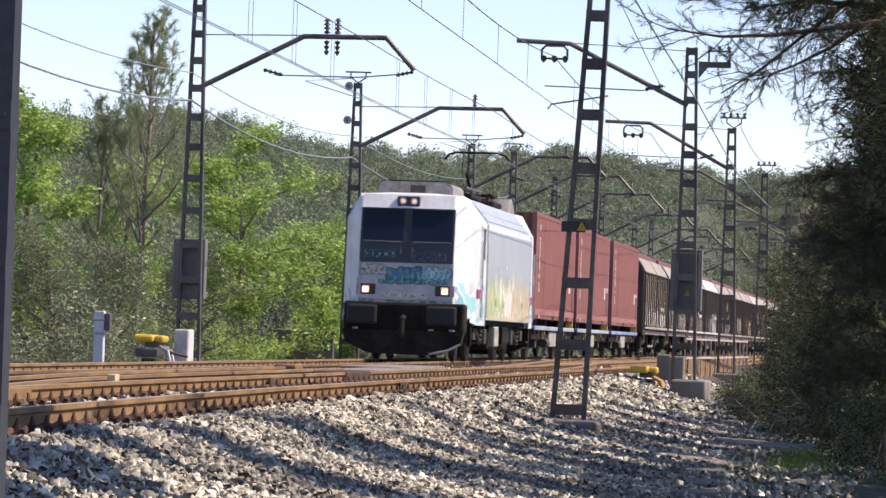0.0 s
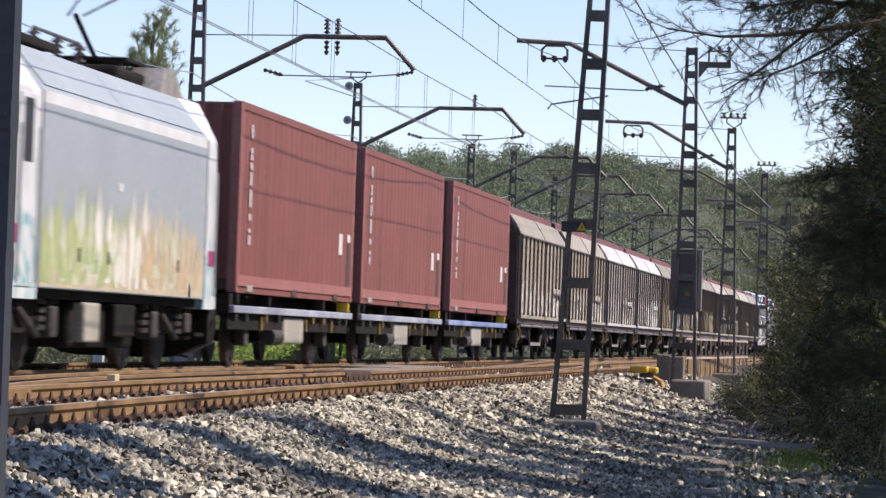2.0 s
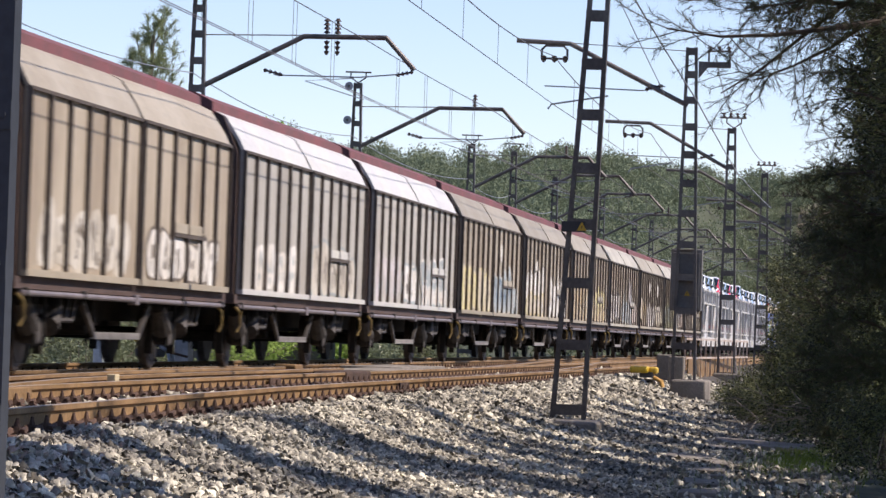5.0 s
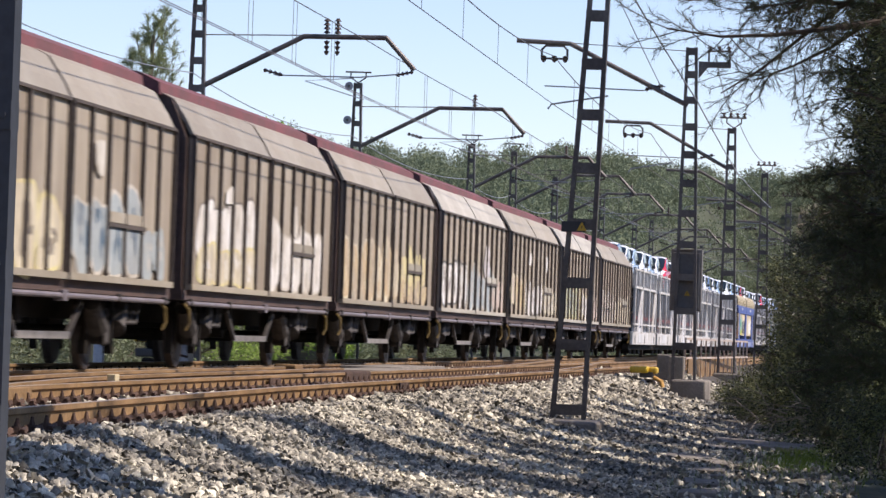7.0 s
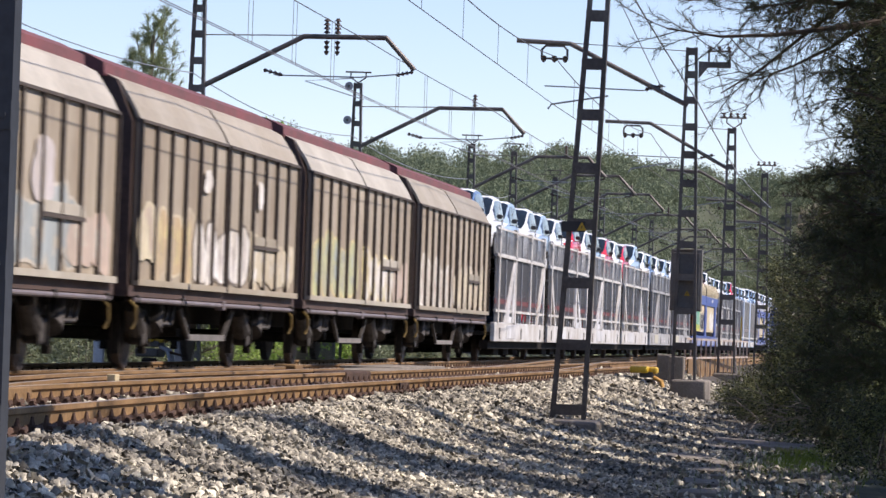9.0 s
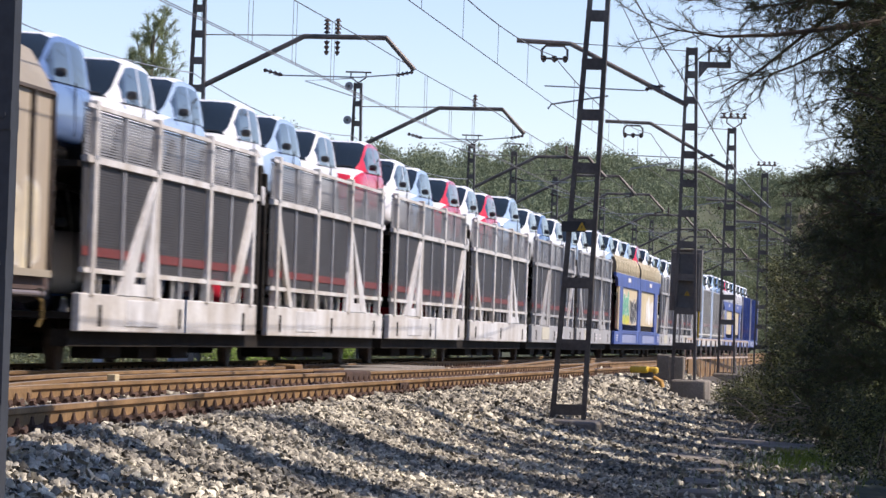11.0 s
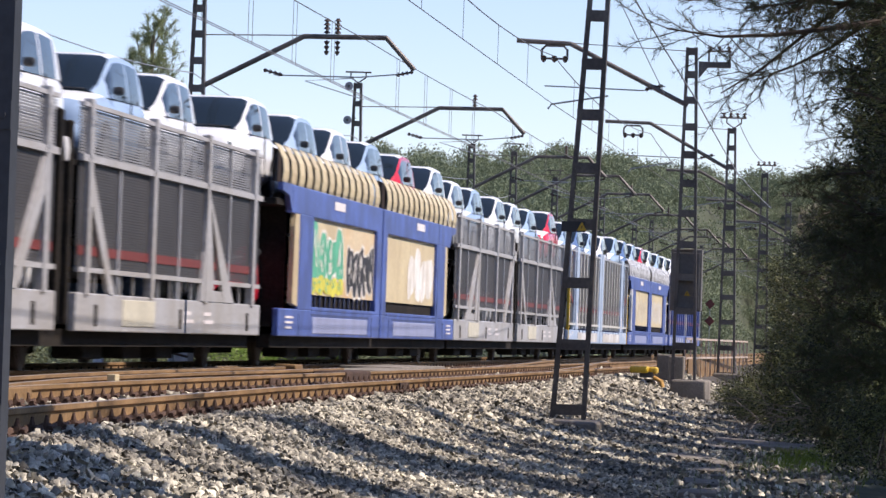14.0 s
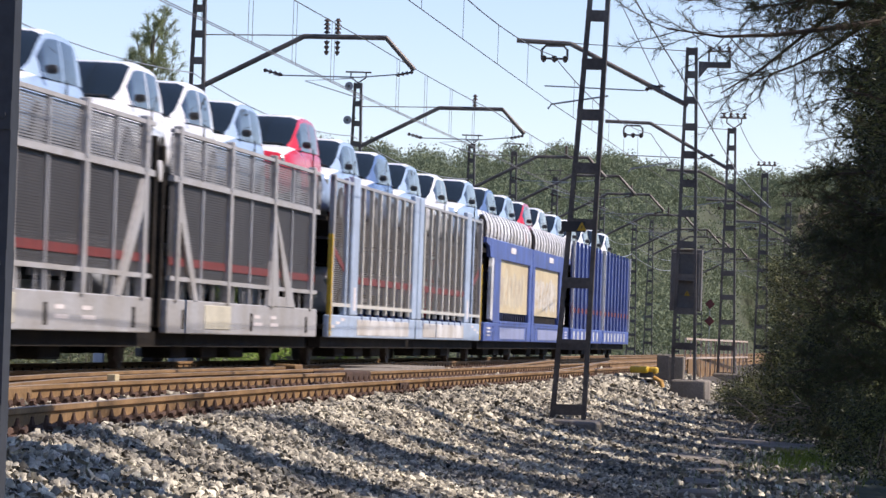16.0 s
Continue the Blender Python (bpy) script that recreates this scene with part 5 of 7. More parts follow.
def red_container(L):
    t = thing("freight_container", "brick red corrugated container on a flat wagon", "container", "red containers")
    z0, z1, w = 1.1, 3.90, 1.25
    for s in (-1, 1):
        bm = bmesh.new()
        n = int((L - 0.3) / 0.14)
        cols = []
        for k in range(n + 1):
            x = s * (w - (0.0 if k % 4 in (0, 1) else 0.022))
            y = 0.15 + (L - 0.3) * k / n
            cols.append((bm.verts.new((x, y, z0 + 0.25)), bm.verts.new((x, y, z1 - 0.1))))
        for a, b in zip(cols, cols[1:]):
            bm.faces.new((a[0], b[0], b[1], a[1]))
        part("corrugated_side", bm, M_RED, t)
        part("side_sill", boxes((*sorted((s * (w - 0.1), s * (w + 0.012))), 0.05, L - 0.05, z0 + 0.1, z0 + 0.26)), M_REDSILL, t)
        part("lower_rail", boxes((*sorted((s * (w - 0.1), s * (w - 0.01))), 0.05, L - 0.05, z0, z0 + 0.1)), M_RED, t)
        part("top_rail", boxes((*sorted((s * (w - 0.08), s * (w + 0.005))), 0.05, L - 0.05, z1 - 0.11, z1)), M_RED, t)
        for y in (0.0, L - 0.16):
            part("corner_post", boxes((*sorted((s * (w - 0.14), s * (w + 0.008))), y, y + 0.16, z0, z1), bevel=0.01), M_REDSILL, t)
        for k, (z, h) in enumerate(((3.52, 0.2), (3.30, 0.08), (3.2, 0.08), (3.06, 0.1), (2.82, 0.2), (2.5, 0.26), (2.3, 0.1), (2.12, 0.06), (1.94, 0.14))):
            part("painted_mark", boxes((*sorted((s * (w + 0.001), s * (w + 0.006))), 1.0, 1.0 + 0.15, z - 0.12, z - 0.12 + h)), M_DECAL, t, "vertical white lettering block")
        part("painted_mark", boxes((*sorted((s * (w + 0.001), s * (w + 0.006))), L - 1.85, L - 1.45, 1.9, 2.26)), M_DECAL, t)
        part("painted_mark", boxes((*sorted((s * (w + 0.001), s * (w + 0.006))), L - 0.8, L - 0.45, 2.14, 2.27)), M_DECAL, t)
        # a lineside cast shadow drawn as a dark strip down the side
        for y in (2.55,):
            part("panel_seam", boxes((*sorted((s * (w - 0.03), s * (w + 0.002))), y, y + 0.05, z0 + 0.26, z1 - 0.11)), M_HEND, t)
        for y in (1.0, 5.6, L - 2.4):
            part("fork_pocket", boxes((*sorted((s * (w - 0.05), s * (w + 0.016))), y, y + 0.5, z0 + 0.02, z0 + 0.12), bevel=0.01), M_HEND if y > 5 else M_TANK, t)
        part("door_rod_plate", boxes((*sorted((s * (w + 0.001), s * (w + 0.008))), L - 0.8, L - 0.45, 1.36, 2.12)), M_SPRING, t)
    part("roof", boxes((-w + 0.02, w - 0.02, 0.05, L - 0.05, z1 - 0.06, z1 - 0.02)), M_RED, t)
    part("floor", boxes((-w + 0.05, w - 0.05, 0.05, L - 0.05, z0 + 0.05, z0 + 0.2)), M_HEND, t)
    for y in (0.06, L - 0.1):
        n = 34
        line = [(-w + 0.1 + (2 * w - 0.2) * k / n, y + (0.02 if k % 4 in (0, 1) else -0.02)) for k in range(n + 1)]
        line += [(x, y + 0.04) for x, _ in (line[-1], line[0])]
        bm = bmesh.new()
        lo, hi = [bm.verts.new((*q, z0 + 0.1)) for q in line], [bm.verts.new((*q, z1 - 0.04)) for q in line]
        for i in range(len(line)):
            bm.faces.new((lo[i], lo[(i + 1) % len(line)], hi[(i + 1) % len(line)], hi[i]))
        part("end_wall", bm, M_RED, t)
    return t


c0 = red_container(12.8)
w0 = container_wagon(14.35, False, "flat container wagon with grey sole bars and beige boxes")
for i, (y, cy) in enumerate(((108.8, 109.95), (123.1, 124.0), (137.4, 138.7))):
    if i == 2:
        mover(container_wagon(14.35, True, "flat container wagon with faded blue sole bars"), y)
    else:
        mover(w0 if i == 0 else copy_thing(w0, Matrix()), y)
    mover(c0 if i == 0 else copy_thing(c0, Matrix()), cy)


# --- sliding-wall wagons ---
def van_wagon(side, label, slope):
    t = thing("sliding_wall_wagon", label, "wagon", "sliding wall wagons")
    L, b0, b1 = 15.1, 0.72, 14.38
    # inner shell (ends and core)
    core = [(1.36, 1.05), (1.36, 3.1), (1.14, 3.62), (0.62, 3.88), (0, 3.96)]
    ring = core + [(-x, z) for x, z in core[::-1][1:]]
    bm = bmesh.new()
    prism(bm, ring, b0, b1)
    part("end_wall", bm, M_HEND, t, "dark brown end wall")
    # red roof ridge
    rf = [(1.0, 3.66), (0.98, 3.83), (0.7, 3.96), (0.3, 4.03), (0, 4.04)]
    ring = rf + [(-x, z) for x, z in rf[::-1][1:]]
    bm = bmesh.new()
    prism(bm, ring, b0 - 0.1, b1 + 0.1)
    roof = part("roof", bm, M_HROOF, t, "oxide red roof")
    for s in (-1, 1):
        for k in range(2):
            y0 = b0 + 0.08 + k * (b1 - b0) / 2
            y1 = y0 + (b1 - b0) / 2 - 0.1
            w = new("sliding_wall")
            w.parent = t
            o = s * 0.012 * k
            part("panel", boxes((*sorted((s * 1.39 + o, s * 1.435 + o)), y0, y1, 1.13, 3.13)), side, w)
            bm = bmesh.new()
            a = [(1.455, 3.13), (1.36, 3.32), (1.16, 3.62), (0.95, 3.72), (0.93, 3.68), (1.12, 3.58), (1.32, 3.3), (1.40, 3.13)]
            prism(bm, [(s * x + o, z) for x, z in a], y0, y1)
            part("roof_slope", bm, slope, w, "pale sloping upper panel")
            for j in range(7):
                y = y0 + (y1 - y0) * j / 6
                part("rib", boxes((*sorted((s * 1.435 + o, s * 1.49 + o)), max(y0, y - 0.032), min(y1, y + 0.032), 1.13, 3.12)), M_HRIB, w)
            part("bottom_rail", boxes((*sorted((s * 1.40 + o, s * 1.495 + o)), y0, y1, 1.07, 1.15)), slope, w)
            part("top_rail", boxes((*sorted((s * 1.40 + o, s * 1.48 + o)), y0, y1, 3.105, 3.145)), M_HRIB, w)
        part("sole_bar", boxes((*sorted((s * 1.24, s * 1.42)), 0.5, L - 0.5, 0.93, 1.065)), M_HEND, t)
        bm = bmesh.new()
        rod(bm, (s * 1.43, 0.8, 0.885), (s * 1.43, L - 0.8, 0.885), 0.034, 10)
        part("locking_tube", bm, M_TUBE, t, "pale locking tube along the sill")
        for y in (0.95, 4.2, 7.45, 10.9, L - 1.05):
            part("tube_clamp", boxes((*sorted((s * 1.36, s * 1.475)), y, y + (0.22 if y == 7.45 else 0.1), 0.82 if y == 7.45 else 0.85, 0.95), bevel=0.01), M_TUBE if y == 7.45 else M_SPRING, t)
        part("label_plate", boxes((*sorted((s * 1.436, s * 1.492)), 10.0, 12.3, 1.80, 1.93)), slope, t, "pale data plate across the ribs")
        part("label_rail", boxes((*sorted((s * 1.436, s * 1.50)), 9.95, 12.35, 1.745, 1.795)), M_HRIB, t)
        for y in (0.75, L - 1.05):
            bm = bmesh.new()
            path_tube(bm, [(s * 1.40, y, 0.88), (s * 1.46, y + 0.06, 0.80), (s * 1.46, y + 0.1, 0.62), (s * 1.42, y + 0.06, 0.52)], 0.02, 8)
            part("step", bm, M_DULLYELLOW, t, "grimy yellow curved shunter handle")
        for a, b in (((s * 1.28, 5.0, 0.82), (s * 1.28, 5.75, 0.42)), ((s * 1.28, 8.65, 0.42), (s * 1.28, 9.4, 0.82))):
            bm = bmesh.new()
            bar(bm, a, b, 0.05, 0.07)
            part("rigging_strut", bm, M_SPRING, t)
        bm = bmesh.new()
        bar(bm, (s * 1.28, 5.7, 0.43), (s * 1.28, 8.7, 0.43), 0.05, 0.085)
        part("brake_rigging", bm, M_RIGGING, t, "dusty pale brake beam")
        for yw in (3.05, L - 3.45):
            for d in (-1, 1):
                bm = bmesh.new()
                rod(bm, (s * 1.16, yw + d * 0.95, 0.82), (s * 1.16, yw + d * 0.55, 0.52), 0.10, 10, 0.14)
                part("spring_shackle", bm, M_SPRING, t)
            for d in (0.95, 1.35):
                bm = bmesh.new()
                path_tube(bm, [(s * 1.22, yw + d + 0.5, 0.84), (s * 1.24, yw + d + 0.15, 0.60), (s * 1.24, yw + d - 0.2, 0.60)], 0.03, 6)
                part("brake_lever", bm, M_SPRING, t)
        for y in (2.2, 4.0, 11.2, 12.9):
            part("brake_hanger", boxes((*sorted((s * 0.9, s * 1.0)), y, y + 0.14, 0.2, 0.86)), M_BLACK, t)
    part("underframe", boxes((-0.5, 0.5, 0.5, L - 0.5, 0.62, 1.04), (-1.1, 1.1, 6.6, 6.9, 0.55, 0.9)), M_BLACK, t)
    bm = bmesh.new()
    rod(bm, (-0.7, 8.0, 0.62), (0.75, 8.0, 0.62), 0.2, 14)
    part("air_tank", bm, M_BLACK, t)
    for y in (3.05, L - 3.45):
        wheelset(t, y)
        for s in (-1, 1):
            part("axle_box", boxes((*sorted((s * 0.98, s * 1.18)), y - 0.17, y + 0.17, 0.32, 0.62), bevel=0.03), M_SPRING, t)
            bm = bmesh.new()
            for q in range(4):
                bar(bm, (s * 1.08, y - 0.7 + q * 0.14, 0.76 - q * 0.03), (s * 1.08, y + 0.7 - q * 0.14, 0.76 - q * 0.03), 0.1, 0.028)
            part("leaf_spring", bm, M_SPRING, t)
            for o in (-0.3, 0.2):
                part("axle_guard", boxes((*sorted((s * 1.16, s * 1.19)), y + o, y + o + 0.1, 0.3, 0.9)), M_BLACK, t)
    buffers(t, 0.5, -1)
    buffers(t, L - 0.5, 1)
    return t


M_TUBE = mat("lilac_grey_tube_paint", (0.23, 0.195, 0.20), 0.5, 0.1, var=0.2, coarse=3, fine=20, bump=0.08)
M_RIGGING = mat("dusty_brake_steel", (0.30, 0.275, 0.25), 0.7, 0.1, var=0.25, coarse=3, fine=20, bump=0.1)
M_SLOPE = mat("beige_roof_slope", (0.37, 0.325, 0.25), 0.55, 0.1, var=0.1, coarse=0.8, fine=9, bump=0.05, col2=(0.32, 0.27, 0.195), rnd=0.16)
M_SLOPEW = mat("silver_roof_slope", (0.57, 0.55, 0.48), 0.5, 0.0, var=0.08, coarse=0.8, fine=9, bump=0.05, col2=(0.52, 0.50, 0.48))
M_SLOPEP = mat("pale_roof_slope", (0.49, 0.45, 0.37), 0.55, var=0.1, coarse=0.8, fine=9, bump=0.05, col2=(0.38, 0.34, 0.27))
van_a = van_wagon(G_SIDE, "beige-brown sliding-wall wagon with faded graffiti between dark ribs", M_SLOPE)
van_b = van_wagon(G_SIDEW, "silver sliding-wall wagon with dark ribs, white roof slope and graffiti", M_SLOPEW)
van_d = van_wagon(G_SIDE, "beige-brown sliding-wall wagon with a pale roof slope and graffiti", M_SLOPEP)
# spray lettering, wagon by wagon: from, to, foot, top, letters, fill, outline, strokes
TAGS = (((1.2, 5.6, 1.16, 2.05, 5, P_PALE, P_SHADE, P_SHADE), (5.9, 9.6, 1.16, 1.85, 5, P_PALE, None, P_SHADE), (9.9, 13.8, 1.16, 1.72, 5, P_WHITE, P_SHADE, P_SHADE)),
        ((1.6, 7.0, 1.16, 1.95, 6, P_PALE, None, P_SHADE), (8.2, 13.6, 1.16, 1.8, 6, P_WHITE, P_SHADE, P_SHADE)),
        ((2.0, 6.4, 1.16, 1.9, 4, P_WHITE, None, P_TEALY), (8.0, 13.2, 1.16, 2.0, 5, P_PALE, P_TEALY, P_SHADE)),
        ((1.4, 5.0, 1.16, 2.1, 3, P_LILAC, None, P_TEALY), (5.4, 7.8, 1.16, 2.0, 2, P_WHITE, P_TEALY, P_SHADE), (8.2, 12.4, 1.50, 2.15, 3, P_TEALY, P_WHITE, P_WHITE), (8.4, 12.6, 1.16, 1.62, 4, P_WHITE, P_TEALY, P_ROSE)),
        ((1.3, 4.4, 1.16, 2.15, 3, P_LEMON, P_CREAMY, P_CREAMY), (4.6, 7.3, 1.16, 2.1, 2, P_CREAMY, P_LEMON, P_SHADE), (7.9, 12.2, 1.16, 2.28, 4, P_TEALY, P_PALE, P_BLUEGREY), (12.2, 13.8, 1.16, 1.85, 2, P_TEALY, None, P_PALE), (9.0, 9.6, 2.35, 2.75, 1, P_PALE, None, None)),
        ((1.4, 6.4, 1.40, 2.45, 4, P_WHITE, P_SHADE, P_PALE), (1.6, 6.6, 1.16, 1.75, 4, P_CREAMY, P_LEMON, P_WHITE), (7.6, 13.2, 1.16, 2.22, 5, P_WHITE, P_PALE, P_PALE), (3.6, 4.3, 2.3, 2.62, 1, P_WHITE, None, None), (9.9, 10.4, 2.0, 2.55, 1, P_PALE, None, None)),
        ((1.0, 5.4, 1.16, 2.25, 5, P_OCHRE, P_CREAMY, P_CREAMY), (5.2, 8.6, 1.16, 2.35, 3, P_CREAMY, P_OCHRE, P_OCHRE), (8.8, 12.9, 1.45, 2.25, 4, P_LEMON, None, P_CREAMY), (8.8, 13.2, 1.16, 1.6, 5, P_OCHRE, None, P_LEMON)),
        ((1.2, 6.0, 1.16, 2.25, 5, P_WHITE, P_INK, P_SHADE), (6.3, 12.4, 1.16, 2.2, 6, P_TEALY, P_PALE, P_PALE), (11.6, 14.0, 1.16, 2.0, 2, P_ROSE, None, P_PALE), (9.4, 10.6, 1.9, 2.65, 1, P_LILAC, None, None)),
        ((2.2, 5.0, 1.16, 2.2, 3, P_OCHRE, P_CREAMY, P_LEMON), (5.0, 9.6, 1.16, 2.12, 5, P_WHITE, P_SHADE, P_LILAC), (9.7, 14.0, 1.16, 2.05, 5, P_CREAMY, None, P_WHITE), (0.9, 2.1, 1.3, 2.3, 1, P_CREAMY, None, P_ROSE), (5.6, 6.2, 2.4, 2.75, 1, P_WHITE, None, None), (10.2, 10.7, 2.35, 2.75, 1, P_WHITE, None, None)),
        ((1.4, 6.8, 1.16, 2.25, 5, P_LEAF, P_LEMON, P_TEALY), (7.4, 11.8, 1.16, 2.15, 4, P_WHITE, P_LEMON, P_LEMON), (11.8, 14.0, 1.16, 1.95, 2, P_ROSE, None, P_PALE)),
        ((1.2, 7.0, 1.16, 2.15, 5, P_PALE, P_WHITE, P_ROSE), (7.4, 13.8, 1.16, 2.1, 6, P_CREAMY, P_PALE, P_PALE)))
rng = np.random.default_rng(31)
used = set()
vans = []
for i, v in enumerate((van_a, van_a, van_b, van_b, van_a, van_a, van_a, van_d, van_a, van_d, van_a)):
    vans.append(mover(copy_thing(v, Matrix()) if v in used else v, 151.5 + 15.1 * i + (0.5, 0.6, 0.4, 0.2)[min(i, 3)] * (i < 4)))
    used.add(v)
for v, rows in zip(vans, TAGS):
    for k, (a0, a1, b0, b1, n, fill, line, inner) in enumerate(rows):
        tag_piece(v, rng, lambda a, b, q: (1.4365 + 0.008 * k + (0.012 if a > 7.55 else 0.0) + q, a, b), a0, a1, b0, b1, n, fill, line, inner)


# --- cars on the carriers ---
def car(paint, roof_paint, word):
    """A small hatchback, nose towards -y, 4.1 m long."""
    t = thing("hatchback_car", word + " hatchback car loaded on a rail car carrier", "car", "new cars")
    rings = []
    for y, w, zt, zb in ((0.0, 0.58, 0.70, 0.36), (0.04, 0.72, 0.80, 0.28), (0.14, 0.81, 0.88, 0.24), (0.34, 0.865, 0.945, 0.22), (0.65, 0.89, 0.985, 0.22), (1.0, 0.90, 1.02, 0.22), (1.5, 0.905, 1.03, 0.22), (2.2, 0.905, 1.04, 0.22), (2.9, 0.905, 1.05, 0.22), (3.4, 0.90, 1.06, 0.22), (3.78, 0.86, 1.05, 0.25), (4.0, 0.80, 0.97, 0.3), (4.08, 0.70, 0.78, 0.36)):
        half = [(0.88, zb), (0.985, zb + 0.10), (1.0, zb + 0.22), (0.985, zt - 0.24), (0.965, zt - 0.13), (0.91, zt - 0.055), (0.80, zt - 0.01), (0.55, zt + 0.018), (0.25, zt + 0.03)]
        rings.append([(-w * a, y, z) for a, z in half] + [(w * a, y, z) for a, z in half[::-1]])
    body, hood = bmesh.new(), bmesh.new()
    for bm, is_hood in ((body, False), (hood, True)):
        R = [[bm.verts.new(p) for p in r] for r in rings]
        n = len(R[0])
        for i in range(len(R) - 1):
            for k in range(n):
                if (2 <= i < 5 and 5 <= k <= 11) == is_hood:
                    bm.faces.new((R[i][k], R[i + 1][k], R[i + 1][(k + 1) % n], R[i][(k + 1) % n]))
        if not is_hood:
            bm.faces.new(R[0])
            bm.faces.new(R[-1][::-1])
        bmesh.ops.delete(bm, geom=[v for v in bm.verts if not v.link_faces], context="VERTS")
    part("body", body, paint, t, smooth=True)
    part("hood", hood, roof_paint, t, "hood under white protective film", smooth=True)

    # cabin: one curved surface, cut into windscreen, side windows, rear window and painted shell
    ys = (0.92, 1.06, 1.20, 1.35, 1.50, 1.63, 1.78, 2.05, 2.42, 2.5, 2.8, 3.1, 3.35, 3.55, 3.72, 3.88, 3.98)
    tops = (1.03, 1.14, 1.26, 1.38, 1.475, 1.535, 1.565, 1.59, 1.60, 1.60, 1.595, 1.585, 1.57, 1.545, 1.46, 1.28, 1.08)
    widths = (0.76, 0.83, 0.85, 0.86, 0.86, 0.85, 0.85, 0.85, 0.85, 0.85, 0.85, 0.845, 0.84, 0.83, 0.82, 0.79, 0.74)
    grid = []
    for y, zt, w in zip(ys, tops, widths):
        zb = 0.955 + 0.012 * (y - 0.8)
        h = zt - zb
        half = [(1.0, 0.0), (0.985, 0.18 * h / 0.5), (0.945, 0.55), (0.905, 0.80), (0.865, 0.915), (0.74, 0.985), (0.40, 1.0)]
        sec = [(w * a, zb + h * min(1.0, f)) for a, f in half]
        grid.append([Vector((x, y + 0.10 * (1 - (x / w) ** 2) * (-1 if y < 1.7 else 0), z)) for x, z in sec + [(-x, z) for x, z in sec[::-1]]])
    m = len(grid[0])
    sets = {"windscreen": [], "side_window": [], "rear_window": [], "cabin_shell": [], "roof": []}
    for i in range(len(grid) - 1):
        for k in range(m - 1):
            d = min(k, m - 2 - k)
            if i < 5 and d >= 4:
                key = "windscreen"
            elif i >= 13 and d >= 4:
                key = "rear_window"
            elif d in (1, 2) and 2 <= i < 12 and i != 8 or d == 0 and 3 <= i < 12 and i != 8:
                key = "side_window"
            elif d >= 4:
                key = "roof"
            else:
                key = "cabin_shell"
            sets[key].append((i, k))
    for key, cells in sets.items():
        for sign in ((-1, 1) if key == "side_window" else (0,)):
            bm = bmesh.new()
            vs = {}
            for i, k in cells:
                if sign and (k < m // 2) != (sign > 0):
                    continue
                q = []
                for a, b in ((i, k), (i + 1, k), (i + 1, k + 1), (i, k + 1)):
                    if (a, b) not in vs:
                        vs[a, b] = bm.verts.new(grid[a][b])
                    q.append(vs[a, b])
                bm.faces.new(q)
            part(key, bm, {"cabin_shell": paint, "roof": roof_paint}.get(key, M_CARWIN), t, smooth=True)
    for s in (-1, 1):
        part("mirror", boxes((*sorted((s * 0.88, s * 1.03)), 1.20, 1.31, 1.0, 1.11), bevel=0.04), M_BLACKSIGN, t)
        part("headlamp", boxes((*sorted((s * 0.46, s * 0.76)), 0.08, 0.30, 0.66, 0.80), bevel=0.04), M_GLASSISO, t, "clear headlamp")
        part("door_seam", boxes((*sorted((s * 0.89, s * 0.909)), 2.44, 2.46, 0.35, 1.0)), M_BLACKSIGN, t)
        for y in (0.80, 3.30):
            bm = bmesh.new()
            rod(bm, (s * 0.70, y, 0.33), (s * 0.905, y, 0.33), 0.33, 20)
            w = part("wheel", bm, M_TYRE, t)
            bm = bmesh.new()
            rod(bm, (s * 0.90, y, 0.33), (s * 0.915, y, 0.33), 0.21, 14)
            part("rim", bm, M_GALV, w)
    part("grille", boxes((-0.45, 0.45, -0.012, 0.12, 0.40, 0.62), bevel=0.02), M_BLACKSIGN, t)
    part("number_plate", boxes((-0.25, 0.25, -0.03, -0.013, 0.46, 0.55)), M_DECAL, t)
    bm = bmesh.new()
    for s in (-1, 1):
        bar(bm, (s * 0.05, 0.83, 1.075), (s * 0.6, 0.90, 1.06), 0.02, 0.02)
    part("wiper", bm, M_BLACKSIGN, t)
    return t


CARS = [car(p, M_FILM, w) for p, w in ((CARPAINT[0], "white"), (CARPAINT[1], "red and white"), (CARPAINT[2], "pale blue and white"), (CARPAINT[3], "silver grey"), (CARPAINT[4], "dark blue and white"))]
car_used = set()


def load(y, z, kind):
    c = CARS[kind]
    ob = c if kind not in car_used else copy_thing(c, Matrix())
    car_used.add(kind)
    ob["z"] = z
    CARRIED.append((ob, y, z))


CARRIED = []


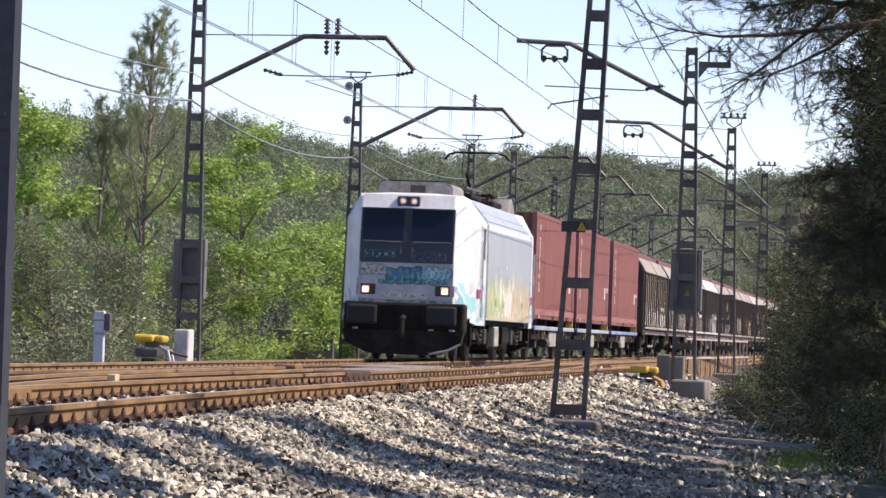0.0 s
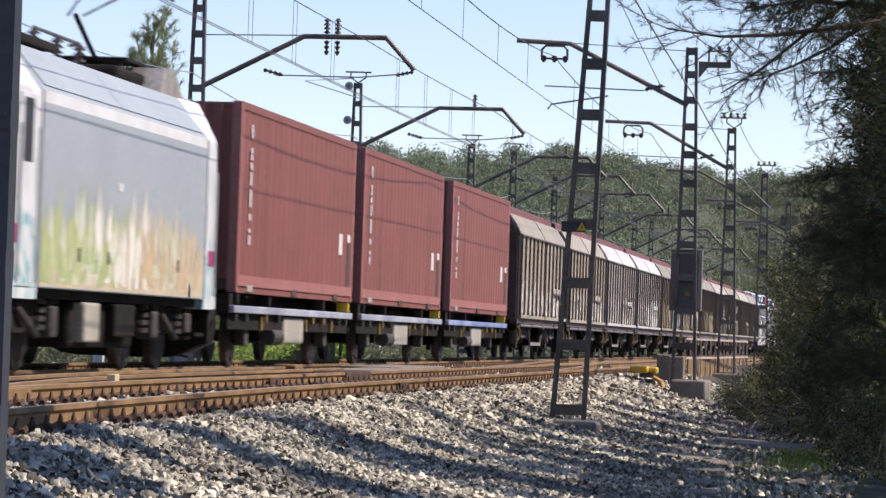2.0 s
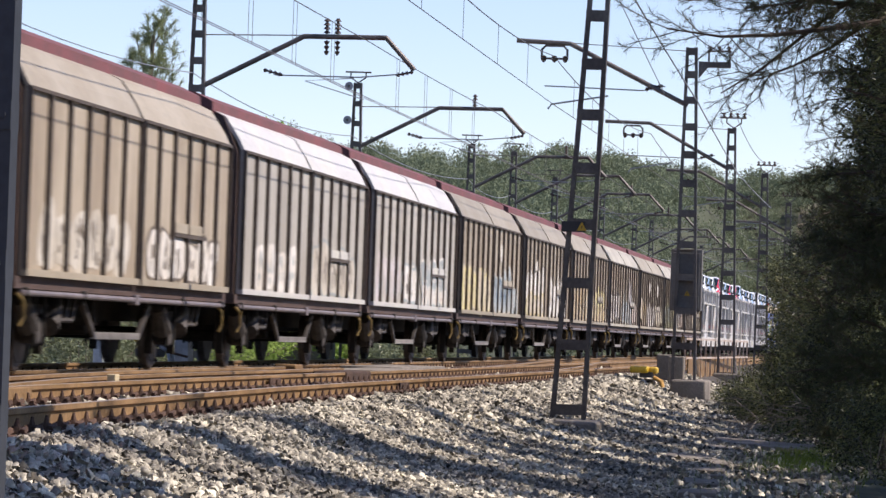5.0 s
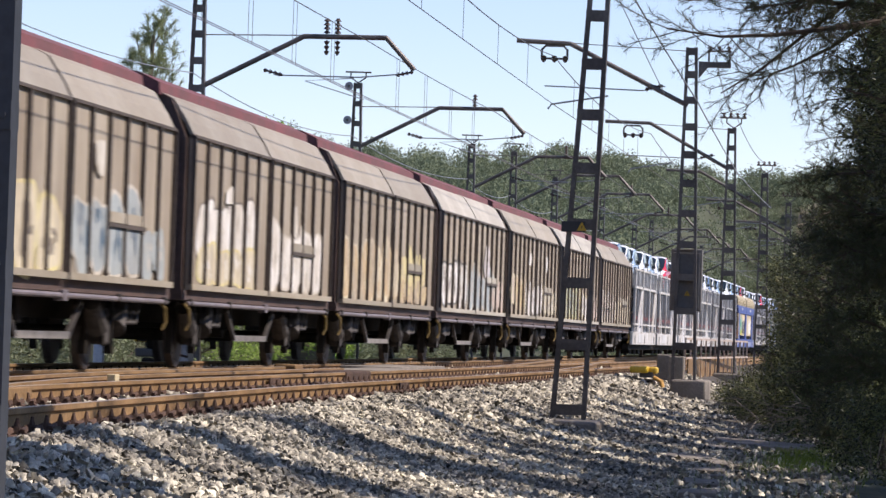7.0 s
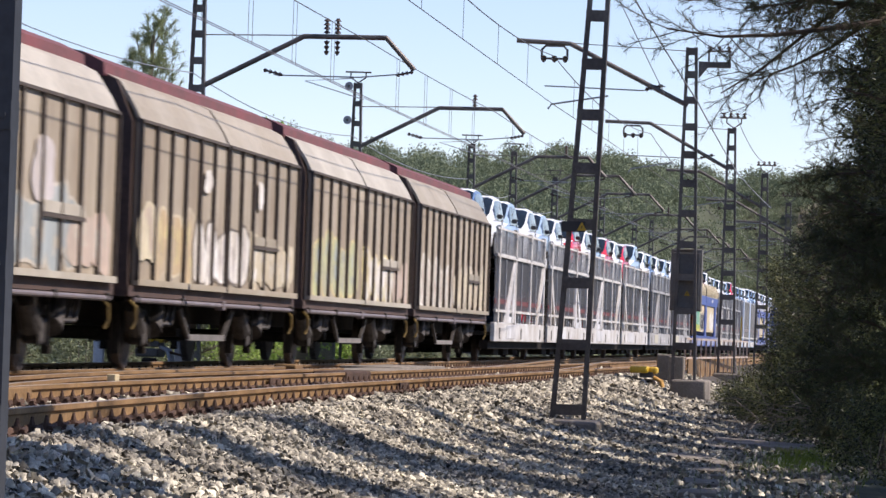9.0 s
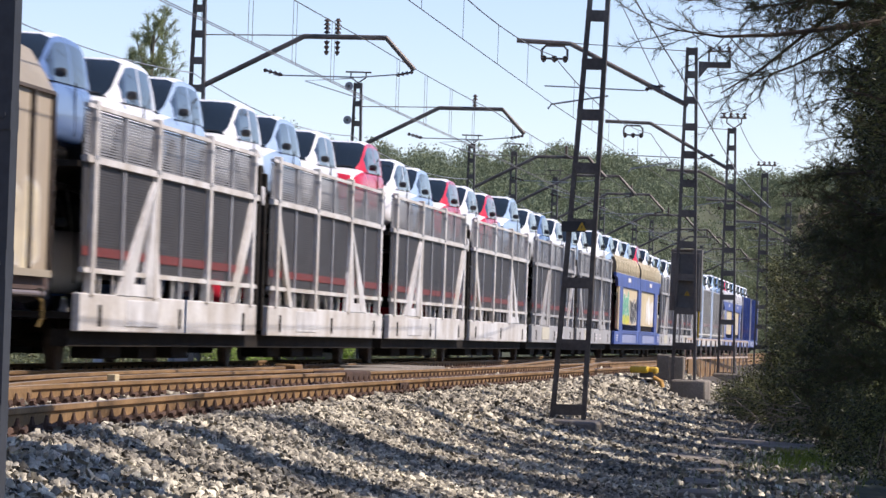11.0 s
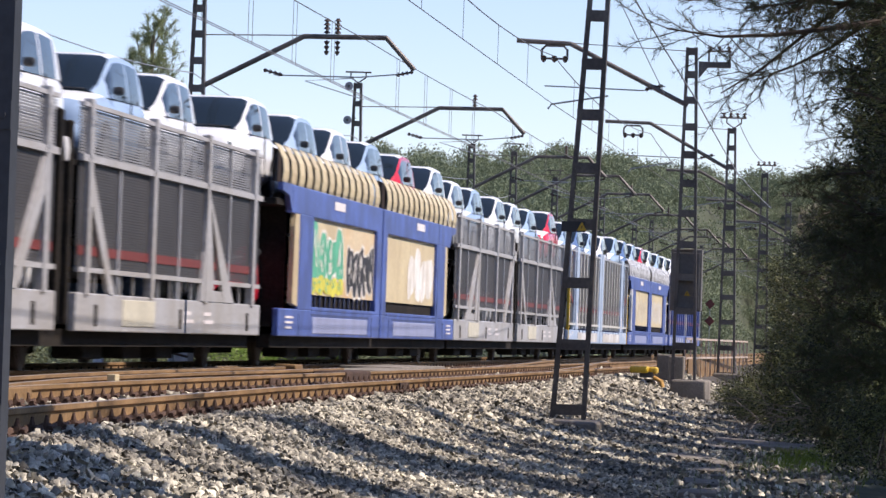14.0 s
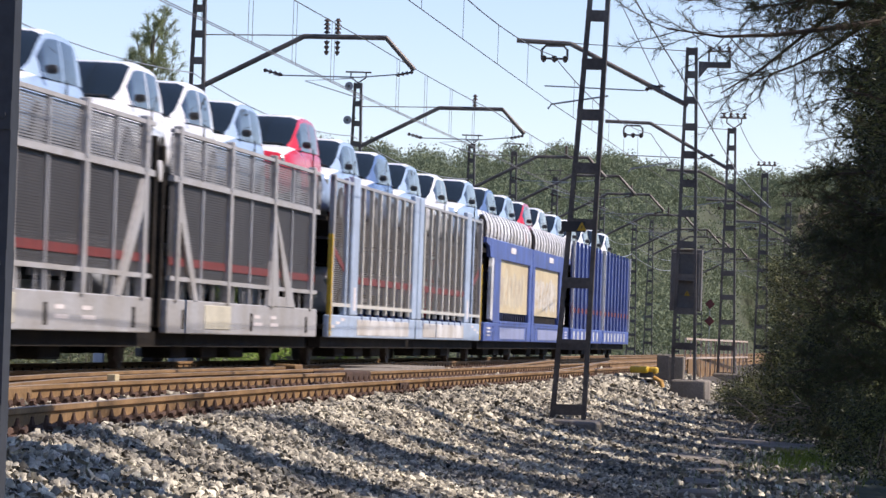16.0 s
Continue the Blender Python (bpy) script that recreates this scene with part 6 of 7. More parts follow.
# --- car carrier wagons ---
def half_frame(t, y0, y1, kind, first, posts):
    """One half of an articulated double-deck carrier."""
    n = 3
    frame_mat = M_KDULL if kind == "dull" else M_KFRAME
    pitch = (posts[-1] - posts[0]) / n
    for s in (-1, 1):
        X = lambda a, b: sorted((s * a, s * b))
        sill = part("sill_plate", boxes((*X(1.36, 1.46), y0 + 0.1, y1 - 0.1, 0.48, 0.93), bevel=0.015), frame_mat, t)
        for k, y in enumerate(posts):
            p = part("post", boxes((*X(1.38, 1.49), y - 0.10, y + 0.10, 0.9, 3.2), bevel=0.012), frame_mat, t)
            for zc in (2.5, 2.95):
                part("post_clamp", boxes((*X(1.385, 1.495), y - 0.115, y + 0.115, zc, zc + 0.05)), M_KTHIN, p)
            if k < n:
                for f in (0.5,):
                    ym = y + pitch * f
                    part("thin_post", boxes((*X(1.39, 1.445), ym - 0.05, ym + 0.05, 0.93, 3.13)), M_KTHIN, t)
                for f in (0.2, 0.42, 0.6, 0.8):
                    ym = y + pitch * f
                    part("sill_strut", boxes((*X(1.38, 1.41), ym - 0.025, ym + 0.025, 0.93, 1.18)), frame_mat, t)
        # braces lean out towards the wagon's ends
        sg = -1 if first else 1
        y = posts[1] if first else posts[n - 1]
        bm = bmesh.new()
        plate(bm, [(y - sg * 0.05, 2.5), (y + sg * 0.2, 2.3), (y + sg * 0.65, 1.2), (y + sg * 0.65, 0.93), (y - sg * 0.4, 0.93), (y - sg * 0.15, 1.6)], *X(1.42, 1.475))
        plate(bm, [(y + sg * 0.1, 2.4), (y + sg * 0.40, 2.25), (y + sg * 2.45, 0.93), (y + sg * 1.6, 0.93)], *X(1.424, 1.471))
        plate(bm, [(y + sg * 0.45, 1.08), (y + sg * 1.9, 1.08), (y + sg * 1.9, 0.93), (y + sg * 0.45, 0.93)], *X(1.428, 1.467))
        part("gusset", bm, M_KWHITE if kind == "grey" else frame_mat, t, "pale A-shaped gusset plate")
        y = posts[n] if first else posts[0]
        bm = bmesh.new()
        plate(bm, [(y, 2.5), (y + sg * 1.75, 0.93), (y + sg * 1.4, 0.93), (y, 2.1)], *X(1.42, 1.475))
        part("strut", bm, frame_mat, t)
        part("deck_rail", boxes((*X(1.40, 1.475), y0 + 0.2, y1 - 0.2, 2.46, 2.54)), frame_mat, t)
        part("lower_rail", boxes((*X(1.40, 1.465), y0 + 0.2, y1 - 0.2, 1.17, 1.23)), frame_mat, t)
        part("top_rail", boxes((*X(1.40, 1.465), y0 + 0.2, y1 - 0.2, 3.10, 3.15)), frame_mat, t)
        for zz0, zz1, fill, mm, nm in ((1.24, 2.44, 0.0315, M_KMESH, "dark perforated side screen"), (2.55, 3.09, 0.0235, M_KMESHUP, "fine see-through upper screen")):
            bm = bmesh.new()
            z = zz0
            while z < zz1:
                box(bm, *X(1.405, 1.42), y0 + 0.2, y1 - 0.2, z, z + fill)
                z += 0.034
            part("side_mesh", bm, mm, t, nm)
        part("stripe", boxes((*X(1.423, 1.432), y0 + 0.25, y1 - 0.25, 1.37, 1.48)), M_REDSTRIPE, t, "faded red stripe")
        for y in (y0 + 1.2, (y0 + y1) / 2, y1 - 1.4):
            part("sill_slot", boxes((*X(1.44, 1.468), y, y + 0.2, 0.54, 0.80), bevel=0.01), M_BLACK, sill)
        part("sill_panel", boxes((*X(1.44, 1.472), y0 + 3.0, y0 + 5.2, 0.55, 0.88), bevel=0.01), M_CREAMPLATE if kind == "dull" else M_KWHITE, sill, "pale sill panel")
        for y in (y0 + 7.4, y0 + 9.0) if kind == "dull" else ():
            part("painted_mark", boxes((*X(1.45, 1.464), y, y + 0.8, 0.62, 0.67)), M_DECAL if kind == "dull" else M_KTHIN, sill)
            part("painted_mark", boxes((*X(1.45, 1.464), y, y + 0.55, 0.73, 0.78)), M_DECAL if kind == "dull" else M_KTHIN, sill)
    part("upper_deck", boxes((-1.38, 1.38, y0 + 0.1, y1 - 0.1, 2.4, 2.47)), M_BLACK, t)
    part("lower_deck", boxes((-1.35, 1.35, y0 + 0.1, y1 - 0.1, 0.62, 0.70)), M_BLACK, t)


def running_gear(t, L):
    for y in (1.9, L / 2, L - 1.9):
        wheelset(t, y, 0.36)
        for s in (-1, 1):
            part("axle_guard", boxes((*sorted((s * 1.0, s * 1.2)), y - 0.5, y + 0.5, 0.3, 0.62), bevel=0.03), M_BLACK, t)
    part("centre_sill", boxes((-0.5, 0.5, 0.3, L - 0.3, 0.36, 0.6)), M_BLACK, t)
    for s in (-1, 1):
        part("side_skirt", boxes((*sorted((s * 1.1, s * 1.3)), 0.5, L - 0.5, 0.30, 0.5)), M_BLACK, t)
        for y in (3.4, 5.9, 8.4, L / 2 + 2.4, L / 2 + 5.0, L / 2 + 7.4):
            part("equipment_box", boxes((*sorted((s * 0.75, s * 1.15)), y, y + 1.3, 0.14, 0.4), bevel=0.03), M_BLACK, t)
    buffers(t, 0.5, -1, 1.0)
    buffers(t, L - 0.5, 1, 1.0)


M_TANBOARD = mat("orange_tan_board", (0.60, 0.40, 0.20), 0.55, var=0.12, coarse=1.0, fine=12, bump=0.04, col2=(0.62, 0.50, 0.32))
M_KDULL = mat("dull_grey_carrier_paint", (0.45, 0.45, 0.46), 0.45, 0.1, var=0.15, coarse=1.2, fine=15, bump=0.05, col2=(0.36, 0.34, 0.32))
M_CREAMPLATE = mat("cream_data_plate", (0.60, 0.56, 0.44), 0.55, var=0.12, coarse=2, fine=15, bump=0.03)
M_KLAV = mat("faded_lavender_paint", (0.30, 0.33, 0.50), 0.5, var=0.12, coarse=1.5, fine=15, bump=0.05)
# colour of the shade seen between the railing slats
M_GAPSHADE = mat("slat_gap_shade", (0.05, 0.032, 0.025), 0.7, var=0.2, bump=0.05)
M_KTHIN = mat("dull_grey_post", (0.46, 0.46, 0.47), 0.5, 0.3, var=0.12, coarse=2, fine=20, bump=0.05)
M_KMESHUP = mat("pale_screen_mesh", (0.27, 0.27, 0.275), 0.5, 0.3, var=0.15, coarse=2, fine=20, bump=0.05)
M_KMESH = mat("dark_screen_mesh", (0.06, 0.057, 0.057), 0.6, 0.2, var=0.15, coarse=2, fine=20, bump=0.05)


def carrier(L, kind, label):
    t = thing("car_carrier_wagon", label, "wagon", "car carrier wagons")
    mid = L / 2
    half_frame(t, 0.3, mid - 0.75, kind, True, (1.0, 5.15, 9.2, 13.05))
    half_frame(t, mid + 0.25, L - 0.3, kind, False, (15.5, 19.75, 23.85, 27.95))
    for s in (-1, 1):
        part("joint_post", boxes((*sorted((s * 1.30, s * 1.42)), mid - 0.62, mid - 0.46, 0.55, 3.0), bevel=0.02), M_BLACK, t)
        part("joint_post", boxes((*sorted((s * 1.30, s * 1.42)), mid - 0.02, mid + 0.12, 0.55, 2.9), bevel=0.02), M_BLACK, t)
        bm = bmesh.new()
        rod(bm, (s * 1.3, mid - 0.25, 2.56), (s * 1.42, mid - 0.25, 2.56), 0.14, 14)
        part("joint_pivot", bm, M_KWHITE, t, "white round pivot between the two halves")
        bm = bmesh.new()
        path_tube(bm, [(s * 1.2, mid - 0.7, 1.5), (s * 1.34, mid - 0.3, 1.2), (s * 1.2, mid + 0.2, 1.55)], 0.035, 6)
        part("joint_hose", bm, M_BLACK, t)
    running_gear(t, L)
    return t


def blue_carrier(L, label, dark):
    """Boxed-in double-deck carrier: open end bays, curved end posts, boards in framed openings, curled railing slats."""
    t = thing("car_carrier_wagon", label, "wagon", "car carrier wagons")
    slat = M_CREAM if not dark else M_KWHITE
    mid = L / 2
    for end in (0, 1):
        f = (lambda y: y) if end == 0 else (lambda y: L - y)
        two = lambda a, b: sorted((f(a), f(b)))
        for s in (-1, 1):
            X = lambda a, b: sorted((s * a, s * b))
            sill = part("sill_plate", boxes((*X(1.36, 1.46), *two(0.35, mid - 0.1), 0.48, 0.91), bevel=0.02), M_KBLUE, t)
            part("upper_beam", boxes((*X(1.36, 1.46), *two(1.4, mid - 0.1), 2.40, 2.84), bevel=0.02), M_KBLUE, t)
            bm = bmesh.new()
            plate(bm, [(f(0.4), 2.84), (f(1.42), 2.84), (f(1.42), 2.42), (f(1.1), 2.66), (f(0.4), 2.72)], *X(1.37, 1.455))
            part("beam_haunch", bm, M_KBLUE, t)
            bm = bmesh.new()
            plate(bm, [(f(1.75), 1.0), (f(2.32), 0.95), (f(2.32), 2.42), (f(1.9), 2.42), (f(1.82), 2.2), (f(1.78), 1.4)], *X(1.37, 1.45))
            part("curved_post", bm, slat, t, "pale curved end post")
            part("column", boxes((*X(1.36, 1.462), *two(2.32, 3.85), 0.90, 2.42), bevel=0.02), M_KBLUE, t)
            part("column", boxes((*X(1.36, 1.462), *two(mid - 0.75, mid - 0.1), 0.90, 2.42), bevel=0.02), M_KBLUE, t)
            a, b = 3.85, mid - 0.75
            cut = (a, (a + b) / 2, b)
            for k in range(2):
                part("side_board", boxes((*X(1.36, 1.40), *two(cut[k] + 0.006 * k, cut[k + 1]), 1.16, 2.41)), M_CREAM if end or k == 0 or dark else M_TANBOARD, t, "cream side board")
            # black strip fills the recess below the boards in place of its shade
            part("board_gap", boxes((*X(1.32, 1.36), *two(a, b), 0.9, 1.16)), M_BLACK, t)
            part("opening_rim", boxes((*X(1.44, 1.47), *two(a, b), 0.90, 0.96), bevel=0.01), M_KBLUE, t)
            bm = bmesh.new()
            for k in range(14):
                y = a + 0.25 + (b - a - 0.5) * k / 13
                box(bm, *X(1.37, 1.40), y - 0.03, y + 0.03, 0.96, 1.16)
            tagged(part("rail_stub", bm, M_KDARK, t), kind="stuff")
            n = 14
            w = (mid - 0.7) / n
            for k in range(n):
                y = 0.4 + w * k
                bm = bmesh.new()
                P = [(1.44, 2.84), (1.46, 3.02), (1.44, 3.2), (1.36, 3.36), (1.30, 3.44), (1.292, 3.43), (1.35, 3.35), (1.428, 3.195), (1.448, 3.02), (1.428, 2.84)]
                prism(bm, [(s * x, z) for x, z in P], *two(y, y + w * 0.66))
                part("railing_slat", bm, slat, t)
            # added dark sheet that stands for the shade behind the slats
            part("railing_back", boxes((*X(1.26, 1.28), *two(0.45, mid - 0.3), 2.86, 3.36)), M_GAPSHADE, t, "dark brown backing for the shaded gaps between slats")
            part("sill_panel", boxes((*X(1.452, 1.472), *two(4.0, mid - 1.9), 0.53, 0.80), bevel=0.012), M_KLAV, sill, "faded lavender sill panel")
            part("sill_groove", boxes((*X(1.45, 1.464), *two(3.8, mid - 1.7), 0.815, 0.85)), M_KDARK, sill)
            for y in (2.4, mid - 1.3):
                part("sill_groove", boxes((*X(1.45, 1.464), *two(y, y + 0.1), 0.5, 0.84)), M_KDARK, sill)
            for z in (0.60, 0.68, 0.76):
                part("painted_mark", boxes((*X(1.45, 1.468), *two(1.0, 1.7 + 0.1 * (z > 0.65)), z, z + 0.035)), M_DECAL, sill)
            part("badge_plate", boxes((*X(1.455, 1.468), *two(6.2, 7.5), 2.60, 2.74)), M_DECAL, t)
        part("upper_deck", boxes((-1.36, 1.36, *two(0.4, mid - 0.1), 2.5, 2.6)), M_BLACK, t)
        part("lower_deck", boxes((-1.34, 1.34, *two(0.4, mid - 0.1), 0.62, 0.70)), M_BLACK, t)
        # black sheet added so that the open end bay stays dark
        part("end_partition", boxes((-1.3, 1.3, *two(1.9, 1.96), 0.7, 2.5)), M_BLACK, t)
    running_gear(t, L)
    return t


def tail_carrier(L):
    t = thing("car_carrier_wagon", "dark blue screened car carrier at the end of the train", "wagon", "car carrier wagons")
    mid = L / 2
    for y0, y1 in ((0.4, mid - 0.15), (mid + 0.15, L - 0.3)):
        for s in (-1, 1):
            X = lambda a, b: sorted((s * a, s * b))
            part("sill_plate", boxes((*X(1.36, 1.46), y0, y1, 0.48, 0.9), bevel=0.02), M_KBLUE, t)
            part("side_screen", boxes((*X(1.38, 1.42), y0, y1, 0.9, 3.3)), M_KDARK, t)
            for j in range(9):
                y = y0 + 0.05 + (y1 - y0 - 0.25) * j / 8
                part("post", boxes((*X(1.40, 1.48), y, y + 0.12, 0.9, 3.4)), M_KBLUE if j not in (0, 8) else M_KFRAME, t)
            part("stripe", boxes((*X(1.424, 1.434), y0, y1, 1.36, 1.5)), M_REDSTRIPE, t)
            for j in range(7):
                y = y0 + 0.6 + j * 1.5
                part("sill_slot", boxes((*X(1.44, 1.47), y, y + 0.5, 0.55, 0.82)), M_KWHITE, t)
        part("upper_deck", boxes((-1.36, 1.36, y0, y1, 2.5, 2.6)), M_BLACK, t)
        part("lower_deck", boxes((-1.34, 1.34, y0, y1, 0.62, 0.70)), M_BLACK, t)
    part("end_frame", boxes((-1.42, -1.3, L - 0.34, L - 0.22, 0.6, 3.35), (1.3, 1.42, L - 0.34, L - 0.22, 0.6, 3.35), (-1.42, 1.42, L - 0.34, L - 0.22, 3.2, 3.35)), M_KBLUE, t)
    running_gear(t, L)
    return t


def slim_carrier(L, label):
    """Double-deck carrier with pale blue end plates, many slim beige posts and brownish see-through screens."""
    t = thing("car_carrier_wagon", label, "wagon", "car carrier wagons")
    mid = L / 2
    for end in (0, 1):
        f = (lambda y: y) if end == 0 else (lambda y: L - y)
        two = lambda a, b: sorted((f(a), f(b)))
        for s in (-1, 1):
            X = lambda a, b: sorted((s * a, s * b))
            sill = part("sill_plate", boxes((*X(1.36, 1.46), *two(0.35, mid - 0.12), 0.48, 0.86), bevel=0.02), M_PALEBLUE, t)
            part("sill_panel", boxes((*X(1.45, 1.47), *two(3.9, mid - 1.2), 0.52, 0.80), bevel=0.012), M_KFRAME, sill, "pale grey sill panel")
            for k, y in enumerate((0.6, 1.2, 1.8)):
                part("painted_mark", boxes((*X(1.45, 1.464), *two(y, y + 0.45), 0.64 + 0.06 * k, 0.69 + 0.06 * k)), M_DECAL, sill)
            for y in (0.5, 2.2):
                part("end_post", boxes((*X(1.38, 1.47), *two(y, y + 0.16), 0.86, 3.2), bevel=0.012), M_PALEBLUE if y > 1 else M_KTHIN, t)
            part("end_plate", boxes((*X(1.37, 1.475), *two(2.9, 3.75), 0.86, 3.26), bevel=0.03), M_PALEBLUE, t, "wide pale blue end plate")
            part("end_plate", boxes((*X(1.37, 1.475), *two(mid - 0.75, mid - 0.12), 0.86, 3.26), bevel=0.03), M_PALEBLUE, t, "wide pale blue end plate")
            part("end_sign", boxes((*X(1.475, 1.48), *two(3.2, 3.5), 0.95, 1.35)), M_DECAL, t)
            part("end_ladder", boxes((*X(1.40, 1.48), *two(0.36, 0.46), 0.5, 2.2), bevel=0.01), M_YELLOW, t, "yellow end grab rail")
            n = 7
            for k in range(n):
                y = 4.5 + (mid - 1.2 - 4.5) * k / (n - 1)
                part("post", boxes((*X(1.39, 1.46), *two(y - 0.06, y + 0.06), 0.9, 3.12), bevel=0.01), M_SLIMPOST, t)
                part("post_foot", boxes((*X(1.40, 1.47), *two(y - 0.05, y + 0.05), 0.74, 0.9)), M_KDARK, t)
            part("lower_rail", boxes((*X(1.40, 1.465), *two(0.5, mid - 0.3), 1.0, 1.06)), M_SLIMPOST, t)
            part("top_rail", boxes((*X(1.40, 1.465), *two(0.5, mid - 0.3), 3.10, 3.15)), M_KTHIN, t)
            bm = bmesh.new()
            z = 1.07
            while z < 3.1:
                box(bm, *X(1.405, 1.418), *two(0.5, mid - 0.3), z, z + (0.019 if z < 2.5 else 0.012))
                z += 0.034
            part("side_mesh", bm, M_BROWNMESH, t, "brownish see-through side screen")
            part("stripe", boxes((*X(1.42, 1.43), *two(3.75, mid - 0.75), 1.42, 1.54)), M_REDSTRIPE, t, "faded red stripe")
            bm = bmesh.new()
            plate(bm, [(f(0.7), 1.92), (f(2.2), 1.60), (f(2.2), 1.72), (f(0.7), 2.06)], *X(1.42, 1.43))
            part("stripe", bm, M_REDSTRIPE, t, "faded red stripe")
        part("upper_deck", boxes((-1.36, 1.36, *two(0.3, mid - 0.1), 2.42, 2.49)), M_BLACK, t)
        part("lower_deck", boxes((-1.35, 1.35, *two(0.3, mid - 0.1), 0.62, 0.70)), M_BLACK, t)
    running_gear(t, L)
    return t


M_PALEBLUE = mat("pale_blue_carrier_paint", (0.42, 0.52, 0.66), 0.45, var=0.12, coarse=1.5, fine=15, bump=0.05, col2=(0.33, 0.40, 0.50))
M_SLIMPOST = mat("beige_grey_post", (0.60, 0.58, 0.52), 0.5, var=0.1, coarse=2, fine=15, bump=0.05)
M_BROWNMESH = mat("brownish_screen_mesh", (0.13, 0.115, 0.10), 0.6, var=0.15, coarse=2, fine=20, bump=0.05)
ka = carrier(29.0, "grey", "pale double-deck car carrier with dark mesh sides and red stripe")
kg = carrier(29.2, "dull", "dull grey double-deck car carrier with dark mesh sides and red stripe")
kw = slim_carrier(25.4, "pale blue double-deck car carrier with slim beige posts")
b1 = blue_carrier(25.5, "blue double-deck car carrier with cream boards and graffiti", False)
rng = np.random.default_rng(47)
board = lambda a, b, k: (1.4005 + k, a, b)
tag_piece(b1, rng, board, 3.9, 7.9, 1.40, 2.34, 4, P_GREEN, P_WHITE, P_WHITE)
tag_piece(b1, rng, lambda a, b, k: board(a, b, k + 0.008), 3.9, 7.9, 1.17, 1.52, 5, P_YELLOW, None, P_GREEN)
tag_piece(b1, rng, lambda a, b, k: board(a, b, k + 0.002), 8.4, 11.9, 1.22, 2.12, 5, P_INK, P_WHITE, P_WHITE)
tag_piece(b1, rng, board, 17.3, 21.4, 1.24, 2.30, 4, P_WHITE, None, None)
b2 = blue_carrier(24.5, "blue double-deck car carrier with cream boards and white railings", True)
tag_piece(b2, rng, board, 4.4, 10.6, 1.3, 2.2, 6, P_CREAMY, None, P_OCHRE)
tag_piece(b2, rng, board, 13.6, 20.0, 1.3, 2.2, 6, P_PALE, None, P_OCHRE)
mover(ka, 318.4)
mover(copy_thing(ka, Matrix()), 347.7)
mover(kg, 377.4)
mover(b1, 407.75)
mover(copy_thing(kg, Matrix()), 432.65)
mover(kw, 462.6)
mover(b2, 488.2)
mover(tail_carrier(25.2), 513.0)
# upper deck: (place along the train, colour), deck height by stretch; cars over a wagon joint stand a little higher
UPPER = ((318.4, 4), (323.0, 0), (326.9, 2), (332.4, 0), (336.6, 2), (341.1, 0), (347.6, 1), (352.3, 0), (356.2, 2), (361.8, 1), (365.9, 0), (370.4, 1), (376.4, 2), (381.8, 0), (385.7, 4), (390.4, 0), (395.9, 2), (400.0, 0),
         (407.3, 0), (412.4, 2), (416.8, 0), (421.6, 2), (426.8, 1), (432.5, 0), (436.6, 0), (440.9, 2), (446.6, 0), (450.8, 0), (455.5, 2), (461.9, 1), (467.2, 2), (472.2, 4), (477.2, 2), (482.3, 0),
         (488.6, 2), (493.4, 4), (498.3, 2), (503.2, 1), (508.0, 0), (513.6, 2), (518.5, 0), (523.5, 0), (528.5, 2), (533.4, 0))
for k, (y, colour) in enumerate(UPPER):
    joint = min(abs(y - q) for q in (347.6, 376.4, 432.5, 461.9)) < 0.1
    load(y, 2.61 if 406 < y < 431 or y > 487 or joint else 2.48, colour)
    if k % 3 != 1 and not joint and min(abs(y + 0.3 - q) for q in (332.9, 362.2, 391.9, 420.5, 447.2, 475.3, 500.5)) > 0.1:
        load(y + 0.3, 0.71, (0, 3, 4, 1, 0)[k % 5])


# ---- plants ----
def leaf_quads(rng, centres, spread, n_each, size, flat=0.5, aspect=0.6):
    """Small leaf blades scattered in clumps round the centres: quads, as arrays."""
    c = np.repeat(np.asarray(centres, float), n_each, axis=0)
    sp = np.asarray(spread, float)
    c = c + rng.normal(0, 1, c.shape) * (sp if sp.ndim == 0 or sp.shape == (3,) else np.repeat(sp, n_each, axis=0))
    m = len(c)
    a = rng.normal(size=(m, 3))
    a[:, 2] *= flat
    a /= np.linalg.norm(a, axis=1)[:, None]
    b = np.cross(a, rng.normal(size=(m, 3)))
    b /= np.linalg.norm(b, axis=1)[:, None]
    s = (size * rng.uniform(0.6, 1.3, m))[:, None]
    a, b = a * s, b * s * aspect
    v = np.stack([c - a, c + b * 0.5 - a * 0.1, c + a, c - b * 0.5 - a * 0.1], 1)
    return v.reshape(-1, 3), np.arange(m * 4).reshape(-1, 4)


def limb(bm, pts, r0, r1, n=7):
    k = len(pts) - 1
    for i, (p, q) in enumerate(zip(pts, pts[1:])):
        rod(bm, p, q, r0 + (r1 - r0) * i / k, n, r0 + (r1 - r0) * (i + 1) / k)


def wander(rng, p, d, length, steps, bend, lift):
    pts = [Vector(p)]
    d = Vector(d).normalized()
    for _ in range(steps):
        d = (d + Vector(rng.normal(0, bend, 3)) + Vector((0, 0, lift))).normalized()
        pts.append(pts[-1] + d * (length / steps))
    return pts


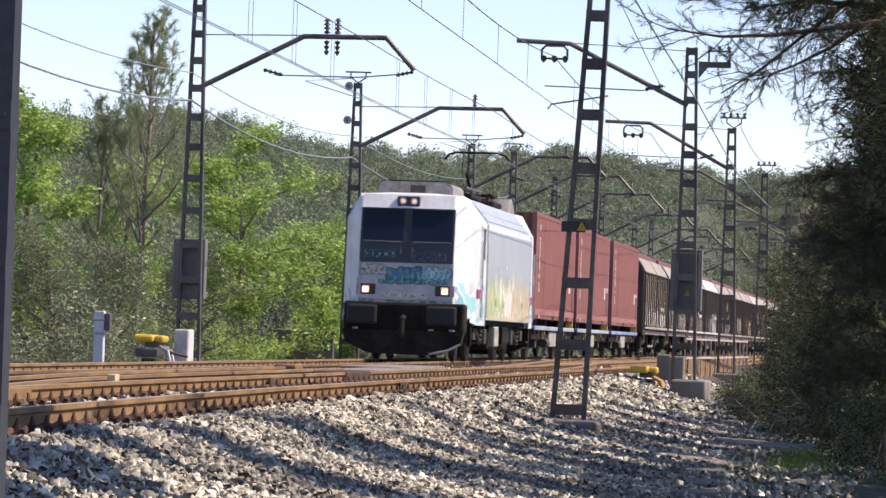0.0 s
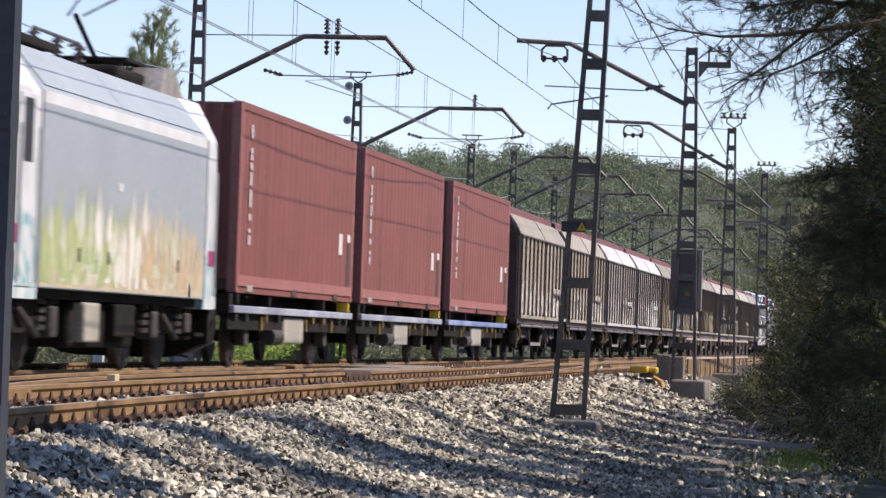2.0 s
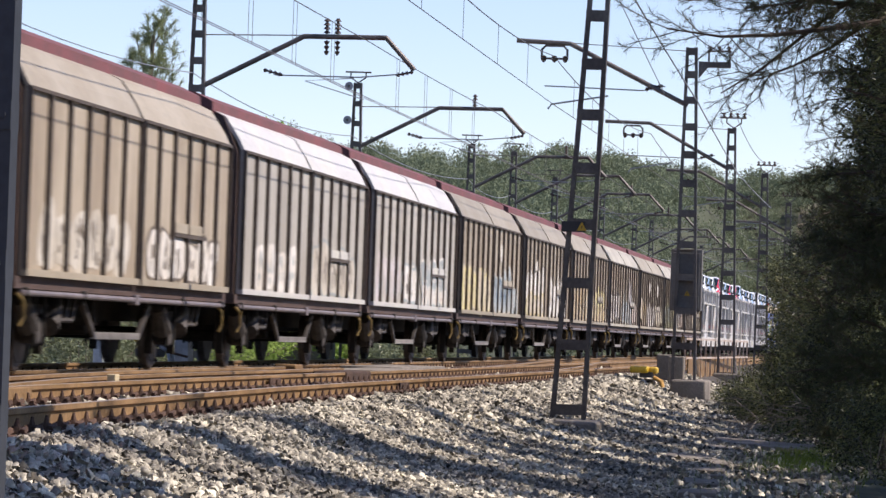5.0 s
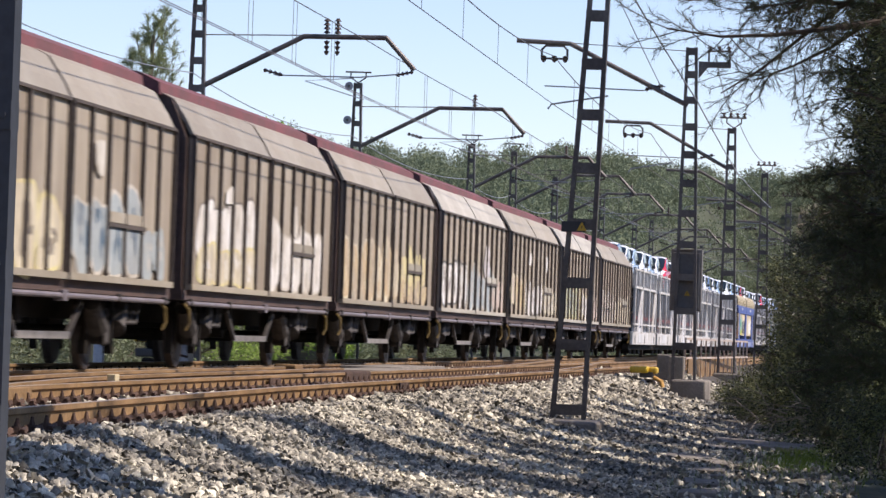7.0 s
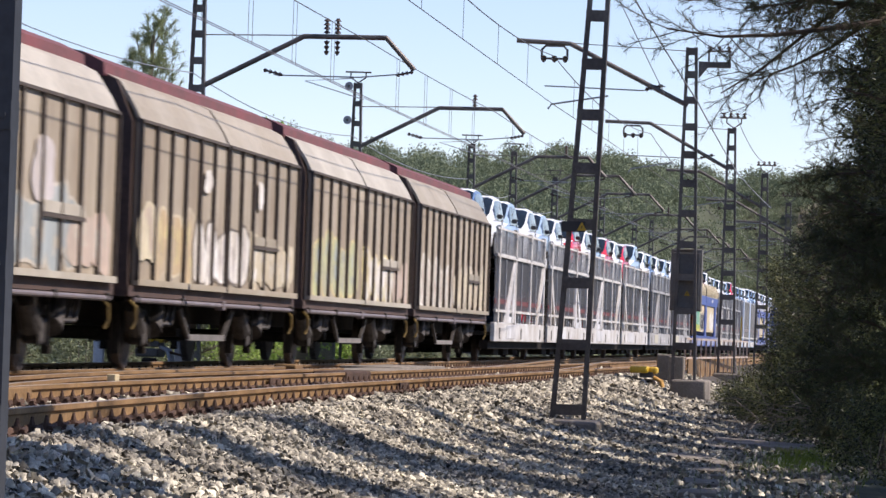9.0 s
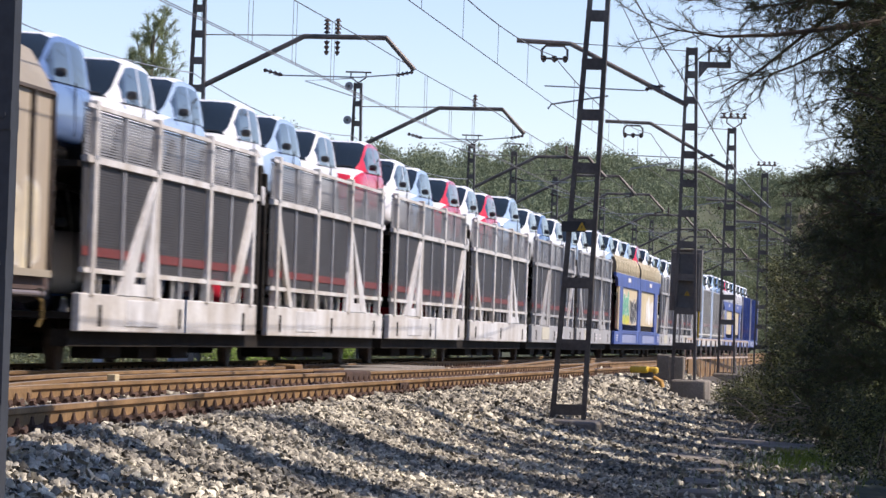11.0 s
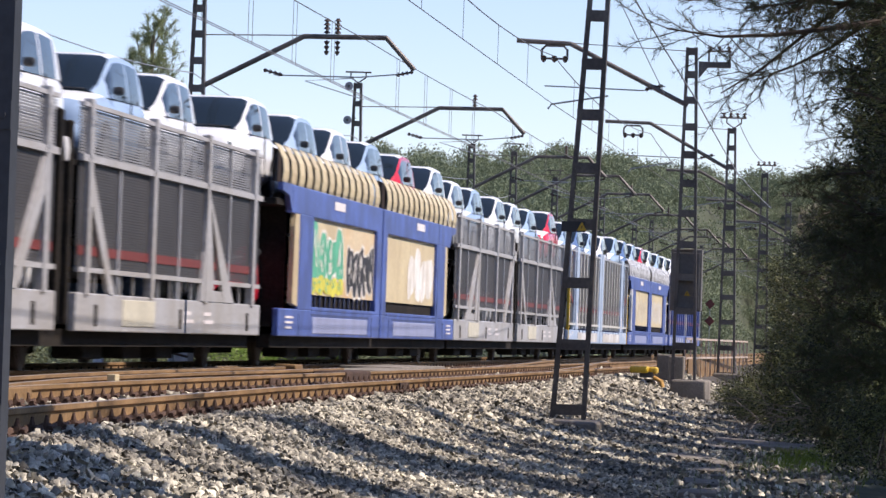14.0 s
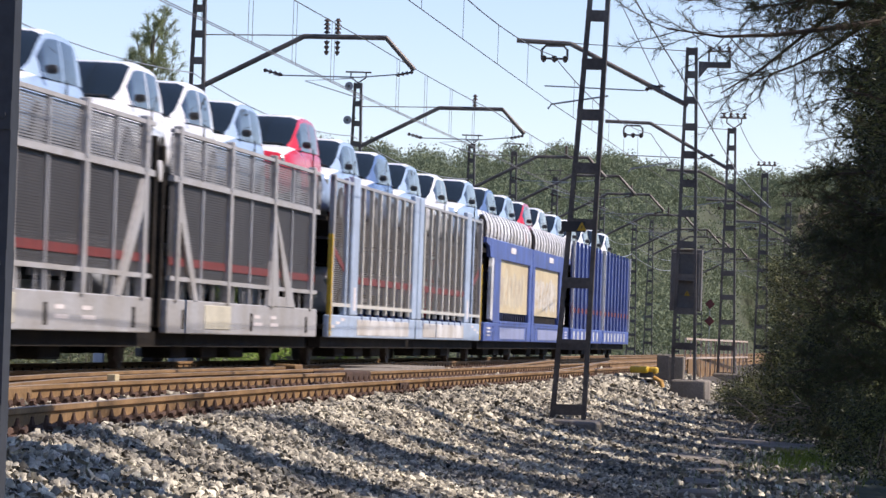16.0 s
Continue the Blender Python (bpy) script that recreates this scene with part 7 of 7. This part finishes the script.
def tree(name, label, base, height, crown_w, crown_from, leaves, bark, n_leaf, size, seed, limbs=14, trunk_r=0.14, droop=0.03, clump=0.45, aspect=0.6):
    """Trunk, limbs and a crown of leaf clumps at the limb ends."""
    rng = np.random.default_rng(seed)
    t = thing(name, label, "tree", at=base)
    bm = bmesh.new()
    trunk = wander(rng, (0, 0, -0.3), (0, 0, 1), height * 0.95, 9, 0.05, 0.05)
    limb(bm, trunk, trunk_r, 0.02)
    centres = []
    for i in range(limbs):
        u = crown_from + (1 - crown_from) * (i + rng.uniform(0, 1)) / limbs
        p = trunk[min(9, int(u * 9))].lerp(trunk[min(9, int(u * 9) + 1)], (u * 9) % 1)
        ang = i * 2.4 + rng.uniform(-0.5, 0.5)
        prof = math.sin(math.pi * min(1, 0.18 + 0.8 * (u - crown_from) / (1 - crown_from))) ** 0.7
        ln = crown_w * (0.35 + 0.65 * prof) * rng.uniform(0.7, 1.15)
        pts = wander(rng, p, (math.cos(ang), math.sin(ang), 0.55), ln, 5, 0.16, droop)
        limb(bm, pts, trunk_r * 0.35 * (1.1 - u) + 0.014, 0.006, 5)
        centres += [q for q in pts[2:]]
        for _ in range(4):
            b = pts[rng.integers(1, 5)]
            d = Vector(rng.normal(0, 1, 3))
            d.z = abs(d.z) * 0.5
            sub = wander(rng, b, d, ln * 0.45, 3, 0.2, droop)
            limb(bm, sub, 0.012, 0.004, 4)
            centres += sub[1:]
    part("trunk", bm, bark, t)
    centres.append(trunk[-1])
    each = max(1, n_leaf // len(centres))
    v, f = leaf_quads(rng, [tuple(c) for c in centres], np.array((clump, clump, clump * 0.8)), each, size, aspect=aspect)
    raw("crown", v, f, leaves, t)
    return t


def bush(name, label, base, rx, ry, rz, leaves, n_leaf, size, seed, clump=0.3, group=""):
    rng = np.random.default_rng(seed)
    t = thing(name, label, "shrub", group, at=base)
    k = max(12, int(rx * ry * 14))
    c = rng.normal(size=(k, 3))
    c /= np.linalg.norm(c, axis=1)[:, None]
    c = c * rng.uniform(0.45, 1.0, (k, 1)) * (rx, ry, rz)
    c[:, 2] = abs(c[:, 2])
    bm = bmesh.new()
    for p in c[::2]:
        limb(bm, wander(rng, (p[0] * 0.1, p[1] * 0.1, -0.3), (p[0], p[1], p[2] + 0.3), float(np.linalg.norm(p)), 4, 0.1, 0.02), 0.025, 0.005, 4)
    part("stem", bm, M_PALEBARK, t)
    v, f = leaf_quads(rng, c, clump, max(1, n_leaf // k), size)
    raw("foliage", v, f, leaves, t)
    return t


def gz(x, y):
    return float(ground_z(x, y))


# behind the train, on the far side of the line
for name, label, x, y, h, w, frm, lm, bk, n, size, seed, lim, clump in (
        ("deciduous_tree", "tall bright green leafy tree behind the line", -6.1, 108, 6.6, 2.3, 0.10, L_BRIGHT, M_PALEBARK, 15000, 0.075, 1, 17, 0.17),
        ("deciduous_tree", "bright green leafy sapling behind the line", -5.3, 117, 4.4, 1.9, 0.08, L_BRIGHT, M_PALEBARK, 11000, 0.075, 2, 14, 0.18),
        ("deciduous_tree", "bright green leafy tree behind the line", -10.0, 98, 6.9, 1.9, 0.12, L_BRIGHT, M_PALEBARK, 14000, 0.075, 3, 16, 0.18),
        ("deciduous_tree", "bright green leafy tree behind the line", -8.9, 106, 5.9, 1.7, 0.12, L_BRIGHT, M_PALEBARK, 9000, 0.075, 4, 12, 0.18),
        ("olive_tree", "grey-green olive coloured tree behind the line", -8.5, 95, 3.6, 1.8, 0.06, L_OLIVE, M_PALEBARK, 20000, 0.034, 5, 18, 0.17),
        ("olive_tree", "grey-green olive coloured tree behind the line", -7.0, 94, 3.2, 1.6, 0.06, L_OLIVE, M_PALEBARK, 18000, 0.034, 6, 16, 0.17),
        ("olive_tree", "grey-green olive coloured tree behind the line", -6.6, 103, 3.6, 1.4, 0.06, L_OLIVE, M_PALEBARK, 12000, 0.04, 7, 14, 0.18)):
    tree(name, label, (x, y, gz(x, y)), h, w, frm, lm, bk, n, size, seed, lim, clump=clump, droop=0.05, aspect=0.7)
for i in range(26):
    y = 78 + i * 3.0
    x = -6.2 - 1.0 * (i % 3) + (0.4 if i > 14 else 0)
    # some shrubs take the dark scrub leaf as painted shade for depth
    lm = L_BRIGHT if i in (9, 11, 12, 14, 17, 20) else (L_SCRUB if i % 4 == 1 else L_OLIVE)
    bush("roadside_shrub", "dense green shrub beyond the far rails", (x, y, gz(x, y)), 1.4, 1.7, 1.3 + 0.6 * (i % 2), lm, 4500, 0.055, 40 + i, 0.17, "shrubs beyond the line")


def far_woods():
    """Pine woods on the hill, one body of foliage."""
    rng = np.random.default_rng(21)
    protos = []
    for k in range(8):
        m = 18
        c = rng.normal(size=(m, 3))
        c /= np.linalg.norm(c, axis=1)[:, None]
        c = c * rng.uniform(0.35, 0.85, (m, 1)) * (1, 1, 0.8) + (0, 0, 0.1)
        q = rng.normal(size=(m * 36, 3))
        q /= np.linalg.norm(q, axis=1)[:, None]
        p = np.repeat(c, 36, axis=0) + q * rng.uniform(0.2, 0.34, (m * 36, 1))
        n_ = q + rng.normal(0, 0.35, q.shape)
        n_ /= np.linalg.norm(n_, axis=1)[:, None]
        a = np.cross(n_, rng.normal(size=n_.shape))
        a /= np.linalg.norm(a, axis=1)[:, None]
        b = np.cross(n_, a)
        sz = rng.uniform(0.028, 0.055, (m * 36, 1))
        a, b = a * sz, b * sz
        protos.append((np.stack([p - a, p + a - b, p + a + b], 1).reshape(-1, 3), np.arange(m * 108).reshape(-1, 3)))
    V_, F_, base = [], [], 0
    n = 2000
    y = 195 + 520 * rng.uniform(0, 1, n) ** 0.8
    d0, d1 = np.tan(HEAD - radians(6.6)), np.tan(HEAD + radians(6.8))
    x = EYE[0] - y * rng.uniform(d0, d1, n)
    y2 = rng.uniform(560, 720, 420)
    x, y = np.concatenate([x, rng.uniform(-40, 12, 420)]), np.concatenate([y, y2])
    ok = (x < -7.5 - np.clip((y - 300) * 0.01, -1, 4)) | (y > 575)
    x, y = x[ok], y[ok]
    z = ground_z(x, y)
    for i in range(len(x)):
        v, f = protos[i % 8]
        r = rng.uniform(1.5, 2.9)
        h = rng.uniform(1.0, 4.2)
        a = rng.uniform(0, 6.28)
        R = np.array([[math.cos(a), -math.sin(a), 0], [math.sin(a), math.cos(a), 0], [0, 0, 1]])
        q = (v @ R.T) * (r, r, r * rng.uniform(0.9, 1.4)) + (x[i], y[i], z[i] + h)
        V_.append(q)
        F_.append(f + base)
        base += len(v)
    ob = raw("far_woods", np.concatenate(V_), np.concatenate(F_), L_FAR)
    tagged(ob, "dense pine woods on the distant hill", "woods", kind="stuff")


far_woods()


# ---- pines and scrub on the camera's side ----
def needle_tris(rng, centres, dirs, n_each, length, width, open_=0.7):
    """Fans of thin needles at twig ends: triangles, as arrays."""
    c = np.repeat(np.asarray(centres, float), n_each, axis=0)
    d = np.repeat(np.asarray(dirs, float), n_each, axis=0)
    m = len(c)
    c = c - d * rng.uniform(0, 0.10, (m, 1))
    a = d + rng.normal(0, open_, (m, 3))
    a /= np.linalg.norm(a, axis=1)[:, None]
    b = np.cross(a, rng.normal(size=(m, 3)))
    b /= np.linalg.norm(b, axis=1)[:, None]
    ln = (length * rng.uniform(0.6, 1.2, m))[:, None]
    v = np.stack([c - b * width / 2, c + b * width / 2, c + a * ln], 1)
    return v.reshape(-1, 3), np.arange(m * 3).reshape(-1, 3)


def pine_limb(rng, bm, ends, start, d, length, r, twigs, drop):
    pts = wander(rng, start, d, length, 7, 0.13, drop)
    limb(bm, pts, r, 0.006, 6)
    for k in range(twigs):
        i = int(rng.integers(1, 7))
        p = pts[i].lerp(pts[i + 1] if i < 7 else pts[i], float(rng.uniform(0, 1)))
        dd = (pts[i] - pts[i - 1]).normalized() + Vector(rng.normal(0, 0.75, 3))
        tw = wander(rng, p, dd, float(rng.uniform(0.25, 0.75)) * min(1.0, length / 2.0), 4, 0.2, drop * 0.5)
        limb(bm, tw, 0.006, 0.0025, 4)
        for j in (1, 2, 3, 4):
            q = (tw[j] - tw[j - 1]).normalized()
            ends.append((tw[j], q))
            for _ in range(2):
                s = q + Vector(rng.normal(0, 0.7, 3))
                e = tw[j] + s.normalized() * float(rng.uniform(0.05, 0.16))
                rod(bm, tw[j], e, 0.0025, 3)
                ends.append((e, s.normalized()))


def near_pine(label, base, height, trunk_r, limbs, seed, n_needles=16, length=0.06, width=0.003, leaves=None, rise=0.15, bark=None):
    """limbs: (height, bearing in degrees, length, twigs, droop)."""
    rng = np.random.default_rng(seed)
    t = thing("pine_tree", label, "tree", "lineside pines", at=base)
    bm = bmesh.new()
    trunk = wander(rng, (0, 0, -0.4), (0, 0, 1), height, 8, 0.035, 0.05)
    limb(bm, trunk, trunk_r, trunk_r * 0.35, 10)
    ends = []
    for h, bearing, ln, tw, dr in limbs:
        p = trunk[0].lerp(trunk[-1], min(0.98, (h + 0.4) / height))
        a = radians(bearing)
        pine_limb(rng, bm, ends, p, (math.cos(a), math.sin(a), rise), ln, 0.02 + 0.008 * ln, tw, dr)
    part("trunk", bm, bark or M_BARK, t)
    v, f = needle_tris(rng, [tuple(e[0]) for e in ends], [tuple(e[1]) for e in ends], n_needles, length, width)
    raw("needles", v, f, leaves or L_PINE, t)
    return t


# limb bearings: 180 points across the line, 90 along it away from the camera
def limb_set(seed, n, h0, h1, ln0, ln1, tw, b0=100, b1=260, droop=-0.03):
    r = random.Random(seed)
    return [(h0 + (h1 - h0) * i / n + r.uniform(-0.1, 0.1), r.uniform(b0, b1), r.uniform(ln0, ln1), tw, droop + r.uniform(-0.03, 0.03)) for i in range(n)]


near_pine("tall open pine with a pale forked trunk and upright feathery shoots", (-7.55, 100, gz(-7.55, 100)), 8.9, 0.085, [(3.2 + 5.2 * (i / 30) ** 1.1, 137.5 * i % 360, 2.7 - 1.9 * (i / 30) ** 1.1, 7, 0.26) for i in range(30)], 106, 12, 0.17, 0.009, L_TALL, 0.75, M_PALEBARK)
near_pine("slender open pine behind the line", (-8.95, 102, gz(-8.95, 102)), 6.9, 0.09, [(2.6 + 3.9 * i / 18, 137.5 * i % 360, 1.7 - 1.0 * (i / 18), 7, 0.30) for i in range(18)], 107, 12, 0.15, 0.010, L_TALL, 0.8, M_PALEBARK)
# pines outside the view, added to throw shade on the near ballast
for x, y, seed in ((12.45, 21.8, 8), (12.35, 23.6, 9), (12.1, 25.4, 11), (11.8, 27.2, 10)):
    near_pine("unseen tall pine added to shade the ballast", (x, y, -0.95), 7.2, 0.08, limb_set(seed, 8 if y > 27 else 12, 5.9, 6.9, 1.3, 2.0, 16, 150, 215, 0.0), 110 + seed, 24, 0.17, 0.045)
near_pine("dark pine with fine needles overhanging the lineside", (11.9, 36.5, -0.95), 6.5, 0.13, limb_set(1, 24, 4.62, 5.15, 2.1, 3.4, 30, 165, 198, 0.006), 101, 16, 0.085, 0.0026, None, 0.02)
near_pine("dark pine trunk with low needle-covered limbs", (10.95, 44.0, -0.95), 7.0, 0.10, limb_set(2, 44, 1.2, 5.6, 0.5, 1.35, 16, 80, 280), 102, 17, 0.065, 0.0045)
near_pine("dark bushy pine with low limbs", (10.75, 54.0, -0.95), 5.5, 0.09, limb_set(3, 44, 0.4, 4.4, 0.5, 1.3, 16, 70, 290, 0.0), 103, 17, 0.065, 0.0045)
near_pine("dark bushy pine with low limbs", (10.3, 62.0, -0.95), 4.6, 0.08, limb_set(4, 40, 0.2, 3.8, 0.5, 1.3, 15, 60, 300, 0.02), 104, 15, 0.065, 0.0045)
near_pine("olive young pine behind the scrub", (9.9, 71.0, -0.9), 4.0, 0.07, limb_set(5, 36, 0.2, 3.2, 0.5, 1.2, 14, 40, 320, 0.02), 105, 15, 0.065, 0.0045)
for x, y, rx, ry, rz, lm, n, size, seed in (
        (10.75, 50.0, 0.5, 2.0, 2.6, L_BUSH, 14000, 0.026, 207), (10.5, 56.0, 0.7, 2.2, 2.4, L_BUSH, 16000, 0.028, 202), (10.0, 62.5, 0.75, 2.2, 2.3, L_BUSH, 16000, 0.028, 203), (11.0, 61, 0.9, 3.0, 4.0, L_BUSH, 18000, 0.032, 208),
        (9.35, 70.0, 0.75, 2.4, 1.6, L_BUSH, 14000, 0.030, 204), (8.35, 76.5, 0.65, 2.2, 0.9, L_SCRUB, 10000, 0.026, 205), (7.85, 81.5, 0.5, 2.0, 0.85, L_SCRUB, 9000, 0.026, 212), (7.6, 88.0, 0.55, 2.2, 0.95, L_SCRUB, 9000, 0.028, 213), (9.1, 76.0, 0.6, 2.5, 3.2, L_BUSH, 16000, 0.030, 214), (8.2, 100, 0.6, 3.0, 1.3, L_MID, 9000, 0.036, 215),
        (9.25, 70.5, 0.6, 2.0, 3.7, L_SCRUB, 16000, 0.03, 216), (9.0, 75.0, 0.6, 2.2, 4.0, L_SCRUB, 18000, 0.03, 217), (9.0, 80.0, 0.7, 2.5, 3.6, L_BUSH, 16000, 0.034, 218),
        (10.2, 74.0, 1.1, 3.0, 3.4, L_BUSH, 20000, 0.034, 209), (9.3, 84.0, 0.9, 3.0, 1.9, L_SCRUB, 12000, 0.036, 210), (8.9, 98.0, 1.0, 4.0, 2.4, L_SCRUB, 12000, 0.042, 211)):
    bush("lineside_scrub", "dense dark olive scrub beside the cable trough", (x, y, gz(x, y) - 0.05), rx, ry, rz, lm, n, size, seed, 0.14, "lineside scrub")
# trunks stand right of the view; added to shade ballast and scrub
for x, y, h, w, seed in ((12.7, 31.5, 8.0, 1.5, 301), (12.9, 38.5, 8.0, 1.3, 303), (13.4, 46, 7.0, 1.6, 302), (13.6, 60, 7.5, 1.8, 304), (13.4, 72, 7.5, 1.8, 305), (13.0, 84, 7.0, 2.0, 308), (12.6, 41.5, 7.0, 1.3, 318), (12.5, 44.5, 7.0, 1.3, 319), (16.0, 40, 8.0, 2.2, 310), (16.5, 50, 8.5, 2.4, 311), (16.0, 56, 8.0, 2.2, 312), (16.5, 66, 8.5, 2.4, 313), (16.0, 78, 8.5, 2.4, 314), (11.5, 96, 6.0, 1.8, 315), (11.0, 108, 6.0, 1.8, 316), (12.4, 48.5, 7.2, 1.4, 320), (12.5, 52.5, 7.0, 1.4, 321), (12.3, 57, 7.0, 1.4, 322), (12.2, 62.5, 6.8, 1.4, 323), (12.0, 68, 6.5, 1.4, 324)):
    tree("pine_tree", "tall pine added beside the view to cast shade", (x, y, gz(x, y)), h, w, 0.35, L_PINE, M_BARK, 8000, 0.10, seed, 26, trunk_r=0.16, clump=0.26, aspect=0.6)


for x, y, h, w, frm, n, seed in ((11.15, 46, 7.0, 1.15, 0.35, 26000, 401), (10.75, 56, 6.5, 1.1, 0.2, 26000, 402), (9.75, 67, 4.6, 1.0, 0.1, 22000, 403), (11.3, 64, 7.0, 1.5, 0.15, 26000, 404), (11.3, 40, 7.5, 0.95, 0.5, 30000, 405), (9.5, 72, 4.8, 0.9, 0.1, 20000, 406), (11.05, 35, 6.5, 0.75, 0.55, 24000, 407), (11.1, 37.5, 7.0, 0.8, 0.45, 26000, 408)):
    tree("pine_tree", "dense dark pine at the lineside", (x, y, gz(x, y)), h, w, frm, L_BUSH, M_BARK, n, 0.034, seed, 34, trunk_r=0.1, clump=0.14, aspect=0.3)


def dry_brush():
    rng = np.random.default_rng(77)
    t = thing("dry_brushwood", "tangle of dry pale twigs lying at the foot of the scrub", "brushwood", at=(9.3, 64, -0.9))
    for k in range(46):
        bm = bmesh.new()
        p = (rng.uniform(-0.9, 0.5), rng.uniform(-4, 5), rng.uniform(0.0, 0.7))
        d = (rng.normal(-0.4, 0.8), rng.normal(0, 1.2), rng.normal(0.1, 0.35))
        limb(bm, wander(rng, p, d, float(rng.uniform(0.4, 1.3)), 4, 0.12, -0.02), 0.011, 0.003, 4)
        part("twig", bm, M_PALEBARK, t)


dry_brush()


def grass():
    rng = np.random.default_rng(9)
    n = 2600
    x, y = rng.normal(9.75, 0.28, n), rng.normal(55.5, 2.6, n)
    m2_ = 900
    x = np.concatenate([x, rng.uniform(8.6, 10.6, m2_)])
    y = np.concatenate([y, rng.uniform(40, 72, m2_)])
    n = len(x)
    z = ground_z(x, y)
    h = rng.uniform(0.06, 0.2, n)
    a = rng.uniform(0, 6.28, n)
    w = 0.006
    lean = rng.normal(0, 0.05, (n, 2))
    b = np.stack([np.cos(a), np.sin(a), np.zeros(n)], -1) * w
    c = np.stack([x, y, z - 0.02], -1)
    tip = c + np.stack([lean[:, 0], lean[:, 1], h + 0.02], -1)
    v = np.stack([c - b, c + b, tip], 1).reshape(-1, 3)
    ob = raw("grass_tufts", v, np.arange(n * 3).reshape(-1, 3), L_GRASS)
    tagged(ob, "bright green grass tufts beside the cable trough", "grass", kind="stuff")


grass()


# ---- movement ----
def motions():
    times = (0, 2, 4, 6, 8, 10, 12, 14, 16)
    for ob, y0 in MOVERS:
        walk(ob, [(t, pose(0, y0 - V * t, 0)) for t in times])
    for ob, y0, z in CARRIED:
        walk(ob, [(t, pose(0, y0 - V * t, z)) for t in times])


motions()
